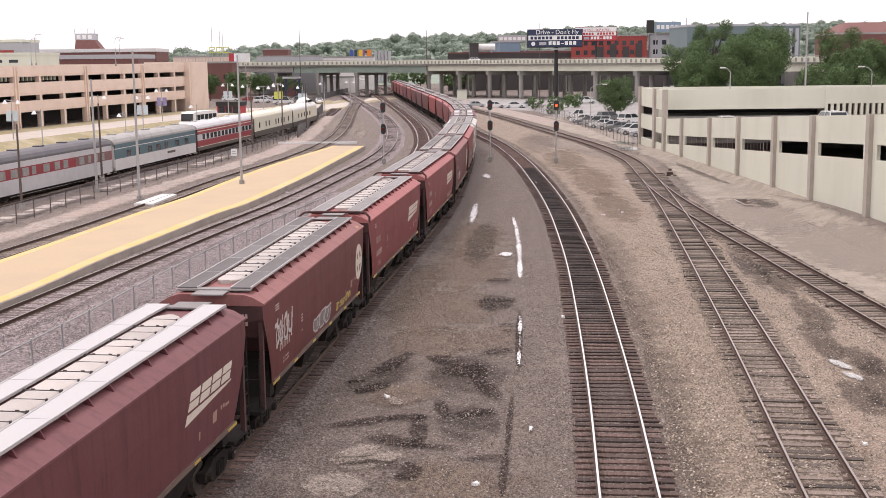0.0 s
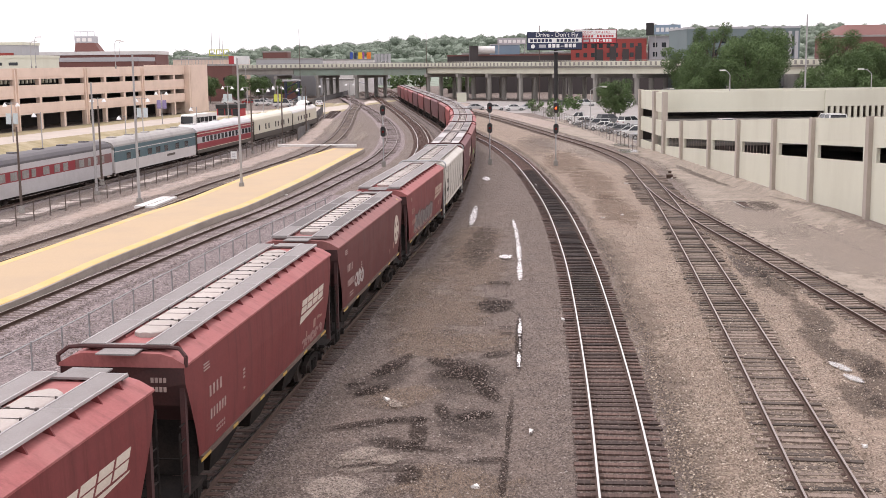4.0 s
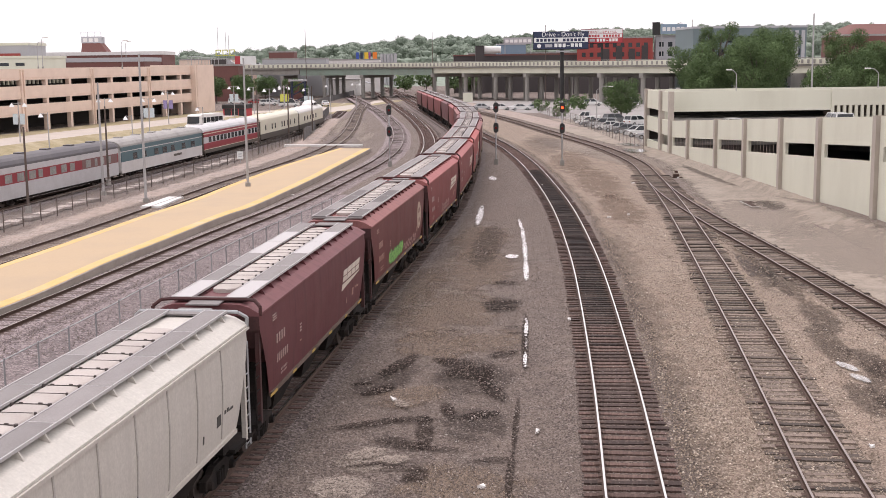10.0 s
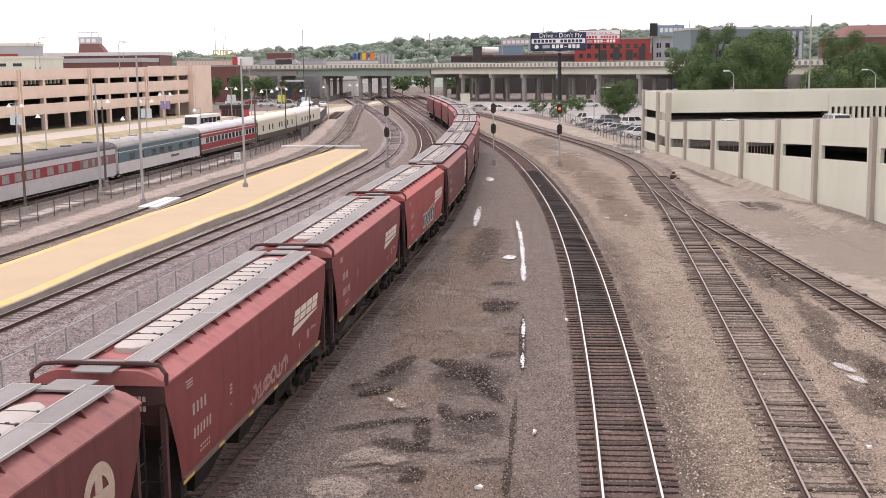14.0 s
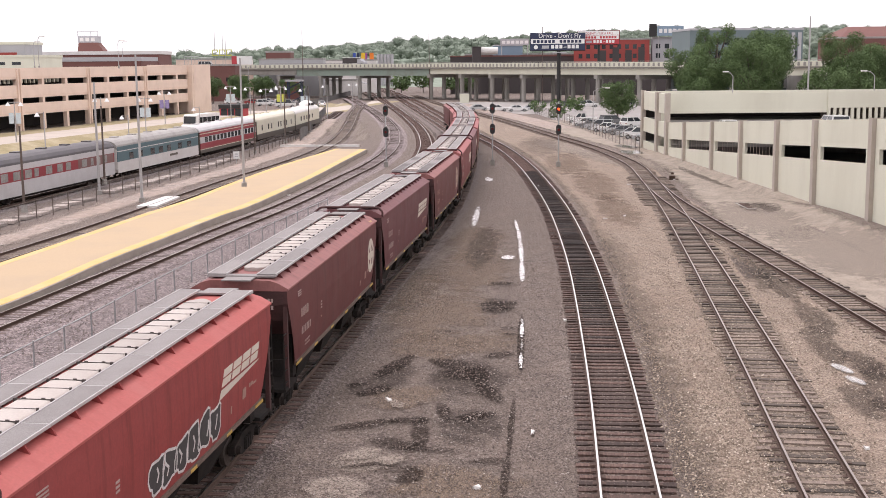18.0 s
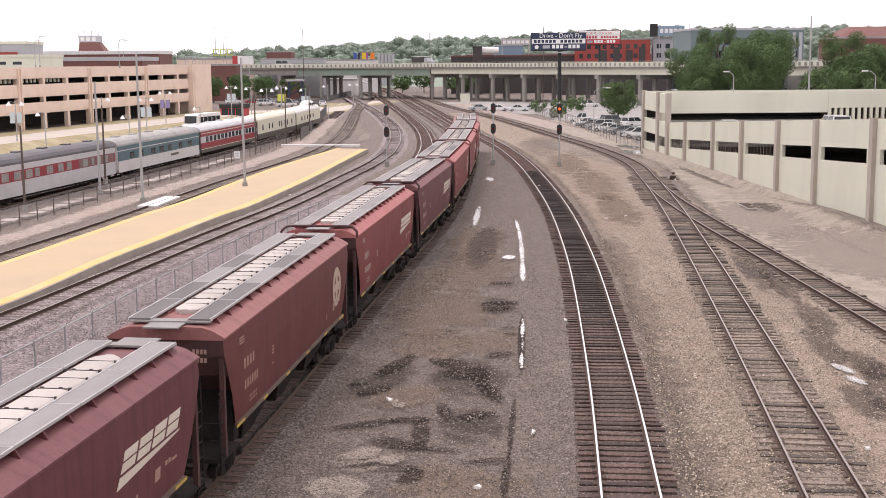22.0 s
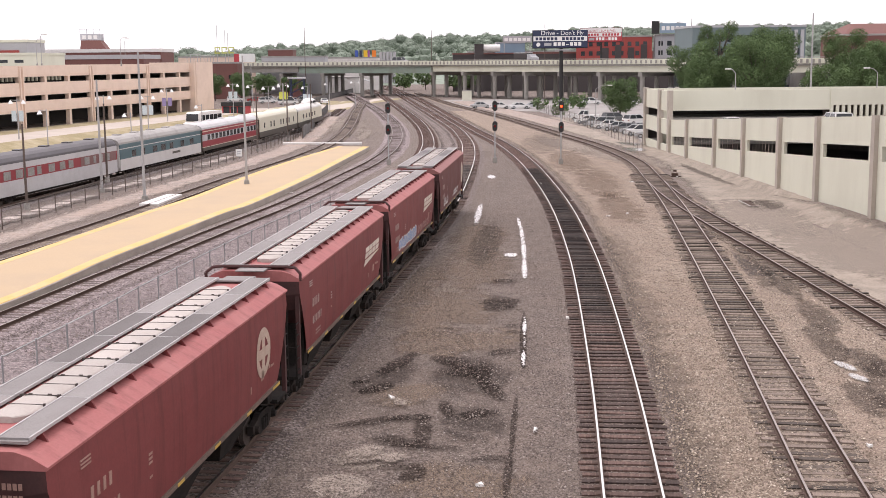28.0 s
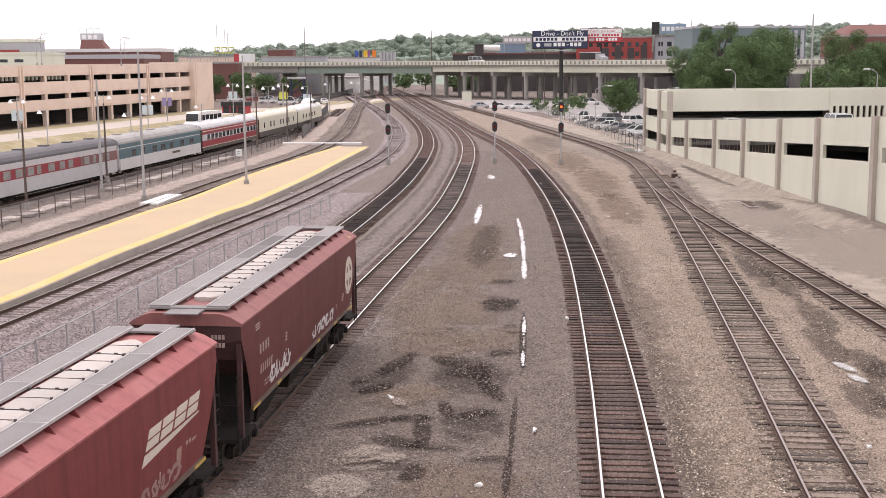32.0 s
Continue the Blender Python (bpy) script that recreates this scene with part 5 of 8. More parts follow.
def coach(label, roof, bands, windows, window_z=(2.05, 2.75), pane="glass", round_end=False, dome=False, roof_top=4.15):
    car = thing("passenger_coach", label, "railroad car", group="parked passenger train")
    half = 12.75
    bm = bmesh.new()
    box(bm, -half, half, -1.45, 1.45, 0.72, 3.35)
    bmesh.ops.bevel(bm, geom=[e for e in bm.edges if abs(e.verts[0].co.z - e.verts[1].co.z) > 1], offset=0.3, segments=3)
    part("body", bm, M[bands[0][2]], car)
    prof = [(-1.53, 3.3), (-1.5, 3.55), (-1.3, 3.85), (-0.9, 4.05), (-0.3, roof_top), (0.3, roof_top), (0.9, 4.05), (1.3, 3.85), (1.5, 3.55), (1.53, 3.3)]
    rings = []
    for x, k in ((-half, 0.82), (-half + 0.5, 0.96), (-half + 1.3, 1), (half - 1.3, 1), (half - 0.5, 0.96), (half, 0.82)):
        rings.append([(x, y * (0.9 + 0.1 * k), 3.3 + (z - 3.3) * k) for y, z in prof])
    bm = bmesh.new()
    loft(bm, rings)
    part("roof", bm, M[roof], car)
    for z0, z1, mat in bands:
        bm = bmesh.new()
        plate(bm, -half + 0.12, half - 0.12, z0, z1)
        part("side_band", bm, M[mat], car)
    for x0, x1 in windows:
        bm = bmesh.new()
        plate(bm, x0, x1, window_z[0], window_z[1], 0.02)
        part("window", bm, M[pane], car)
    bm = bmesh.new()
    box(bm, -8.5, 8.5, -1.2, 1.2, 0.45, 0.95)
    part("under_box", bm, M["under"], car)
    for k in range(5):
        bm = bmesh.new()
        x = -9.6 + 4.8 * k
        box(bm, x - 0.45, x + 0.45, -0.35, 0.35, roof_top - 0.04, roof_top + 0.1)
        part("roof_vent", bm, M[roof], car)
    if dome:
        bm = bmesh.new()
        bmesh.ops.create_uvsphere(bm, u_segments=16, v_segments=8, radius=1.0)
        for v in bm.verts:
            v.co = Vector((7.5 + 4.2 * v.co.x, 1.25 * v.co.y, 4.0 + 1.0 * v.co.z))
        part("dome", bm, M["white"], car, "pale rounded observation dome", smooth=True)
        for k in range(6):
            bm = bmesh.new()
            x = 4.6 + 1.1 * k
            w = 1.25 * math.sqrt(1 - ((x + 0.4 - 7.5) / 4.2) ** 2)
            box(bm, x, x + 0.8, -w - 0.03, -w + 0.1, 4.15, 4.55)
            part("dome_window", bm, M["glass"], car)
    for x in (-9.0, 9.0):
        bogie = piece("bogie", BOGIE, car, Matrix.Translation((x, 0, 0)), "black wheel truck")
        for dx in (-0.89, 0.89):
            piece("wheelset", WHEELSET, bogie, Matrix.Translation((dx, 0, 0.457)))
    return car


def station_train():
    line = TRACK["station"]
    s0 = line.s_at_y(122.8)
    many = [(-10.8 + 1.62 * k, -9.75 + 1.62 * k) for k in range(14)]
    cars = [
        coach("silver coach with a red window band and dark roof", "roof_dark", ((0.7, 1.95, "silver"), (1.95, 2.85, "coach_red"), (2.85, 3.35, "silver")), [(-10.5, -9.3), (-8.4, -7.2), (-6.3, -5.1), (-4.6, -3.8), (-2.4, -1.2), (-0.2, 0.9), (1.6, 2.6), (5.0, 6.1), (7.0, 7.6), (8.6, 9.2), (10.2, 10.8)], pane="blind"),
        coach("slate teal and silver coach with a grey roof", "roof_grey", ((0.7, 1.85, "coach_white"), (1.85, 2.85, "coach_teal"), (2.85, 2.93, "coach_white"), (2.93, 3.35, "coach_teal")), [(-9.5, -8.4), (-6.5, -5.8), (-3.4, -2.2), (-0.9, 0.4), (1.8, 2.9), (5.4, 6.6), (8.6, 9.9)], (1.95, 2.6)),
        coach("red and cream coach with a pale roof", "silver", ((0.75, 1.15, "coach_brown"), (1.15, 1.22, "cream"), (1.22, 1.96, "coach_red"), (1.96, 2.72, "silver"), (2.72, 3.05, "coach_red"), (3.05, 3.15, "cream"), (3.15, 3.35, "coach_red")), many, (2.02, 2.68)),
        coach("cream coach with small dark windows", "cream", ((0.75, 1.5, "coach_brown"), (1.5, 3.35, "cream")), [(-10, -9.4), (-6, -5.4), (-4, -3.4), (0.5, 1.1), (2.2, 2.8), (4.5, 5.1), (6.2, 6.8), (9.5, 10.1)], (1.95, 2.75)),
        coach("cream and brown coach with an observation dome", "white", ((0.75, 1.5, "coach_brown"), (1.5, 3.35, "cream")), [(-8, -7), (-5, -4), (-2, -1), (1, 2), (4, 5)], (2.0, 2.7), dome=True),
    ]
    # worn end of the red band, and a dark name plate
    bm = bmesh.new()
    plate(bm, 4.2, 12.4, 1.97, 2.84, 0.012)
    part("side_band", bm, M["worn_band"], cars[0], "faded brownish stretch of the window band")
    bm = bmesh.new()
    plate(bm, 2.6, 5.2, 1.3, 1.55, 0.015)
    part("name_plate", bm, M["coach_brown"], cars[1], "dark name plate")
    for k, car in enumerate(cars):
        s = s0 + 0.4 + 26.1 * (k - 0.5)
        a, b = line.at(s - 9), line.at(s + 9)
        car.matrix_basis = pose((a[0] + b[0]) / 2, (a[1] + b[1]) / 2, -0.6, 0, 0, math.degrees(math.atan2(b[1] - a[1], b[0] - a[0])))


station_train()

# ---- signals ----
def glow(name, color, strength):
    m, nt, b = nodes_of(name)
    b.inputs["Base Color"].default_value = (*color, 1)
    b.inputs["Emission Color"].default_value = (*color, 1)
    b.inputs["Emission Strength"].default_value = strength
    return m


M["lens_lit"] = glow("lit_red_lens", (1.0, 0.07, 0.012), 2.6)
M["lens_red"] = surface("unlit_red_lens", (0.2, 0.02, 0.02), 0.25)


def signal(m, lit, low, high, label):
    ob = thing("railway_signal", label, "signal", m, group="track signals")
    bm = bmesh.new()
    rod(bm, (0, 0, -0.3), (0, 0, high + 0.7), 0.065, n=8)
    part("mast", bm, M["steel"], ob)
    bm = bmesh.new()
    box(bm, -0.22, 0.22, -0.18, 0.18, -0.3, 0.35)
    part("base", bm, M["concrete_grey"], ob)
    bm = bmesh.new()
    for y in (0.22, 0.48):
        rod(bm, (0.0, y, 0.0), (0.0, y, high + 0.5), 0.022, n=5)
    for k in range(int(high / 0.4)):
        rod(bm, (0, 0.22, 0.4 + 0.4 * k), (0, 0.48, 0.4 + 0.4 * k), 0.016, n=4)
    part("ladder", bm, M["steel"], ob)
    for z, on in ((low, False), (high, lit)):
        bm = bmesh.new()
        n = 18
        ring = []
        for i in range(n):
            a = 2 * math.pi * i / n
            ring.append((0.28 * math.cos(a), 0.28 * math.sin(a) + math.copysign(0.27, math.sin(a))))
        loft(bm, [[(x, -0.16, z + q) for x, q in ring], [(x, -0.1, z + q) for x, q in ring]])
        head = part("signal_head", bm, M["black"], ob, "black oval target with one lens")
        bm = bmesh.new()
        rod(bm, (0, -0.17, z), (0, -0.22, z), 0.13, n=14)
        part("lens", bm, M["lens_lit"] if on else M["lens_red"], head)
        hood = []
        for y in (-0.17, -0.5):
            hood.append([(0.17 * math.cos(math.pi * i / 10), y, z + 0.03 + 0.17 * math.sin(math.pi * i / 10)) for i in range(11)])
        bm = bmesh.new()
        loft(bm, hood, closed=False)
        part("hood", bm, M["black"], head)
        bm = bmesh.new()
        box(bm, -0.16, 0.16, -0.1, 0.22, z - 0.4, z + 0.4)
        part("housing", bm, M["black"], ob)
    return ob


signal(pose(-5.85, 132.2, 0), False, 3.55, 5.85, "two-headed red signal on a steel mast")
signal(pose(5.75, 133.3, 0), False, 3.75, 5.95, "two-headed signal on a steel mast beside the train")
signal(pose(12.7, 130.5, 0), True, 3.75, 5.95, "two-headed signal showing a lit red lamp")


# ---- light poles ----
def tall_pole(x, y, z, h, label, mat="pole", arm=0.0, r=0.11, yaw=0.0):
    ob = thing("light_pole", label, "light pole", pose(x, y, z, 0, 0, yaw))
    bm = bmesh.new()
    rod(bm, (0, 0, -0.2), (0, 0, h), r, r * 0.6, 8)
    part("pole", bm, M[mat], ob)
    bm = bmesh.new()
    rod(bm, (0, 0, -0.2), (0, 0, 0.35), r * 2.2, r * 1.9, 8)
    part("base", bm, M["concrete_grey"], ob)
    if arm:
        bm = bmesh.new()
        pts = [(0, 0, h), (arm * 0.35, 0, h + 0.5), (arm * 0.8, 0, h + 0.62), (arm, 0, h + 0.6)]
        for a, b in zip(pts, pts[1:]):
            rod(bm, a, b, 0.045, n=6)
        part("arm", bm, M[mat], ob)
        bm = bmesh.new()
        box(bm, arm - 0.1, arm + 0.6, -0.16, 0.16, h + 0.5, h + 0.66)
        part("lamp_head", bm, M["white"], ob)
    return ob


tall_pole(-29.9, 106.4, -0.25, 9.8, "brown station light pole behind the fence", "pole", r=0.13)
tall_pole(-24.7, 100.3, -0.25, 12.1, "tall grey light pole between the tracks", "pole", r=0.13)
tall_pole(-17.45, 108, 0.2, 11.3, "tall grey light pole on the platform", "pole", r=0.12)
tall_pole(52.6, 175, -0.3, 17.3, "tall pale mast behind the parking ramp", "pole", r=0.16)
for x, y, h in ((-32.6, 118, 7.4), (-33.0, 96, 6.6), (-23.5, 155, 8.0), (-22.4, 177, 8.3), (-21.3, 199, 7.6)):
    tall_pole(x, y, -0.3, h, "dark brown pole beside the station track", "brown_pole", r=0.12)

M["bell"] = surface("white_lamp_bell", (0.85, 0.85, 0.85), 0.4)
M["banner_pale"] = surface("pale_blue_banner", (0.55, 0.63, 0.66), 0.8)
M["banner_violet"] = surface("violet_banner", (0.3, 0.25, 0.45), 0.8)
M["banner_lime"] = surface("lime_banner", (0.6, 0.62, 0.12), 0.8)


def bell_lamp(x, y, z, h, heads=1, banner=None):
    ob = thing("street_lamp", "post lamp with white bell-shaped shades" + (" and a hanging banner" if banner else ""), "street lamp", pose(x, y, z, 0, 0, 80), group="station road lamps")
    bm = bmesh.new()
    rod(bm, (0, 0, -0.3), (0, 0, h + 0.3), 0.09, 0.06, 8)
    part("post", bm, M["pole"], ob)
    for s in ((-1, 1) if heads == 2 else (1,)):
        bm = bmesh.new()
        rod(bm, (0, 0, h + 0.1), (0, s * 0.9, h + 0.2), 0.035, n=5)
        part("arm", bm, M["pole"], ob)
        bm = bmesh.new()
        rod(bm, (0, s * 0.9, h - 0.3), (0, s * 0.9, h - 0.1), 0.34, 0.24, 12)
        rod(bm, (0, s * 0.9, h - 0.1), (0, s * 0.9, h + 0.16), 0.24, 0.06, 12)
        part("shade", bm, M["bell"], ob)
    if banner:
        for s in (-1, 1):
            bm = bmesh.new()
            box(bm, -0.01, 0.01, s * 0.15, s * 0.85, h - 2.6, h - 1.2)
            part("banner", bm, M[banner], ob)
    return ob


for x, y, h, n, b in ((-55.5, 160, 6.4, 2, "banner_pale"), (-48.5, 150, 5.4, 1, None), (-47.5, 172, 6.5, 2, None), (-43.5, 181, 6.2, 2, "banner_pale"), (-41.5, 163, 4.4, 1, None), (-46, 205, 6.6, 2, "banner_violet"), (-36.5, 186, 4.6, 1, None), (-38.5, 226, 7.0, 2, "banner_pale"), (-33, 214, 7.0, 1, None), (-29.0, 205, 6.9, 2, None), (-30.5, 236, 6.6, 2, "banner_lime"), (-25, 228, 6.4, 1, "banner_pale"), (-33.5, 258, 6.4, 2, None), (-24, 262, 6.4, 1, None), (-20.5, 290, 6.2, 2, None)):
    bell_lamp(x, y, ground_z(x, y), h - 0.3 - ground_z(x, y), n, b)


# ---- vehicles ----
CAR_PAINT = {}


def car_paint(name, col):
    if name not in CAR_PAINT:
        m, nt, b = nodes_of(name + "_car_paint")
        n = noise_node(nt, 3, 4, 0.6)
        nt.links.new(ramp_node(nt, n.outputs["Fac"], [(0.3, tuple(c * 0.92 for c in col)), (0.7, col)]).outputs[0], b.inputs["Base Color"])
        b.inputs["Roughness"].default_value, b.inputs["Coat Weight"].default_value = 0.3, 0.6
        CAR_PAINT[name] = m
    return CAR_PAINT[name]


PAINTS = {"white": (0.75, 0.75, 0.74), "silver": (0.45, 0.46, 0.47), "grey": (0.14, 0.145, 0.15), "black": (0.02, 0.02, 0.022), "blue": (0.06, 0.09, 0.17), "red": (0.28, 0.03, 0.03), "tan": (0.32, 0.28, 0.22)}
SHAPES = {
    "sedan": (4.7, 1.78, [(-2.35, 0.35), (-2.35, 0.8), (-2.2, 0.92), (-1.45, 0.98), (1.0, 0.95), (2.2, 0.78), (2.35, 0.6), (2.35, 0.35)], [(-1.6, 0.95), (-0.9, 1.42), (0.35, 1.45), (1.15, 0.94)]),
    "suv": (4.8, 1.9, [(-2.4, 0.4), (-2.4, 1.0), (-2.3, 1.08), (1.0, 1.05), (2.25, 0.95), (2.4, 0.7), (2.4, 0.4)], [(-2.3, 1.05), (-2.05, 1.68), (0.3, 1.72), (1.1, 1.04)]),
    "van": (5.4, 2.0, [(-2.7, 0.4), (-2.7, 1.1), (1.6, 1.1), (2.5, 1.0), (2.7, 0.75), (2.7, 0.4)], [(-2.68, 1.08), (-2.62, 2.1), (1.0, 2.1), (1.75, 1.08)]),
    "pickup": (5.6, 1.95, [(-2.8, 0.45), (-2.8, 1.1), (0.9, 1.1), (1.0, 1.08), (2.6, 1.02), (2.8, 0.75), (2.8, 0.45)], [(-0.85, 1.08), (-0.75, 1.78), (0.5, 1.8), (1.15, 1.06)]),
}


def vehicle(kind, paint, m, where):
    length, width, low, cab = SHAPES[kind]
    w = width / 2
    ob = thing("parked_car" if where else "moving_car", f"{paint} {kind} {where or 'driving over the viaduct'}", "car", m, group="vehicles")
    mat = car_paint(paint, PAINTS[paint])
    bm = bmesh.new()
    loft(bm, [[(x, y, z if s == 1 else z * 0.97 + 0.01) for x, z in low] for y, s in ((-w, 0), (-w * 0.93, 1), (w * 0.93, 1), (w, 0))])
    body = part("body", bm, mat, ob)
    bm = bmesh.new()
    top = max(z for _, z in cab)
    loft(bm, [[(x, -w * (0.9 if z < top - 0.2 else 0.74), z) for x, z in cab], [(x, w * (0.9 if z < top - 0.2 else 0.74), z) for x, z in cab]])
    part("cabin_glass", bm, M["glass"], ob, "dark car windows")
    bm = bmesh.new()
    xs = [x for x, z in cab if z > top - 0.2]
    box(bm, min(xs) - 0.08, max(xs) + 0.1, -w * 0.76, w * 0.76, top - 0.03, top + 0.025)
    part("roof_panel", bm, mat, ob)
    for y in (-w * 0.82, w * 0.82):
        for x0, z0, x1, z1 in ((*cab[0], *cab[1]), (*cab[3], *cab[2]), ((cab[0][0] + cab[3][0]) / 2, cab[0][1], (cab[1][0] + cab[2][0]) / 2, cab[1][1])):
            bm = bmesh.new()
            rod(bm, (x0, math.copysign(w * 0.91, y), z0), (x1, math.copysign(w * 0.755, y), z1), 0.055, n=4)
            part("pillar", bm, mat, ob)
    for x in (-length * 0.31, length * 0.31):
        for y in (-w + 0.06, w - 0.06):
            bm = bmesh.new()
            rod(bm, (x, y - 0.12, 0.33), (x, y + 0.12, 0.33), 0.33, n=14)
            wheel = part("wheel", bm, M["black"], ob, "black tyre")
            bm = bmesh.new()
            rod(bm, (x, y - 0.128, 0.33), (x, y + 0.128, 0.33), 0.19, n=10)
            part("rim", bm, M["steel"], wheel)
    for y in (-w * 0.72, w * 0.72):
        bm = bmesh.new()
        box(bm, length / 2 - 0.14, length / 2 + 0.005, y - 0.2, y + 0.2, 0.62, 0.76)
        part("headlight", bm, M["bell"], ob)
        bm = bmesh.new()
        box(bm, -length / 2 - 0.005, -length / 2 + 0.1, y - 0.18, y + 0.18, 0.7, 0.85)
        part("taillight", bm, M["lens_red"], ob)
    return ob


lot = "parked in the fenced car park"
for kind, paint, x, y, a in (
    ("sedan", "silver", 29.6, 172.5, 165), ("suv", "white", 28.9, 177, 163), ("sedan", "silver", 28.6, 181.5, 165), ("sedan", "grey", 27.9, 186, 164), ("sedan", "silver", 27.3, 190.5, 166), ("sedan", "white", 26.6, 195.5, 165),
    ("suv", "silver", 26.2, 200.5, 164), ("sedan", "grey", 25.6, 206, 166), ("sedan", "white", 25.4, 212, 165), ("pickup", "white", 26.0, 224, 170), ("suv", "grey", 30.6, 216, 20), ("suv", "white", 33.0, 208, 35), ("pickup", "tan", 36.0, 203, 100), ("sedan", "silver", 30.6, 186, 345), ("suv", "grey", 31.4, 180, 345)):
    vehicle(kind, paint, pose(x, y, ground_z(x, y), 0, 0, a), lot)
for kind, paint, x, y, a in (("sedan", "white", 13.2, 280, 10), ("sedan", "white", 17.6, 278, 8), ("sedan", "silver", 21.0, 279, 5), ("van", "white", 44.0, 292, 175), ("suv", "white", 36.5, 300, 12), ("sedan", "grey", 30.5, 302, 8), ("sedan", "silver", 9.0, 284, 12), ("van", "white", 50.0, 283, 100)):
    vehicle(kind, paint, pose(x, y, -0.26, 0, 0, a), "parked under the viaduct")
for kind, paint, x, y, a in (("sedan", "white", 31.6, 134, 95), ("suv", "white", 35.4, 110, 92)):
    v = vehicle(kind, paint, pose(x, y, ramp_z(y) - 1.25, 0, 0, a), "parked on the ramp deck")
for kind, paint, x, y, a in (("suv", "white", -47, 330, 20), ("sedan", "silver", -42, 338, 10), ("van", "white", -40, 318, 15), ("sedan", "red", -52, 342, 5), ("suv", "grey", -36, 330, 20), ("sedan", "white", -31, 322, 100), ("sedan", "silver", -49, 350, 0), ("suv", "white", -58, 345, 0)):
    vehicle(kind, paint, pose(x, y, -0.26, 0, 0, a), "parked by the station road")


def shuttle_bus():
    ob = thing("shuttle_bus", "white shuttle bus waiting on the station road", "bus", pose(-39.6, 203, -0.28, 0, 0, 254))
    bm = bmesh.new()
    loft(bm, [[(x, y, z) for x, z in [(-4.6, 0.45), (-4.6, 3.0), (-4.4, 3.15), (3.4, 3.15), (3.8, 2.9), (4.0, 1.6), (4.9, 1.35), (5.0, 0.45)]] for y in (-1.2, 1.2)])
    part("body", bm, M["white"], ob)
    for k in range(5):
        for y in (-1.21, 1.21):
            bm = bmesh.new()
            box(bm, -4.2 + 1.5 * k, -2.9 + 1.5 * k, y - 0.02, y + 0.02, 1.75, 2.65)
            part("window", bm, M["glass"], ob)
    bm = bmesh.new()
    loft(bm, [[(3.86, y, 2.85), (4.04, y, 1.7), (4.1, y, 1.7), (3.92, y, 2.85)] for y in (-1.05, 1.05)])
    part("windscreen", bm, M["glass"], ob)
    for x in (-2.8, 3.3):
        for y in (-1.1, 1.1):
            bm = bmesh.new()
            rod(bm, (x, y - 0.14, 0.48), (x, y + 0.14, 0.48), 0.48, n=14)
            part("wheel", bm, M["black"], ob)
    return ob


shuttle_bus()


# ---- trees and hills ----
def leaf_material(name, dark, light):
    m, nt, b = nodes_of(name)
    geo = nt.nodes.new("ShaderNodeNewGeometry")
    big = noise_node(nt, 0.25, 3, 0.6)
    c = ramp_node(nt, geo.outputs["Random Per Island"], [(0.0, dark), (1.0, light)]).outputs[0]
    tone = ramp_node(nt, big.outputs["Fac"], [(0.3, (0.75,) * 3), (0.7, (1.2,) * 3)]).outputs[0]
    nt.links.new(mix_node(nt, 1.0, c, tone, "MULTIPLY"), b.inputs["Base Color"])
    b.inputs["Roughness"].default_value = 0.75
    b.inputs["Specular IOR Level"].default_value = 0.2
    return m


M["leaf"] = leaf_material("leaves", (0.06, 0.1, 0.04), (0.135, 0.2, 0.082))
# distance haze is put into this paler, greyer green
M["leaf_hazed"] = leaf_material("hazed_far_leaves", (0.2, 0.245, 0.195), (0.235, 0.28, 0.225))
M["bark"] = surface("bark", (0.1, 0.08, 0.065), 0.95, 0, 0.35, 3)
M["grass"] = surface("dry_grass", (0.3, 0.25, 0.135), 0.95, 0, 0.3, 3, (0.46, 0.385, 0.27), 0.85, 0.3)
M["asphalt"] = surface("pale_asphalt", (0.33, 0.31, 0.295), 0.9, 0, 0.15, 4, (0.17, 0.16, 0.15), 0.5, 0.2)
M["pavement"] = surface("pale_pavement", (0.5, 0.44, 0.39), 0.9, 0, 0.12, 3, (0.36, 0.31, 0.27), 0.5, 0.3)
M["brick"] = surface("red_brown_brick", (0.19, 0.085, 0.074), 0.85, 0, 0.25, 4, (0.14, 0.068, 0.06), 0.5, 0.3)


def leaves_mesh(name, centers, sizes, leaf, per_area, rnd, mat):
    """Small bent leaf clumps spread through lumpy crowns, denser to the outside."""
    quads = []
    for c, r3 in zip(centers, sizes):
        rx, ry, rz = r3
        n = int(per_area * (rx * ry + rx * rz + ry * rz))
        d = rnd.normal(size=(n, 3))
        d /= np.linalg.norm(d, axis=1)[:, None]
        p = np.array(c) + d * np.array(r3) * rnd.uniform(0.4, 1.1, size=(n, 1)) ** 0.6
        u = np.cross(d, rnd.normal(size=(n, 3))) + 0.35 * rnd.normal(size=(n, 3))
        u /= np.linalg.norm(u, axis=1)[:, None]
        v = np.cross(u, d + 0.35 * rnd.normal(size=(n, 3)))
        v /= np.linalg.norm(v, axis=1)[:, None] + 1e-6
        s = leaf * rnd.uniform(0.6, 1.4, size=(n, 1))
        w = np.cross(u, v) * s * 0.3
        quads.append(np.stack([p - u * s - w, p + v * s * 0.7, p + u * s - w, p - v * s * 0.7], 1).reshape(-1, 3))
    verts = np.concatenate(quads)
    i = np.arange(0, len(verts), 4)
    faces = np.concatenate([np.stack([i, i + 1, i + 3], 1), np.stack([i + 1, i + 2, i + 3], 1)]).tolist()
    verts = verts.tolist()
    me = bpy.data.meshes.new(name)
    me.from_pydata(verts, [], faces)
    me.materials.append(mat)
    return me


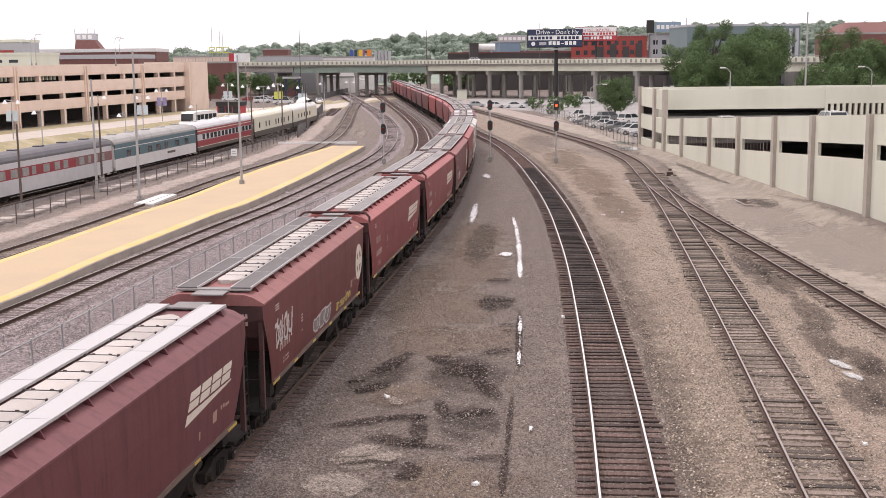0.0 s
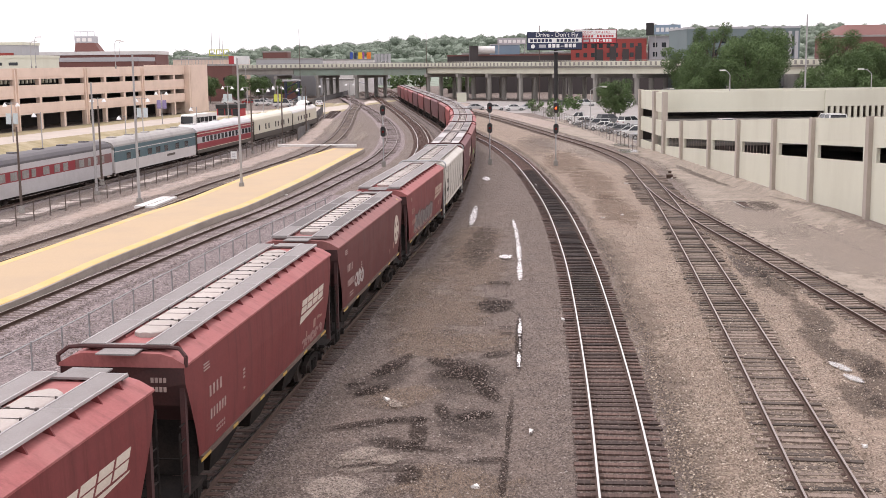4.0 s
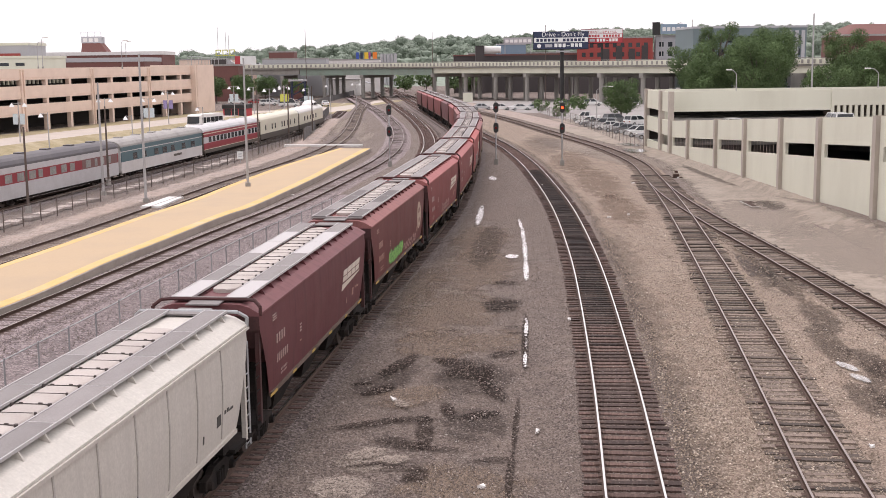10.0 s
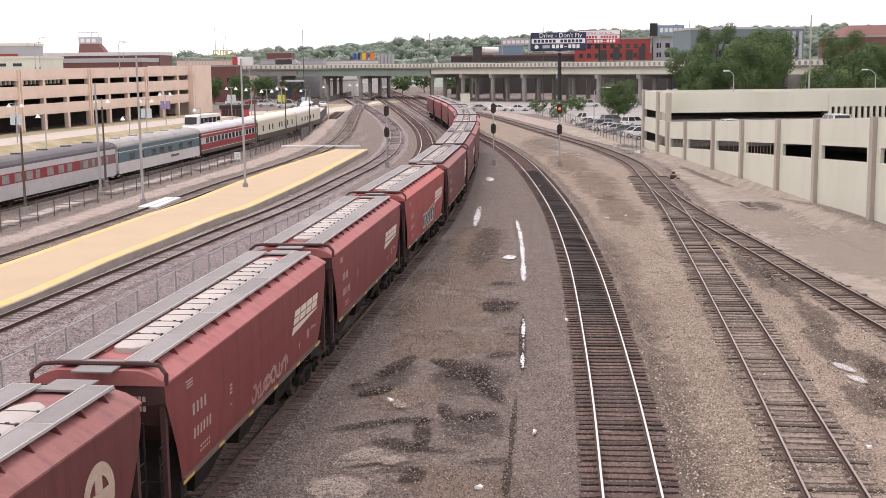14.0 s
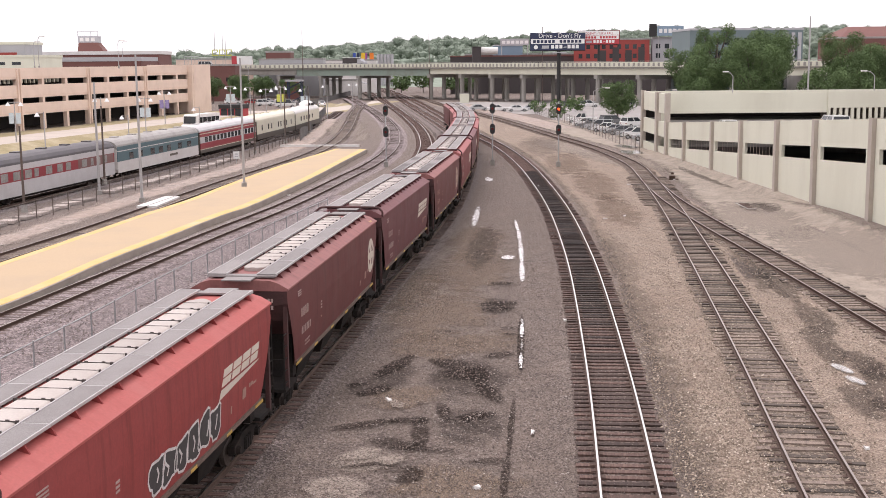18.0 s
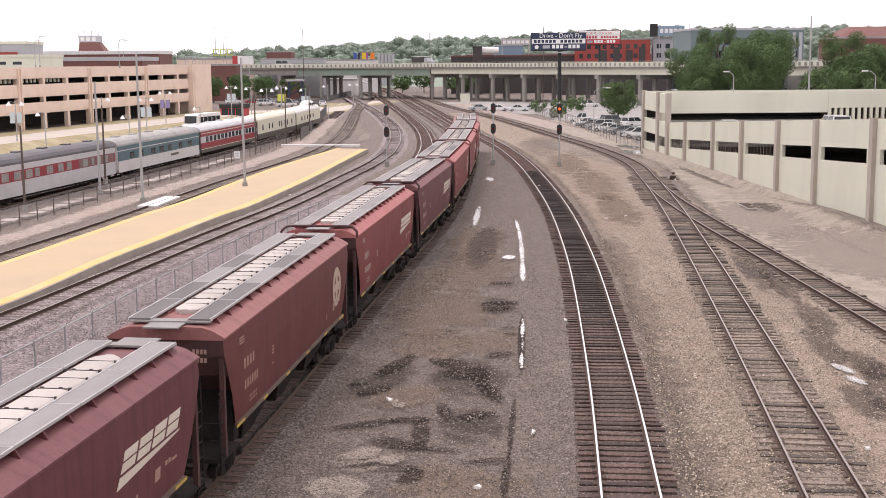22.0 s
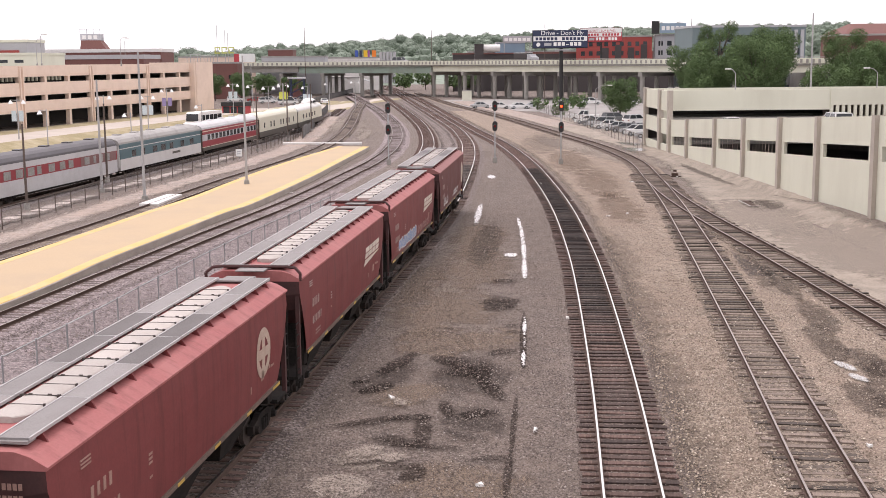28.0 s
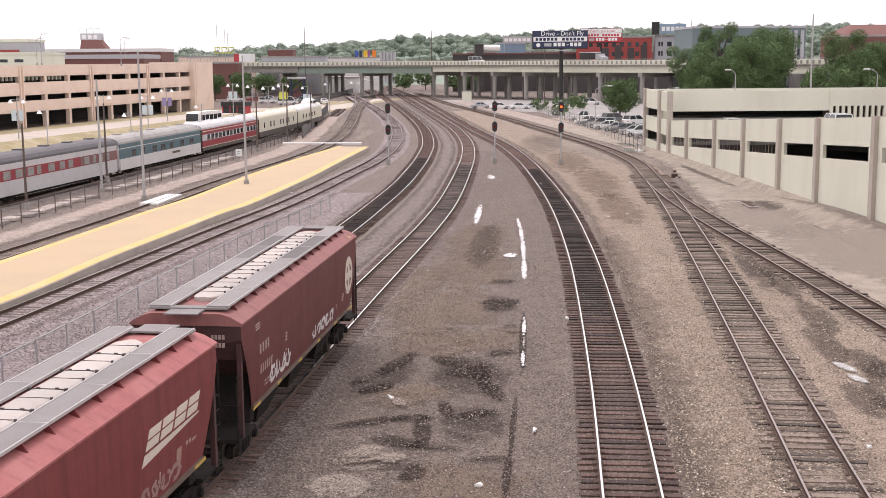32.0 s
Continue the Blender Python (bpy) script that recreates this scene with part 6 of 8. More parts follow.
def tree(x, y, height, width, label, seed, leaf=0.125, per=105.0, base=None, low=0.25):
    rnd = np.random.RandomState(seed)
    z = ground_z(x, y) if base is None else base
    ob = thing("tree", label, "tree", pose(x, y, z))
    bm = bmesh.new()
    centers, sizes = [], []
    rod(bm, (0, 0, -0.3), (rnd.uniform(-0.3, 0.3), 0, height * 0.45), 0.028 * height, 0.016 * height, 8)
    n = 9 + int(width)
    for k in range(n):
        a = 2.4 * k + rnd.uniform(-0.4, 0.4)
        u = (k + 0.5) / n
        zz = height * (low + 0.12 + (0.82 - low) * u)
        rr = width / 2 * (0.25 + 0.75 * math.sin(math.pi * min(1, 0.25 + 0.75 * (1 - u)))) * rnd.uniform(0.45, 0.85)
        c = (rr * math.cos(a), rr * math.sin(a), zz)
        rod(bm, (0, 0, max(height * 0.18, zz * 0.55)), c, 0.009 * height, 0.003 * height, 5)
        centers.append(c)
        q = width * rnd.uniform(0.13, 0.22)
        sizes.append((q, q, q * rnd.uniform(0.7, 0.95)))
    part("trunk", bm, M["bark"], ob, "dark branching trunk")
    crown = new("crown", leaves_mesh("crown", centers, sizes, leaf, per, rnd, M["leaf"]))
    crown.parent = ob
    return ob


for i, (x, y, h, w) in enumerate(((46.5, 214, 11.5, 11), (52.5, 206, 14.0, 12), (58.5, 222, 16.3, 13), (61.5, 230, 15.6, 9), (56, 250, 18.6, 10), (48, 236, 14, 10), (69.0, 216, 8.5, 8), (76.5, 228, 12.0, 10), (83.0, 234, 13.5, 12), (90.0, 240, 12.5, 12), (84, 256, 16.5, 10), (97, 240, 11.5, 10), (61.5, 198, 10, 8), (72, 202, 8.0, 7), (84, 214, 9.5, 9))):
    tree(x, y, h, w, "large leafy green tree behind the parking ramp", 10 + i)
tree(33.2, 228, 7.4, 8.2, "round leafy tree in the car park", 40, low=0.15)
for i, (x, y, h, w) in enumerate(((26, 262, 3.0, 5), (21.5, 268, 2.6, 4.5), (31, 276, 3.2, 5), (39, 262, 2.4, 4), (23.5, 245, 2.0, 4))):
    tree(x, y, h, w, "bushy green shrub beside the car park", 50 + i, 0.25, 12, low=0.05)
for i, (x, y, h, w) in enumerate(((-59, 360, 7.6, 8.5), (-53.5, 370, 7.2, 8.0), (-43, 380, 5.2, 4.2), (-65, 352, 7.4, 7), (-47, 376, 6.4, 6), (-56, 346, 5.6, 5.5))):
    tree(x, y, h, w, "leafy street tree by the station road", 70 + i)
for i, (x, y, h, w) in enumerate(((-14, 455, 6, 9), (-6, 460, 7, 9), (4, 430, 6, 7), (9, 402, 7, 7))):
    tree(x, y, h, w, "green tree beyond the viaduct", 90 + i, 0.5, 4)


def ridge_height(x):
    pts = ((-900, 15), (-420, 12), (-300, 19), (-190, 17), (-130, 24), (-70, 27), (0, 30), (60, 31), (120, 34), (200, 36), (320, 38), (600, 36), (900, 30))
    return float(np.interp(x, [p[0] for p in pts], [p[1] for p in pts]))


def hills():
    bm = bmesh.new()
    xs = [-1800 + 60 * i for i in range(61)]
    rows = []
    for y, k in ((560, 0.0), (640, 0.25), (760, 0.62), (900, 0.85), (1100, 0.9), (1500, 1.4), (2200, 1.3)):
        rows.append([bm.verts.new((x, y + 25 * noise.noise((x * 0.004, y * 0.004, 5)), -0.5 + (ridge_height(x) - 8) * k)) for x in xs])
    for a, b in zip(rows, rows[1:]):
        for i in range(len(xs) - 1):
            bm.faces.new((a[i], a[i + 1], b[i + 1], b[i]))
    one("hill", bm, M["leaf_hazed"], "low wooded hill on the horizon", "hill", "structure", smooth=True)
    rnd = np.random.RandomState(5)
    centers, sizes = [], []
    for i in range(2100):
        far = i >= 1400
        x = rnd.uniform(-640, 780) if far else rnd.uniform(-420, 520)
        y = rnd.uniform(1380, 1540) if far else 590 + 380 * rnd.rand() ** 0.8
        k = float(np.interp(y, (560, 640, 760, 900, 1100, 1500, 2200), (0, 0.25, 0.62, 0.85, 0.9, 1.4, 1.3)))
        z = -0.5 + (ridge_height(x) - 8) * k
        h = rnd.uniform(6, 11) * (1.35 if rnd.rand() < 0.06 else 1)
        for _ in range(3):
            q = h * rnd.uniform(0.2, 0.36)
            centers.append((x + rnd.uniform(-0.5, 0.5) * h, y + rnd.uniform(-0.5, 0.5) * h, z + h * rnd.uniform(0.25, 0.75)))
            sizes.append((q * 1.3, q * 1.3, q * rnd.uniform(0.8, 1.1)))
    ball = bmesh.new()
    bmesh.ops.create_icosphere(ball, subdivisions=1, radius=1.0)
    bv, bf = np.array([v.co[:] for v in ball.verts]), np.array([[v.index for v in f.verts] for f in ball.faces])
    ball.free()
    cv, cf = [], []
    for i, (c, q) in enumerate(zip(centers, sizes)):
        cv.append(np.array(c) + bv * np.array(q) * rnd.uniform(0.72, 1.02, size=(len(bv), 1)))
        cf.append(bf + len(bv) * i)
    me = bpy.data.meshes.new("distant_canopy")
    me.from_pydata(np.concatenate(cv).tolist(), [], np.concatenate(cf).tolist())
    me.materials.append(M["leaf_hazed"])
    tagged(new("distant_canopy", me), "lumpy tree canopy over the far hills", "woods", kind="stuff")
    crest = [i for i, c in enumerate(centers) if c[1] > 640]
    tagged(new("distant_woods", leaves_mesh("distant_woods", [centers[i] for i in crest], [sizes[i] for i in crest], 0.5, 4.0, rnd, M["leaf_hazed"])), "hazy green woods covering the far hills", "woods", kind="stuff")


hills()


# ---- station road and verges ----
def beside_garage(d, y):
    """d metres out from the tan garage's face."""
    return (-84.0 + 0.2024 * (y - 86) + d, y)


YS = [90 + 6 * i for i in range(46)]
def lifted(x, y):
    return ground_z(x, y) + 0.06


strip("verge", [beside_garage(0.2, y) for y in YS], [beside_garage(6.0, y) for y in YS], lifted, M["grass"], "thin dry grass along the garage", "grass")
strip("station_road", [beside_garage(6.0, y) for y in YS], [beside_garage(14.6, y) for y in YS], lifted, M["pavement"], "pale concrete station road", "road")
strip("grass_strip", [beside_garage(14.6, y) for y in YS], [beside_garage(18.2, y) for y in YS], lifted, M["grass"], "dry grass strip beside the road", "grass")
strip("station_pavement", [beside_garage(18.2, y) for y in YS[8:]], [(float(np.interp(y, TRACK["station"].c[:, 1], TRACK["station"].c[:, 0])) - 4.5, y) for y in YS[8:]], lambda x, y: ground_z(x, y) + 0.05, M["pavement"], "worn pale pavement beside the station track", "pavement")
strip("car_park", [(24.6, 150), (24.4, 172), (23.8, 200), (22.4, 235), (20.7, 262), (10, 272), (6, 292), (0, 345)], [(60, 148), (64, 172), (66, 200), (68, 235), (70, 262), (75, 272), (80, 292), (82, 345)], -0.235, M["asphalt"], "grey asphalt car park running under the viaduct", "pavement")
strip("concrete_pad", along(TRACK["yard"], 2.0, 205, 330), along(TRACK["yard"], 9.0, 205, 330), -0.22, "pale", "pale bare gravel pad beside the track", "pavement")


# ---- buildings, signs and the far town ----
def window_rows(ob, x0, x1, nx, zs, y, w, h, face=-1):
    for z in zs:
        for k in range(nx):
            x = x0 + (x1 - x0) * (k + 0.5) / nx
            bm = bmesh.new()
            box(bm, x - w / 2, x + w / 2, min(y, y + face * 0.06), max(y, y + face * 0.06), z, z + h)
            part("window", bm, M["glass"], ob)


def building(name, label, m, w, d, h, wall, roof="roof_grey", parapet=0.5):
    ob = thing(name, label, "building", m)
    bm = bmesh.new()
    box(bm, 0, w, 0, d, -0.5, h)
    part("wall", bm, M[wall], ob)
    bm = bmesh.new()
    box(bm, -0.15, w + 0.15, -0.15, d + 0.15, h - parapet * 0.3, h + parapet * 0.7)
    part("roof", bm, M[roof], ob)
    return ob


for key, col in (("red_wall", (0.34, 0.06, 0.05)), ("orange_wall", (0.5, 0.1, 0.05)), ("blue_wall", (0.24, 0.33, 0.42)), ("teal_wall", (0.15, 0.195, 0.205)), ("panel_grey", (0.42, 0.42, 0.44)), ("dark_wall", (0.06, 0.05, 0.05)), ("navy", (0.03, 0.04, 0.085)), ("sign_red", (0.45, 0.05, 0.06)), ("sign_white", (0.8, 0.8, 0.79)), ("sign_yellow", (0.8, 0.5, 0.04)), ("sign_orange", (0.8, 0.22, 0.03)), ("sign_blue", (0.05, 0.1, 0.4)), ("sign_violet", (0.35, 0.1, 0.3)), ("lime", (0.5, 0.52, 0.1))):
    M[key] = surface(key, col, 0.7, 0, 0.08, 1, tuple(c * 0.75 for c in col), 0.3, 0.2)

# red flats behind the viaduct
b = building("red_building", "red and charcoal apartment building behind the viaduct", pose(47, 430, 0, 0, 0, -8), 26, 16, 18.2, "red_wall")
for k in range(4):
    bm = bmesh.new()
    box(bm, 9 + 4.4 * k, 11.2 + 4.4 * k, -0.3, 0.1, 2, 14.5 + (k % 2))
    part("dark_bay", bm, M["dark_wall"], b)
window_rows(b, 1, 25, 9, (8.6, 11.8, 15.0), 0, 1.3, 1.5)
b = building("panel_building", "pale grey panelled apartment block", pose(74, 428, 0, 0, 0, -8), 13, 16, 18.6, "panel_grey")
window_rows(b, 0.5, 12.5, 4, (8.6, 11.8, 15.0), 0, 1.5, 1.6)
b = building("warehouse", "long dark brick warehouse behind the viaduct", pose(4, 436, 0), 46, 14, 12.8, "dark_wall", "brick")
# added dark wall: covers the foot of the red building below the deck
b = building("backdrop_wall", "dark wall added behind the viaduct columns", pose(38, 410, 0, 0, 0, -12), 74, 3, 8.6, "dark_wall", "concrete_grey", 0.2)
b = building("warehouse", "low red-brown warehouse beyond the viaduct", pose(10, 470, 0), 80, 14, 13.6, "brick")
b = building("blue_shed", "pale blue gabled metal building", pose(20.5, 458, 0), 10.5, 12, 16.8, "blue_wall", "panel_grey")
b = building("tank_house", "white cylindrical tank on a dark roof", pose(11.5, 425, 0), 3.0, 6, 16.0, "dark_wall", "dark_wall", 0.2)
bm = bmesh.new()
rod(bm, (2.8, 2, 14.7), (8.8, 2, 14.7), 1.25, n=16)
part("tank", bm, M["white"], b, "white horizontal tank")

# blue-green flats behind the trees
b = building("apartment_block", "blue-green apartment block rising behind the trees", pose(61, 300, 0, 0, 0, 3), 28, 18, 18.2, "teal_wall", "panel_grey")
window_rows(b, 1, 27, 11, (5, 8.2, 11.4, 14.6), 0, 1.4, 1.6)
for k in range(4):
    bm = bmesh.new()
    box(bm, 21.9 + 1.6 * k, 22.7 + 1.6 * k, -0.35, 0.1, 4, 17.4)
    part("white_panel", bm, M["panel_grey"], b)
b = building("brick_hall", "red-brown brick hall on the rise behind the trees", pose(107.6, 330, 0), 44, 20, 16.4, "brick")
bm = bmesh.new()
loft(bm, [[(0, 0, 16.7), (44, 0, 16.7), (44, 20, 16.7), (0, 20, 16.7)], [(5, 8, 19.6), (40, 8, 19.6), (40, 12, 19.6), (5, 12, 19.6)]])
part("hip_roof", bm, M["brick"], b)
b = building("white_shop", "low white commercial building behind the trees", pose(86, 290, 0, 0, 0, 4), 36, 12, 8.2, "white")
window_rows(b, 1, 35, 12, (5.5,), 0, 1.6, 1.4)

# brick station wing behind the tan garage, with its tapering tower
b = building("brick_wing", "long red-brown brick building behind the garage", pose(-120, 262, 0, 0, 0, 3), 56, 20, 12.0, "brick", "panel_grey", 0.9)
b = building("brick_wing", "higher red-brown brick building with a white cornice", pose(-118, 288, 0, 0, 0, 3), 52, 18, 13.6, "brick", "white", 0.8)
b = thing("brick_tower", "tapering brick tower carrying a white frame sign", "building", pose(-85.5, 300, 0, 0, 0, 4))
bm = bmesh.new()
loft(bm, [[(-3.0, 0, 0), (5.6, 0, 0), (5.6, 8, 0), (-3.0, 8, 0)], [(-2.7, 0.5, 12.6), (4.9, 0.5, 12.6), (4.9, 7, 12.6), (-2.7, 7, 12.6)], [(-2.3, 1.5, 16.4), (2.2, 1.5, 16.4), (2.2, 6, 16.4), (-2.3, 6, 16.4)]])
part("shaft", bm, M["brick"], b)
bm = bmesh.new()
box(bm, -2.5, 2.3, 1.6, 5.8, 16.4, 18.0)
part("sign_panel", bm, M["panel_grey"], b, "pale sign panel with faint marks")
for k in range(3):
    bm = bmesh.new()
    box(bm, -2.0 + 1.35 * k, -1.1 + 1.35 * k, 1.52, 1.6, 16.7, 17.6)
    part("sign_bar", bm, M["white"], b)
bm = bmesh.new()
for x in (-2.5, -0.9, 0.7, 2.3):
    rod(bm, (x, 1.6, 18.0), (x, 1.6, 19.1), 0.07, n=5)
rod(bm, (-2.5, 1.6, 19.1), (2.3, 1.6, 19.1), 0.07, n=5)
part("roof_frame", bm, M["panel_grey"], b)
b = building("tan_annex", "flat-roofed tan annex on the garage deck", pose(-96, 208, 0), 27.5, 16, 12.5, "concrete", "concrete", 0.4)
window_rows(b, 2, 26, 9, (11.1,), 0, 1.5, 0.5)
b = building("stair_house", "grey and red roof-top block of the garage", pose(-95, 228, 0), 18.5, 10, 15.0, "panel_grey", "concrete", 0.5)
bm = bmesh.new()
box(bm, 5, 17, -0.2, 0.1, 12.4, 13.4)
part("red_panel", bm, M["red_wall"], b)

# small town to the side of the tracks
for label, x, y, w, h, wall, a in (
    ("red brick building by the station road", -69.5, 372, 7.8, 10.5, "brick", 0), ("low brick building beside the tracks", -50.5, 386, 6, 5.4, "brick", 4), ("grey building beyond the viaduct", -62, 424, 22, 12.3, "panel_grey", 0),
    ("low tan store beyond the viaduct", -94, 440, 26, 12.6, "tan_concrete", 0), ("pale flat-roofed store beyond the viaduct", -58, 470, 34, 11.9, "white", 0), ("red brick block beyond the viaduct", -63, 448, 9, 15.0, "brick", 0), ("long pale shed under the viaduct", -45, 430, 16, 5.0, "white", 0)):
    b = building("town_building", label, pose(x, y, 0, 0, 0, a), w, 10, h, wall)
    if wall in ("brick", "tan_concrete"):
        window_rows(b, 0.5, w - 0.5, max(2, int(w / 3)), (h - 2.2,) if h < 9 else (h - 4.8,), 0, 1.1, 1.2)
b = building("trolley_booth", "red booth with a black roof beside the road", pose(-42.4, 236, -0.3, 0, 0, -10), 4.7, 3.2, 3.0, "sign_red", "black", 0.8)
window_rows(b, 0.2, 4.5, 3, (1.3,), 0, 1.25, 1.4)


# ---- billboards and far signs ----
def lettering(parent, text, size, m, mat):
    """Raised words on a sign, as a mesh."""
    cu = bpy.data.curves.new("words", "FONT")
    cu.body, cu.size, cu.align_x, cu.extrude = text, size, "LEFT", 0.01
    tmp = new("words", cu)
    bpy.context.view_layer.update()
    me = bpy.data.meshes.new_from_object(tmp.evaluated_get(bpy.context.evaluated_depsgraph_get()))
    bpy.data.objects.remove(tmp)
    me.materials.clear()
    me.materials.append(mat)
    ob = new("lettering_face", me)
    ob.parent = parent
    ob.matrix_basis = m @ pose(0, 0, 0, 90, 0, 0)
    ob["kind"] = "stuff"
    return ob


def billboard(label, x, y, w, z0, z1, yaw, ground_mat, words, pole):
    ob = thing("billboard", label, "billboard", pose(x, y, 0, 0, 0, yaw))
    h = z1 - z0
    bm = bmesh.new()
    box(bm, -w / 2, w / 2, 0, 0.4, z0, z1)
    part("panel", bm, M[ground_mat], ob)
    bm = bmesh.new()
    box(bm, -w / 2 - 0.1, w / 2 + 0.1, 0.4, 0.7, z0 - 0.2, z1 + 0.1)
    part("frame", bm, M["black"], ob)
    bm = bmesh.new()
    box(bm, -w / 2 + 0.15, w / 2 - 0.15, -0.03, 0.02, z0 + 0.38 * h, z0 + 0.66 * h)
    part("white_band", bm, M["sign_white"], ob)
    for k in range(13):
        if k == 6:
            continue
        bm = bmesh.new()
        q = -w * 0.45 + w * 0.9 * k / 13
        box(bm, q, q + w * 0.05, -0.05, -0.02, z0 + 0.43 * h, z0 + 0.6 * h)
        part("name_bar", bm, M[ground_mat], ob)
    for k in range(7):
        bm = bmesh.new()
        q = -w * 0.12 + w * 0.075 * k
        box(bm, q, q + w * 0.055, -0.04, 0.01, z0 + (0.1 if k != 3 else 0.16) * h, z0 + (0.31 if k != 3 else 0.2) * h)
        part("number_bar", bm, M["sign_white"], ob)
    bm = bmesh.new()
    rod(bm, (-w * 0.4, 0.01, z0 + 0.18 * h), (-w * 0.4, -0.04, z0 + 0.18 * h), 0.12 * h, n=20)
    part("badge", bm, M["sign_white"], ob)
    bm = bmesh.new()
    box(bm, -w * 0.29, -w * 0.16, -0.04, 0.01, z0 + 0.1 * h, z0 + 0.28 * h)
    part("badge", bm, M["panel_grey"], ob)
    lettering(ob, words[0], words[1], pose(words[2], -0.02, z0 + 0.73 * h), M["sign_white"] if ground_mat == "navy" else M["sign_red"])
    if pole:
        bm = bmesh.new()
        rod(bm, (pole, 1.2, -0.5), (pole, 1.2, z0 + 1.0), 0.52, 0.5, 14)
        part("column", bm, M["black"], ob, "thick dark column")
        bm = bmesh.new()
        box(bm, pole - w * 0.4, pole + w * 0.4, 0.7, 1.5, z0 + 0.4, z0 + 0.9)
        part("beam", bm, M["black"], ob)
        bm = bmesh.new()
        box(bm, -1.3, 2.2, -1.0, 0.0, z0 - 0.75, z0 - 0.45)
        part("lamp_tray", bm, M["panel_grey"], ob)
    return ob


billboard("navy billboard with white words on a dark column", 30.6, 318, 14.1, 13.75, 18.1, 0, "navy", ("Drive - Don't Fly", 1.6, -5.0), 0.4)
bb = billboard("white and red billboard turned half away", 41.6, 322, 10.8, 15.2, 18.7, -12, "sign_red", ("ACCIDENT - SLIP & FALL", 0.78, -4.6), 0)
bm = bmesh.new()
box(bm, -5.35, 5.35, -0.01, 0.02, 17.6, 18.65)
part("top_band", bm, M["sign_white"], bb)
bm = bmesh.new()
rod(bm, (0, 1.2, 0), (0, 1.2, 15.5), 0.3, n=12)
part("column", bm, M["black"], bb)
bb = thing("roof_sign", "blue roof sign on a dark post", "sign", pose(75, 424, 0))
for x in (0.5, 8.5):
    bm = bmesh.new()
    rod(bm, (x, 0.6, -0.3), (x, 0.6, 20), 0.15, n=6)
    part("post", bm, M["pole"], bb)
for x0, x1, z0, z1, mat, nm in ((0, 9.0, 19.3, 22.6, "sign_blue", "panel"), (-2.8, 3.0, 19.0, 23.3, "black", "frame")):
    bm = bmesh.new()
    box(bm, x0 if nm == "panel" else -2.8, x1 if nm == "panel" else -0.2, 0, 0.4, z0, z1)
    part(nm, bm, M["blue_wall" if nm == "panel" else "black"], bb)
for k in range(5):
    bm = bmesh.new()
    box(bm, 0.6 + 1.6 * k, 1.7 + 1.6 * k, -0.05, 0.02, 20.2, 21.6)
    part("sign_bar", bm, M["sign_white"], bb)
bb = thing("roof_sign", "faint white sign panel on the blue building", "sign", pose(22.5, 452, 0))
for x in (0.5, 10):
    bm = bmesh.new()
    rod(bm, (x, 0.6, -0.3), (x, 0.6, 18), 0.15, n=6)
    part("post", bm, M["pole"], bb)
bm = bmesh.new()
box(bm, 0, 10.5, 0, 0.3, 16.9, 19.2)
part("panel", bm, M["panel_grey"], bb)
for k in range(6):
    bm = bmesh.new()
    box(bm, 0.6 + 1.65 * k, 1.8 + 1.65 * k, -0.05, 0.02, 17.4, 18.5)
    part("sign_bar", bm, M["sign_white"], bb)
bb = thing("colour_sign", "row of bright coloured sign panels on a far roof", "sign", pose(-39.2, 560, 0))
for k, (mat, w) in enumerate((("sign_blue", 1.1), ("navy", 0.9), ("sign_yellow", 1.5), ("sign_violet", 0.6), ("sign_orange", 1.6))):
    bm = bmesh.new()
    box(bm, 1.9 * k, 1.9 * k + w + 0.25, 0, 0.5, 11.2, 15.4)
    part("sign_panel", bm, M[mat], bb)
bb = thing("silos", "row of pale round storage tanks on the skyline", "tank", pose(-29.2, 575, 0))
for k in range(5):
    bm = bmesh.new()
    rod(bm, (1.6 * k + 0.8, 0, 0), (1.6 * k + 0.8, 0, 14.8), 0.74, n=14)
    part("tank", bm, M["panel_grey"], bb)
bb = thing("mast_sign", "lime green sign frame between two thin masts", "sign", pose(-72.5, 392, 0))
for k in range(3):
    bm = bmesh.new()
    a, c = 0.4 + 2.2 * k, 2.2 + 2.2 * k
    for d in ((a, c, 0, 0.2, 13.5, 13.85), (a, c, 0, 0.2, 15.2, 15.5), (a, a + 0.3, 0, 0.2, 13.85, 15.2), (c - 0.3, c, 0, 0.2, 14.6, 15.2)):
        box(bm, *d)
    part("sign_frame", bm, M["lime"], bb)
for x, h in ((1.2, 22.5), (3.7, 21), (4.6, 20)):
    bm = bmesh.new()
    rod(bm, (x, 0.3, 0), (x, 0.3, h), 0.14, 0.07, 6)
    part("mast", bm, M["pole"], bb)
bb = thing("road_sign", "white board with a red end panel", "sign", pose(-64, 380, 0))
for x0, x1, mat in ((0, 1.6, "sign_red"), (1.6, 6.4, "sign_white")):
    bm = bmesh.new()
    box(bm, x0, x1, 0, 0.3, 10.7, 13.3)
    part("panel", bm, M[mat], bb)
for x in (1, 5):
    bm = bmesh.new()
    rod(bm, (x, 0.4, 0), (x, 0.4, 10), 0.15, n=6)
    part("post", bm, M["pole"], bb)
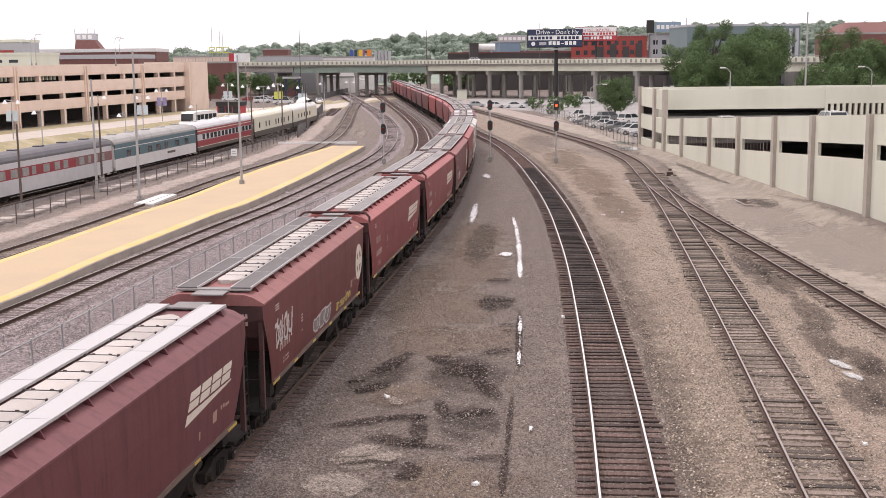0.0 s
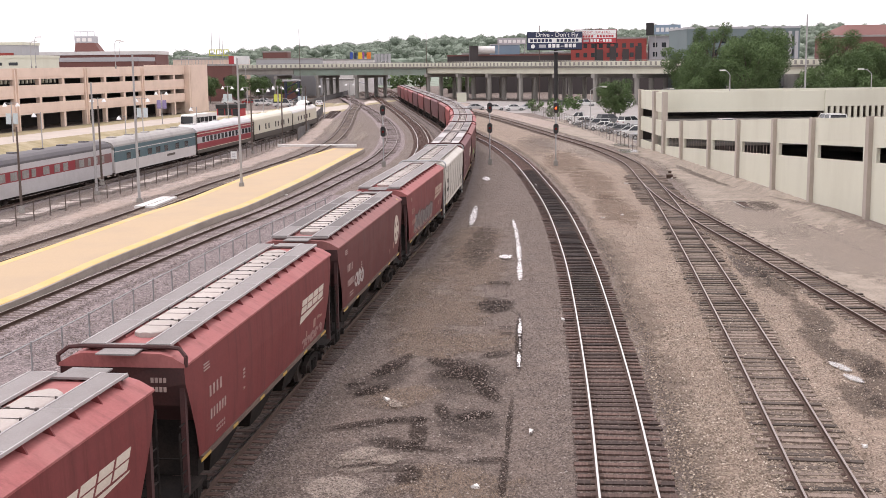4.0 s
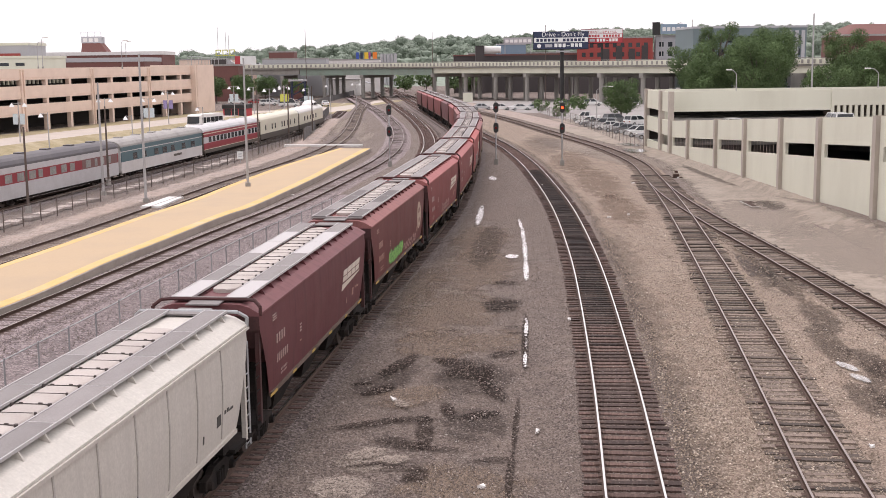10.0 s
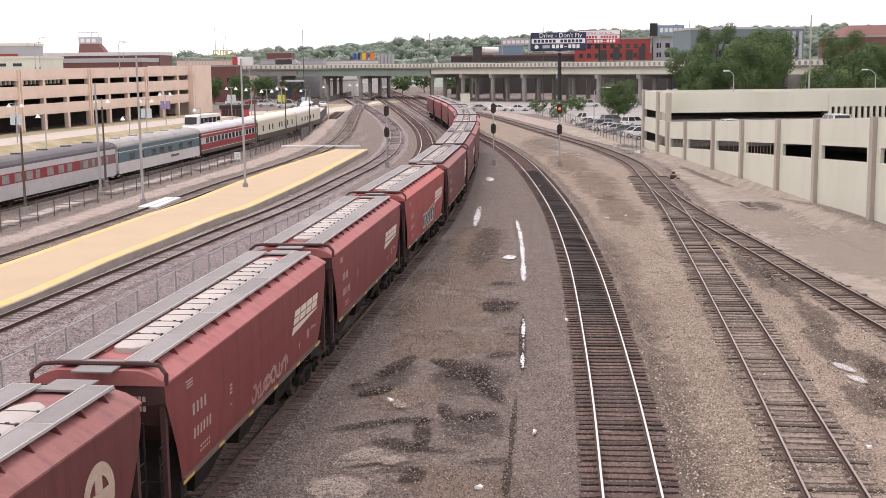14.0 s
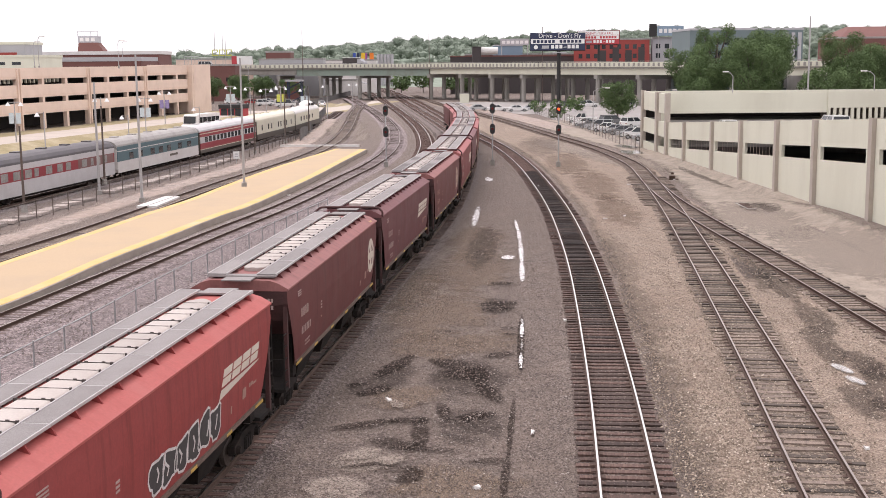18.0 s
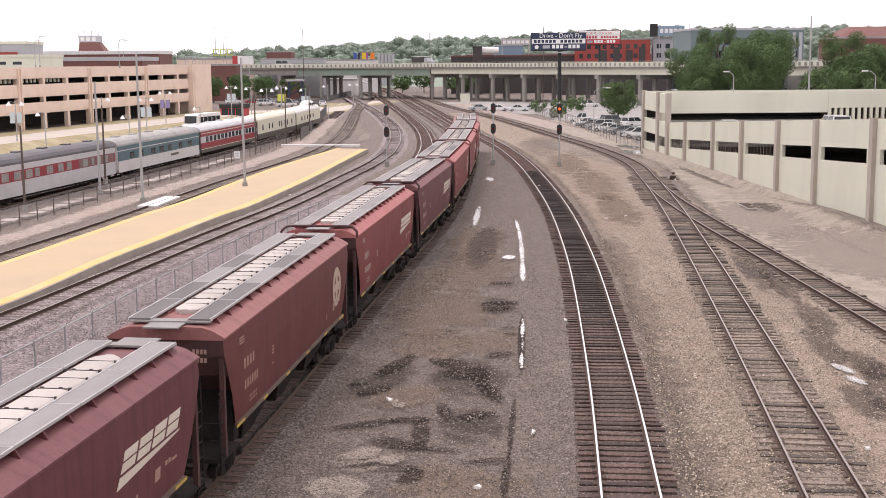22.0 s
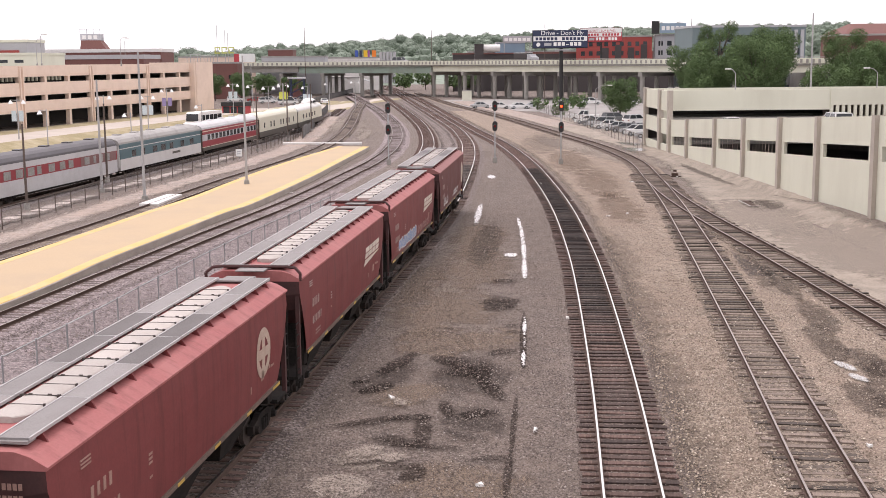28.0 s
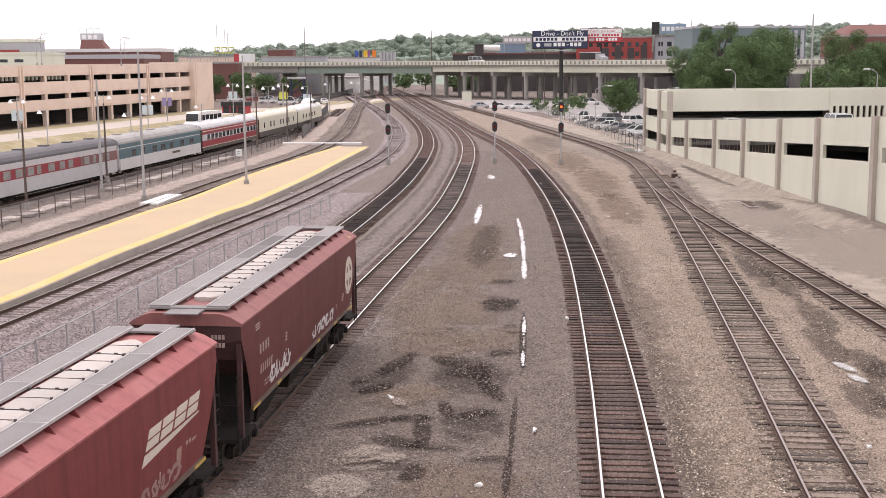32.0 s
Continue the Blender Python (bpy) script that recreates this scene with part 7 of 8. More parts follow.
# white cabinet, viaduct lamps
ob = thing("equipment_cabinet", "pale concrete equipment cabinet by the tracks", "cabinet", pose(5.6, 338, -0.3))
bm = bmesh.new()
box(bm, 0, 2.6, 0, 2, 0, 2.6)
part("box", bm, M["concrete"], ob)
bm = bmesh.new()
box(bm, -0.1, 2.7, -0.1, 2.1, 2.6, 2.75)
part("lid", bm, M["concrete_grey"], ob)
for x, y, h in ((-44, 397, 22), (-3, 372, 20), (28, 334, 20.5), (66, 292, 17), (85, 420, 24.2)):
    tall_pole(x, y, -0.3, h, "thin tall light mast by the viaduct", "brown_pole", r=0.13)
for x, y, h, a in ((38.4, 212, 5.6, 2.2), (24.6, 196, 6.4, 2.4)):
    tall_pole(x, y, -0.3, h, "grey car-park light with a curved arm", "pole", 2.0, 0.09)
tall_pole(53.9, 152, 6.3, 2.6, "short deck light with a curved arm", "pole", -1.6, 0.08)
tall_pole(37.3, 156, 6.3, 2.6, "short deck light with a curved arm", "pole", -1.2, 0.08)

for x, y, h, a in ((-66.0, 201, 4.3, 0.5), (-64.6, 199, 5.0, 0.5), (-52.8, 203, 4.4, 0.5), (-68.0, 265, 4.6, 0.5)):
    tall_pole(x, y, 10.6 if y < 220 else 11.4, h - 0.6, "roof-deck light with a curved arm", "pole", a, 0.07)


# ---- stains, spilled grain and puddles on the ground ----
def stain_material(name, color, amount, rough=0.95, grain=1.2, speckle=None, soft=0.45, wild=1.9, bend=1.0):
    """A patch with a frayed edge that thins out over the ground under it."""
    m, nt, b = nodes_of(name)
    uv = nt.nodes.new("ShaderNodeUVMap").outputs[0]
    ln = nt.nodes.new("ShaderNodeVectorMath")
    ln.operation = "LENGTH"
    co = nt.nodes.new("ShaderNodeTexCoord").outputs["Object"]
    warp = noise_node(nt, grain * 1.1, 5, 0.65, co)
    off, bent = nt.nodes.new("ShaderNodeVectorMath"), nt.nodes.new("ShaderNodeVectorMath")
    off.operation = bent.operation = "MULTIPLY_ADD"
    off.inputs[1].default_value, off.inputs[2].default_value = (2.2 * bend, 2.2 * bend, 0), (-1.1 * bend, -1.1 * bend, 0)
    nt.links.new(warp.outputs["Color"], off.inputs[0])
    bent.inputs[1].default_value = (1, 1, 0)
    nt.links.new(uv, bent.inputs[0])
    nt.links.new(off.outputs[0], bent.inputs[2])
    nt.links.new(bent.outputs[0], ln.inputs[0])
    plain = nt.nodes.new("ShaderNodeVectorMath")
    plain.operation = "LENGTH"
    nt.links.new(uv, plain.inputs[0])
    n1, n2 = noise_node(nt, grain, 6, 0.7, co), noise_node(nt, 14, 4, 0.7, co)
    edge = nt.nodes.new("ShaderNodeMath")
    edge.operation = "MULTIPLY_ADD"
    nt.links.new(n1.outputs["Fac"], edge.inputs[0])
    edge.inputs[1].default_value = -wild
    shift = nt.nodes.new("ShaderNodeMath")
    shift.operation = "ADD"
    nt.links.new(ln.outputs["Value"], shift.inputs[0])
    shift.inputs[1].default_value = (wild - 1.25) * 0.5
    nt.links.new(shift.outputs[0], edge.inputs[2])
    mask = ramp_node(nt, edge.outputs[0], [(0.2 - 0.4 * soft if soft < 0.4 else 0.0, (amount,) * 3), (0.2 if soft < 0.4 else soft, (0, 0, 0))])
    mask.color_ramp.interpolation = "EASE"
    fac = mask.outputs[0]
    rim = ramp_node(nt, plain.outputs["Value"], [(0.8, (1, 1, 1)), (0.99, (0, 0, 0))]).outputs[0]
    fac = mix_node(nt, 1.0, fac, rim, "MULTIPLY")
    fac = mix_node(nt, 1.0, fac, ramp_node(nt, n2.outputs["Fac"], [(0.35, (0.3,) * 3), (0.55, (1, 1, 1))]).outputs[0], "MULTIPLY")
    if speckle:
        fac = mix_node(nt, 1.0, fac, ramp_node(nt, n2.outputs["Fac"], [(speckle, (0, 0, 0)), (speckle + 0.08, (1, 1, 1))]).outputs[0], "MULTIPLY")
    col = ramp_node(nt, n2.outputs["Fac"], [(0.3, tuple(c * 0.75 for c in color)), (0.7, tuple(min(1, c * 1.15) for c in color))]).outputs[0]
    nt.links.new(col, b.inputs["Base Color"])
    b.inputs["Roughness"].default_value = rough
    b.inputs["Specular IOR Level"].default_value = 0.5 if rough < 0.5 else 0.1
    clear = nt.nodes.new("ShaderNodeBsdfTransparent")
    mx = nt.nodes.new("ShaderNodeMixShader")
    nt.links.new(fac, mx.inputs[0])
    nt.links.new(clear.outputs[0], mx.inputs[1])
    nt.links.new(b.outputs[0], mx.inputs[2])
    nt.links.new(mx.outputs[0], nt.nodes["Material Output"].inputs["Surface"])
    return m


M["stain_dark"] = stain_material("oil_stain", (0.036, 0.026, 0.022), 0.74, 0.95, 2.6, soft=0.5, wild=1.3, bend=0.4)
M["stain_haze"] = stain_material("thin_oily_dirt", (0.045, 0.036, 0.033), 0.5, 0.85, 1.3, soft=0.62, wild=2.4, bend=1.2)
M["stain_tan"] = stain_material("bare_tan_earth", (0.25, 0.19, 0.145), 0.66, 0.95, 0.8)
M["stain_pale"] = stain_material("pale_dust", (0.33, 0.28, 0.24), 0.8)
M["stain_grey"] = stain_material("dark_cinders", (0.07, 0.056, 0.05), 0.5)
M["spill"] = stain_material("spilled_white_grain", (0.82, 0.8, 0.8), 1.0, 0.9, 3.5, 0.36, soft=0.2, wild=3.2)
M["spill_thin"] = stain_material("thin_white_grain", (0.7, 0.67, 0.66), 1.0, 0.9, 2.5, 0.5)
M["puddle"] = stain_material("rain_puddle", (0.4, 0.38, 0.36), 1.0, 0.05, 1.6)
LEVEL = [0]


def patch(name, x, y, rx, ry, turn, mat, label, category="stain"):
    """A thin sheet on the ground; each lies a hair over the last."""
    LEVEL[0] += 1
    bm = bmesh.new()
    lay = bm.loops.layers.uv.new("UVMap")
    n = 8
    z = 0.0007 * LEVEL[0]
    m = pose(x, y, 0, 0, 0, turn)
    g = []
    for j in range(n + 1):
        row = []
        for i in range(n + 1):
            u, v = -1.0 + 2.0 * i / n, -1.0 + 2.0 * j / n
            p = m @ Vector((1.3 * u * rx, 1.3 * v * ry, 0))
            row.append((bm.verts.new((p.x, p.y, ground_z(p.x, p.y) + 0.045 + z)), (u, v)))
        g.append(row)
    for a, b in zip(g, g[1:]):
        for i in range(n):
            q = (a[i], a[i + 1], b[i + 1], b[i])
            f = bm.faces.new([v for v, _ in q])
            for l, (_, uv) in zip(f.loops, q):
                l[lay].uv = uv
    return one(name, bm, M[mat], label, category, "stuff")


earth = "bare tan earth between the tracks"
for x, y, rx, ry, a in ((0.2, 53.8, 2.0, 4.6, -10), (1.75, 48, 1.2, 2.0, -20), (1.7, 65.5, 1.8, 6.0, -5), (0.4, 31.3, 1.7, 1.6, -20), (2.2, 76, 1.6, 6.5, -6), (-1.2, 40, 1.0, 1.5, -40), (-1.6, 60, 1.3, 6, -8), (-0.5, 47.5, 1.4, 2.4, 0)):
    patch("earth_patch", x, y, rx, ry, a, "stain_tan", earth, "ground")
for x, y, rx, ry, a in ((-2.3, 33.4, 0.9, 0.9, 10), (22.5, 86, 2.5, 9, -3), (23.5, 70, 3, 9, 0), (20.5, 140, 3, 14, 8), (-11.7, 185, 0.9, 11, 0), (-16.5, 215, 3, 30, 4), (17, 160, 3, 14, 8)):
    patch("dust_patch", x, y, rx, ry, a, "stain_pale", "pale dusty patch of bare earth", "ground")
for x, y, rx, ry, a in ((2.6, 74, 0.8, 8, -5), (15.3, 40.5, 0.7, 3.5, -14), (17.0, 66, 0.7, 7, -8), (24.3, 92, 1.2, 3, 0), (25.6, 118, 0.7, 10, 1)):
    patch("cinder_patch", x, y, rx, ry, a, "stain_grey", "dark cinders over the gravel", "ground")
M["stain_rust"] = stain_material("rusty_gravel", (0.17, 0.115, 0.085), 0.42, 0.95, 0.7, wild=2.2)
M["stain_ash"] = stain_material("ashy_gravel", (0.165, 0.132, 0.115), 0.35, 0.95, 0.7, wild=2.2)
for y, u, rx, ry, kind in ((112, 0.5, 1.8, 13, "rust"), (92, 0.55, 1.4, 9, "rust"), (70, 0.2, 0.9, 8, "ash"), (54, 0.2, 0.8, 6, "ash"), (42, 0.2, 0.8, 5, "ash"), (33.5, 0.2, 0.7, 3.4, "ash"), (135, 0.4, 2.0, 14, "rust"), (165, 0.5, 2.4, 18, "ash")):
    xa, xb = (float(np.interp(y, TRACK[k].c[:, 1], TRACK[k].c[:, 0])) + o for k, o in (("right_main", 1.4), ("yard", -1.4)))
    patch("rusty_patch" if kind == "rust" else "ash_patch", xa + (xb - xa) * u, y, rx, ry, -4, "stain_" + kind, "rust-brown tinge over the tan gravel" if kind == "rust" else "ashen grey tinge over the tan gravel", "ground")
haze = "thin dark oily dirt over the gravel"
for x, y, rx, ry, a in ((1.0, 42.6, 1.3, 2.2, 0), (-2.1, 42.4, 0.8, 2.0, -20), (2.6, 55.4, 0.7, 1.6, 0), (0.9, 36.6, 0.9, 1.6, 0)):
    patch("oily_dirt", x, y, rx, ry, a, "stain_haze", haze)
oil = "black oil stain soaked into the gravel"
for x, y, rx, ry, a in (
        (-2.4, 36.89, 0.3, 1.1, -65), (-1.06, 37.27, 0.32, 0.62, -80), (-0.68, 35.95, 0.26, 1.54, 0), (-1.44, 34.95, 0.36, 0.77, -119), (-0.58, 34.33, 0.18, 0.92, -96),
        (-2.34, 40.72, 0.35, 0.75, -39), (-1.76, 44.17, 0.35, 1.6, -20), (-2.94, 41.6, 0.2, 0.36, -76),
        (0.35, 44.37, 0.5, 1.08, -146), (0.73, 42.85, 0.6, 0.8, -130), (1.39, 42.66, 0.32, 1.41, 0), (1.62, 40.41, 0.32, 1.16, -167), (2.21, 45.84, 0.32, 0.63, -55), (0.04, 38.25, 0.22, 0.82, -173), (1.07, 37.6, 0.35, 0.7, -57),
        (2.69, 55.8, 0.5, 0.9, -74), (2.59, 54.6, 0.4, 0.73, -70), (2.85, 50.6, 0.2, 0.34, -92), (2.86, 49.4, 0.16, 0.24, -92), (0.27, 50, 0.14, 0.16, 0), (3.13, 61.1, 0.45, 0.55, -93),
        (-0.88, 32, 0.32, 0.6, -16), (-2.32, 32.9, 0.16, 0.54, -72), (-1.25, 32.65, 0.13, 0.56, -83), (1.29, 33.2, 0.2, 0.54, -81), (1.71, 32, 0.11, 1.83, -5), (2.14, 36.5, 0.09, 2.86, -5), (3.2, 48, 0.14, 4.6, -4)):
    patch("oil_stain", x, y, rx, ry, a, "stain_dark", oil)
for x, y, rx, ry, a in ((-2.4, 33.86, 0.45, 0.7, -49), (-1.5, 39.1, 0.25, 0.45, -163), (-2.8, 31, 0.8, 0.9, -41), (-1.48, 33.3, 0.35, 0.5, -77)):
    patch("dust_patch", x, y, rx, ry, a, "stain_pale", "pale dusty rubble on the gravel", "ground")
for x, y, rx, ry, a in ((15.08, 47, 0.55, 3.0, -6), (13.9, 38.9, 0.55, 1.8, -4), (15.65, 43.8, 0.6, 1.9, -6), (16.3, 52, 0.6, 3.0, -6), (16.9, 60, 0.5, 4.0, -5)):
    patch("cinder_patch", x, y, rx, ry, a, "stain_haze", "dark cinders over the gravel", "ground")
grain = "white spilled grain lying on the gravel"
for x, y, rx, ry, a, m in ((5.24, 83.2, 0.11, 2.6, -1.6, "spill"), (5.08, 78.0, 0.13, 3.4, -2.6, "spill"), (4.78, 71.6, 0.14, 4.0, -3, "spill"), (4.36, 64.6, 0.14, 2.8, -3.4, "spill"), (3.9, 69.3, 0.36, 0.6, 0, "spill"), (2.6, 88.4, 0.22, 5.2, -3.6, "spill"), (4.67, 116.5, 0.34, 1.9, 0, "spill"), (3.4, 50.4, 0.08, 1.6, -4, "spill"), (3.2, 47.4, 0.05, 0.9, -4, "spill_thin"), (2.98, 44.7, 0.07, 1.1, -4, "spill")):
    patch("grain_spill", x, y, rx, ry, a, m, grain, "spill")
for x, y, rx, ry, a in ((14.61, 43.2, 0.22, 0.66, 8), (14.52, 41.5, 0.2, 0.52, 10), (23.6, 150, 1.3, 3.0, 0), (24.6, 160, 1.2, 3, 10)):
    patch("puddle", x, y, rx, ry, a, "puddle", "shallow rain puddle on the dirt", "puddle")
drain = thing("drain_cover", "rusty slotted drain grate in the dirt lot", "drain", pose(23.87, 93.5, ground_z(23.87, 93.5) + 0.04))
bm = bmesh.new()
for d in ((-0.62, 0.62, -1.95, -1.8), (-0.62, 0.62, 1.8, 1.95), (-0.62, -0.5, -1.8, 1.8), (0.5, 0.62, -1.8, 1.8)):
    box(bm, *d, -0.05, 0.03)
part("frame", bm, M["concrete_grey"], drain)
for k in range(18):
    bm = bmesh.new()
    box(bm, -0.5, 0.5, -1.78 + 0.2 * k, -1.66 + 0.2 * k, -0.03, 0.02)
    part("slat", bm, M["rail"], drain)

# ---- ground between the fence and the platform ----
def jag(pts, amount, seed):
    return [(x + amount * noise.noise((x * 1.3, y * 1.3, seed)), y) for x, y in pts]


strip("pale_ground", [LEFT_FENCE.at(LEFT_FENCE.length * i / 60, 0.4)[:2] for i in range(61)], jag([(TRACK["far_platform"].at(TRACK["far_platform"].s_at_y(62 + 186 * i / 60), -2.2))[:2] for i in range(61)], 0.5, 3), -0.215, "pale", "pale dusty gravel between the fence and the track", "ground")
bm = bmesh.new()
loft(bm, [[(-21.7, 165.8, -0.3), (-21.7, 166.5, -0.3), (-21.7, 166.5, 0.02), (-21.7, 165.8, 0.02)], [(-10.9, 164.6, -0.3), (-10.9, 165.3, -0.3), (-10.9, 165.3, 0.02), (-10.9, 164.6, 0.02)]])
one("concrete_kerb", bm, M["white"], "pale concrete kerb across the end of the platform", "kerb", "structure")
bm = bmesh.new()
loft(bm, [[(-24.0, 95.6, -0.2), (-22.4, 95.3, -0.2), (-22.0, 102.2, -0.2), (-23.3, 102.4, -0.2)], [(-24.0, 95.6, -0.02), (-22.4, 95.3, -0.02), (-22.0, 102.2, -0.02), (-23.3, 102.4, -0.02)]])
one("crossing_pad", bm, M["white"], "white crossing pad beside the platform track", "pad", "structure")

# ---- loose stones and litter ----
def stones(name, n, place, size, mat, label, seed):
    rnd = np.random.RandomState(seed)
    octa = np.array([(1, 0, 0), (0, 1, 0), (-1, 0, 0), (0, -1, 0), (0, 0, 0.8), (0, 0, -0.5)], float)
    tri = np.array([(0, 1, 4), (1, 2, 4), (2, 3, 4), (3, 0, 4), (1, 0, 5), (2, 1, 5), (3, 2, 5), (0, 3, 5)])
    verts, faces = [], []
    for i in range(n):
        x, y = place(rnd)
        s = size * rnd.uniform(0.5, 1.6)
        a = rnd.uniform(0, 6.3)
        v = octa * rnd.uniform(0.6, 1.25, size=(6, 3)) * s
        c, q = math.cos(a), math.sin(a)
        v = np.stack([v[:, 0] * c - v[:, 1] * q + x, v[:, 0] * q + v[:, 1] * c + y, v[:, 2] + ground_z(x, y) + 0.085], 1)
        faces.append(tri + 6 * i)
        verts.append(v)
    me = bpy.data.meshes.new(name)
    me.from_pydata(np.concatenate(verts).tolist(), [], np.concatenate(faces).tolist())
    me.materials.append(mat)
    return tagged(new(name, me), label, "stones", kind="stuff")


def stone_material(name, tones):
    m, nt, b = nodes_of(name)
    geo = nt.nodes.new("ShaderNodeNewGeometry")
    c = ramp_node(nt, geo.outputs["Random Per Island"], [(p, c) for p, c in zip((0, 0.55, 0.92, 1), tones)]).outputs[0]
    nt.links.new(c, b.inputs["Base Color"])
    b.inputs["Roughness"].default_value = 0.9
    return m


M["stone"] = stone_material("loose_stone", ((0.085, 0.066, 0.057), (0.165, 0.13, 0.113), (0.28, 0.232, 0.202), (0.42, 0.375, 0.345)))
M["stone_tan"] = stone_material("loose_tan_stone", ((0.13, 0.1, 0.076), (0.275, 0.215, 0.166), (0.42, 0.35, 0.28), (0.68, 0.6, 0.52)))


def between(a, oa, b, ob, y0, y1):
    def place(rnd):
        y = y0 + (y1 - y0) * 0.5 * min(2, rnd.exponential(0.62) if rnd.rand() < 0.96 else 2 * rnd.rand())
        if y >= y1:
            y = y0 + (y1 - y0) * rnd.rand() ** 2
        xa, xb = (float(np.interp(y, TRACK[k].c[:, 1], TRACK[k].c[:, 0])) + o for k, o in ((a, oa), (b, ob)))
        return xa + (xb - xa) * rnd.rand(), y
    return place


stones("loose_stones", 42000, between("train", 1.3, "right_main", -1.3, 26, 150), 0.027, M["stone"], "scattered grey stones between the tracks", 1)
stones("loose_stones", 17000, between("right_main", 1.3, "yard", -1.0, 27, 150), 0.03, M["stone_tan"], "scattered tan stones between the tracks", 2)
stones("loose_stones", 8000, between("yard", 1.2, "spur", -0.9, 27, 105), 0.032, M["stone_tan"], "scattered stones beside the yard tracks", 3)
stones("loose_stones", 2500, between("near_platform", 1.2, "third_main", -1.2, 46, 90), 0.035, M["stone"], "scattered stones beside the fence", 4)
stones("loose_stones", 2000, between("right_main", -1.25, "right_main", 1.25, 26, 90), 0.022, M["stone"], "pale stones lying among the ties", 5)
stones("loose_stones", 1500, between("yard", -1.2, "yard", 1.2, 27, 70), 0.03, M["stone_tan"], "pale stones lying among the old ties", 6)
rnd = random.Random(7)
for x, y in ((13.4, 87.9), (11.8, 86.4), (8.9, 110), (12.3, 34), (-1.8, 39.6), (2.75, 35.8), (5.4, 52), (17.2, 110.5), (22.2, 115), (0.9, 31), (-13.0, 104), (10.2, 96)):
    bm = bmesh.new()
    w, h = rnd.uniform(0.05, 0.1), rnd.uniform(0.08, 0.25)
    loft(bm, [[(-w, -h, 0), (w, -h * 0.8, 0), (w * 0.8, h, 0), (-w * 0.7, h * 0.9, 0)], [(-w * 0.8, -h * 0.9, 0.05), (w * 0.9, -h * 0.7, 0.09), (w * 0.6, h * 0.9, 0.05), (-w * 0.5, h * 0.8, 0.1)]])
    ob = one("litter", bm, M["white"], "scrap of pale rubbish lying on the gravel", "litter")
    ob.matrix_basis = pose(x, y, ground_z(x, y) + 0.05, 0, 0, rnd.uniform(0, 180))
ob = thing("switch_stand", "rusty low switch stand beside the turnout", "switch stand", pose(22.1, 115.5, -0.26))
for nm, d in (("base", (-0.6, 0.6, -0.12, 0.12, 0, 0.1)), ("box", (-0.3, 0.25, -0.2, 0.2, 0.12, 0.38)), ("target", (-0.16, 0.16, -0.02, 0.02, 0.5, 0.68)), ("spindle", (-0.03, 0.03, -0.03, 0.03, 0.5, 0.7))):
    bm = bmesh.new()
    box(bm, *d)
    part(nm, bm, M["rail"], ob)


# ---- traffic on the viaduct ----
def flatbed_truck():
    ob = thing("flatbed_truck", "dark truck with a pale-topped dark load driving over the viaduct", "truck")
    bm = bmesh.new()
    box(bm, -4.0, 1.6, -1.2, 1.2, 1.0, 1.25)
    part("bed", bm, M["black"], ob)
    bm = bmesh.new()
    box(bm, -3.9, 1.4, -1.15, 1.15, 1.25, 2.75)
    part("load", bm, M["dark_wall"], ob)
    bm = bmesh.new()
    box(bm, -3.95, 1.45, -1.2, 1.2, 2.75, 2.9)
    part("load_cover", bm, M["sign_white"], ob, "pale cover over the load")
    bm = bmesh.new()
    loft(bm, [[(x, y, z) for x, z in ((1.7, 0.6), (1.7, 2.5), (2.7, 2.5), (3.1, 1.8), (4.0, 1.6), (4.1, 0.6))] for y in (-1.2, 1.2)])
    part("cab", bm, M["panel_grey"], ob)
    for x in (-3.2, -2.1, 3.2):
        for y in (-1.05, 1.05):
            bm = bmesh.new()
            rod(bm, (x, y - 0.15, 0.5), (x, y + 0.15, 0.5), 0.5, n=12)
            part("wheel", bm, M["black"], ob)
    return ob


TRUCK = flatbed_truck()
VAN = vehicle("van", "white", None, "")
SEDAN = vehicle("sedan", "white", None, "")


def viaduct_motions():
    for ob, x0, x1, lane in ((TRUCK, -0.3155, 0.1235, 3.0), (VAN, -0.467, 0.0283, 5.5), (SEDAN, 0.03, -0.55, 13.0)):
        rows = []
        ahead = np.array([VIA.at(s, lane)[:2] for s in np.arange(0, VIA.length, 2.0)])
        slope = ahead[:, 0] / ahead[:, 1]
        for i in range(65):
            u = i / 64
            want = x0 + (x1 - x0) * u
            s = float(np.interp(-want, -slope, np.arange(0, VIA.length, 2.0)))
            x, y, a = VIA.at(s, lane)
            turn = math.degrees(a) + (180 if x1 > x0 else 0)
            rows.append((0.5 * i, pose(x, y, 9.76, 0, 0, turn)))
        walk(ob, rows)


# ---- odds and ends along the station fence ----
def slab_row(s0, n, seed):
    """Flat concrete slabs laid side by side behind the fence."""
    r = random.Random(seed)
    for k in range(n):
        x, y, a = LEFT_FENCE.at(s0 + 2.3 * k, -1.3 + r.uniform(-0.2, 0.2))
        bm = bmesh.new()
        box(bm, -0.95, 0.95, -0.55, 0.55, 0, 0.2)
        bmesh.ops.bevel(bm, geom=bm.edges[:], offset=0.03, segments=1)
        ob = one("concrete_slab", bm, M["slab"], "worn pale concrete slab lying behind the fence", "slab", group="slabs along the fence")
        ob.matrix_basis = pose(x, y, ground_z(x, y) + 0.03, 0, r.uniform(-2, 2), math.degrees(a) + r.uniform(-12, 12))


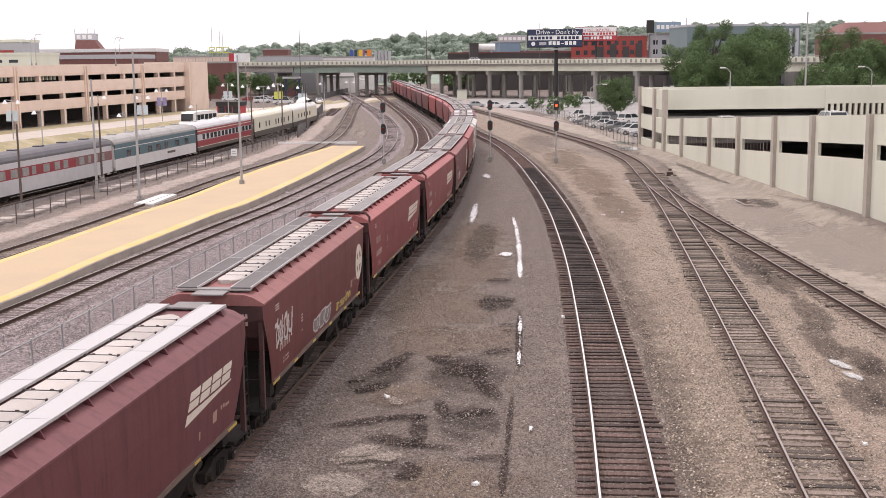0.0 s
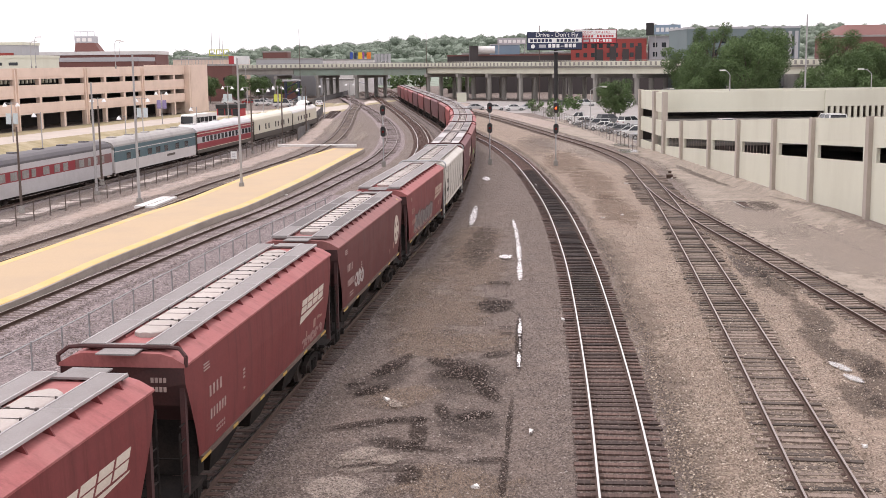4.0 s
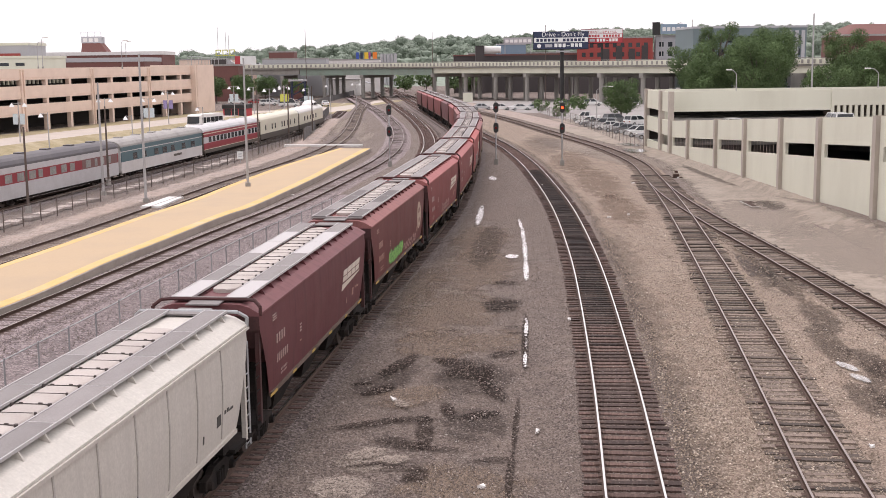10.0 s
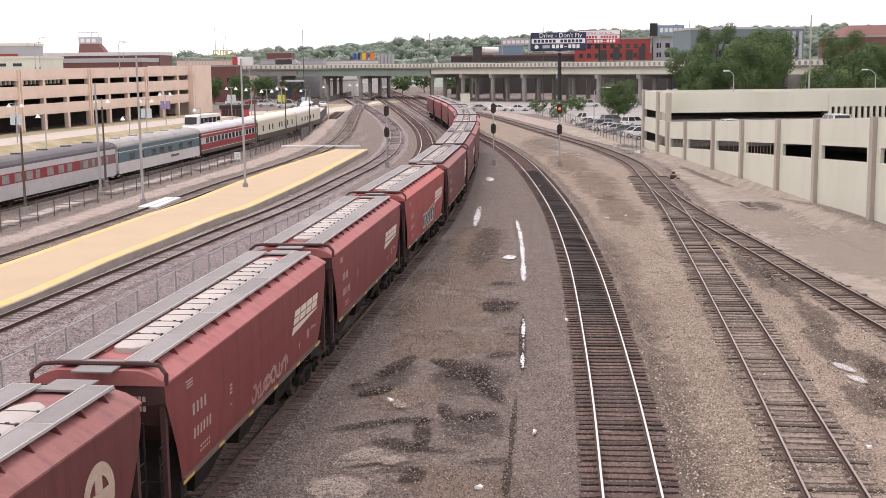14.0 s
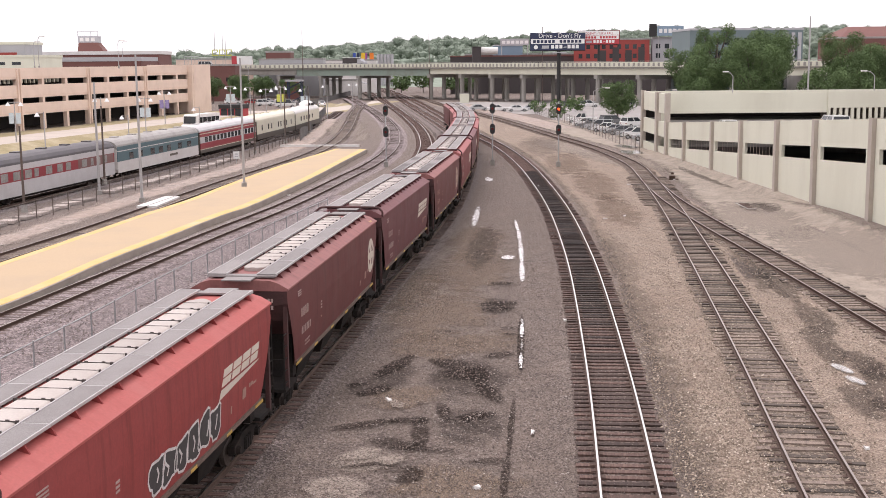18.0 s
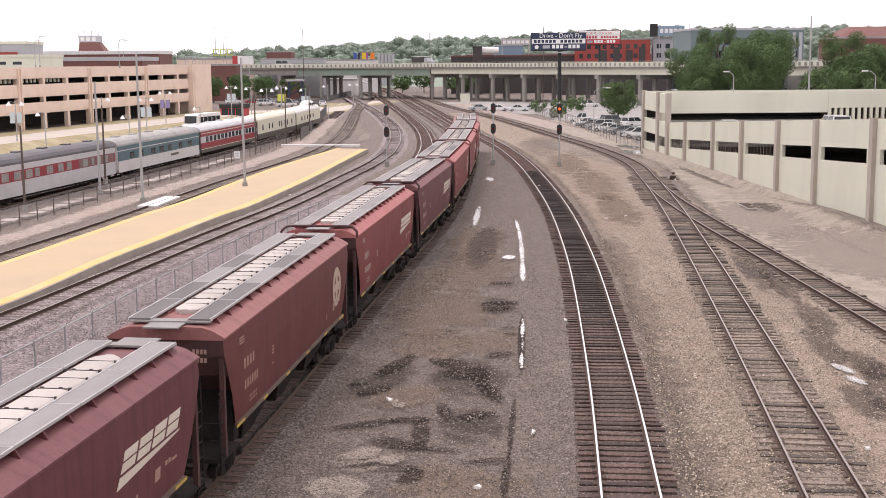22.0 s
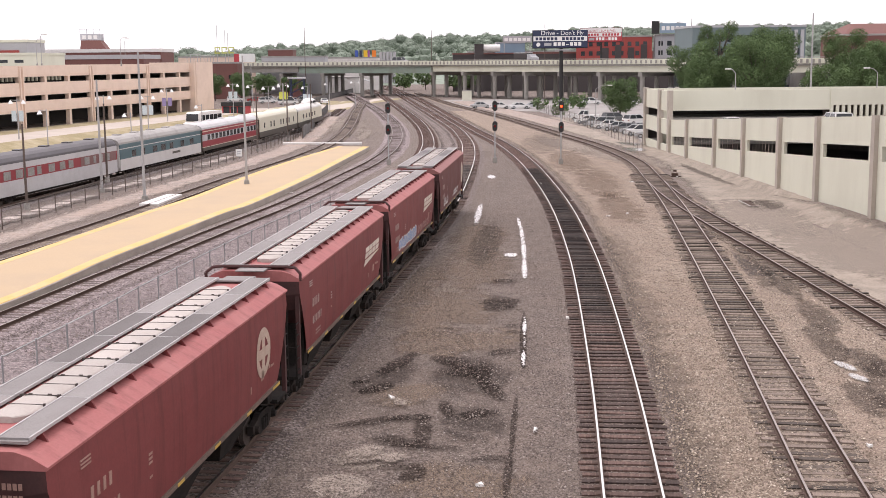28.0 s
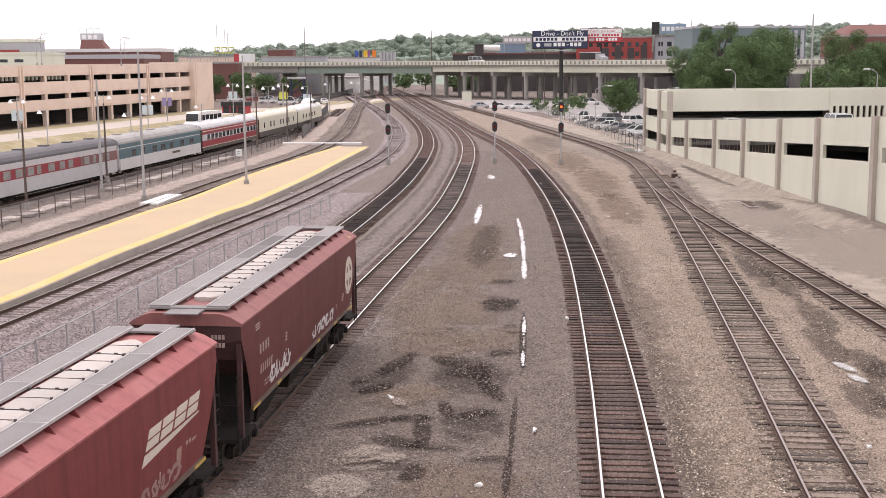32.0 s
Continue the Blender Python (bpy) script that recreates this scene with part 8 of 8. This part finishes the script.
M["slab"] = surface("worn_slab_concrete", (0.42, 0.36, 0.325), 0.9, 0, 0.15, 3, (0.26, 0.21, 0.185), 0.5, 0.8, random=0.3)
for i, (q, n) in enumerate(((14, 12), (46, 9), (70, 6))):
    slab_row(q, n, i)
ob = thing("trackside_sign", "small white sign on a thin post by the fence", "sign", pose(-23.4, 140, -0.26))
bm = bmesh.new()
rod(bm, (0, 0, 0), (0, 0, 1.1), 0.03, n=6)
part("post", bm, M["steel"], ob)
bm = bmesh.new()
box(bm, -0.35, 0.35, -0.03, -0.01, 0.45, 1.3)
part("panel", bm, M["sign_white"], ob)
for z in (0.7, 0.95):
    bm = bmesh.new()
    box(bm, -0.2, 0.2, -0.04, -0.028, z, z + 0.1)
    part("mark_bar", bm, M["panel_grey"], ob)


# ---- screens, canopies and a steel tower beyond the station ----
def screen_fence(pts, height, label):
    ob = thing("screen_fence", label, "fence")
    line = Line(pts)
    n = int(line.length / 3.2)
    post = bmesh.new()
    rod(post, (0, 0, -0.1), (0, 0, height + 0.1), 0.05, n=6)
    me = mesh_of("post", post, M["brown_pole"])
    for i in range(n + 1):
        x, y, a = line.at(line.length * i / n)
        piece("post", me, ob, Matrix.Translation((x, y, ground_z(x, y))))
        if i < n:
            x1, y1, _ = line.at(line.length * (i + 1) / n)
            bm = bmesh.new()
            z0 = ground_z(x, y) + 0.05
            loft(bm, [[(x, y, z0), (x + 0.04, y, z0), (x + 0.04, y, z0 + height), (x, y, z0 + height)], [(x1, y1, z0), (x1 + 0.04, y1, z0), (x1 + 0.04, y1, z0 + height), (x1, y1, z0 + height)]])
            part("panel", bm, M["screen"], ob)


M["screen"] = surface("dark_fence_screen", (0.12, 0.115, 0.115), 0.85, 0, 0.2, 2, (0.2, 0.19, 0.185), 0.5, 0.3, random=0.2)
screen_fence([(-20.4, 178), (-22.0, 205), (-24.3, 240), (-26.8, 288)], 1.7, "dark screened fence along the track curve")
screen_fence([(-34.8, 298), (-33.6, 340), (-32.2, 385), (-31.2, 430)], 1.5, "dark screened fence below the viaduct")
ob = thing("steel_tower", "dark blue steel stair tower with a flat roof", "tower", pose(-41.6, 337, -0.26))
for x in (0, 3.6):
    for y in (0, 3.2):
        bm = bmesh.new()
        rod(bm, (x, y, 0), (x, y, 6.4), 0.16, n=6)
        part("leg", bm, M["navy"], ob)
for k in range(3):
    for y in (0, 3.2):
        bm = bmesh.new()
        rod(bm, (0, y, 0.4 + 2 * k), (3.6, y, 2.2 + 2 * k), 0.1, n=5)
        part("brace", bm, M["navy"], ob)
bm = bmesh.new()
box(bm, -0.4, 4.0, -0.4, 3.6, 6.3, 6.7)
part("roof", bm, M["panel_grey"], ob)
for x, y, w in ((-47, 432, 11), (-35, 440, 10)):
    ob = thing("canopy", "pale gabled canopy on thin posts under the viaduct", "canopy", pose(x, y, -0.26))
    bm = bmesh.new()
    loft(bm, [[(0, q, 3.3), (w / 2, q, 4.8), (w, q, 3.3), (w, q, 3.5), (w / 2, q, 5.0), (0, q, 3.5)] for q in (0, 8)])
    part("roof", bm, M["panel_grey"], ob)
    for px in (0.3, w / 2, w - 0.3):
        bm = bmesh.new()
        rod(bm, (px, 0.5, 0), (px, 0.5, 3.4), 0.12, n=6)
        part("post", bm, M["pole"], ob)


def motions():
    hopper_motions()
    viaduct_motions()


motions()
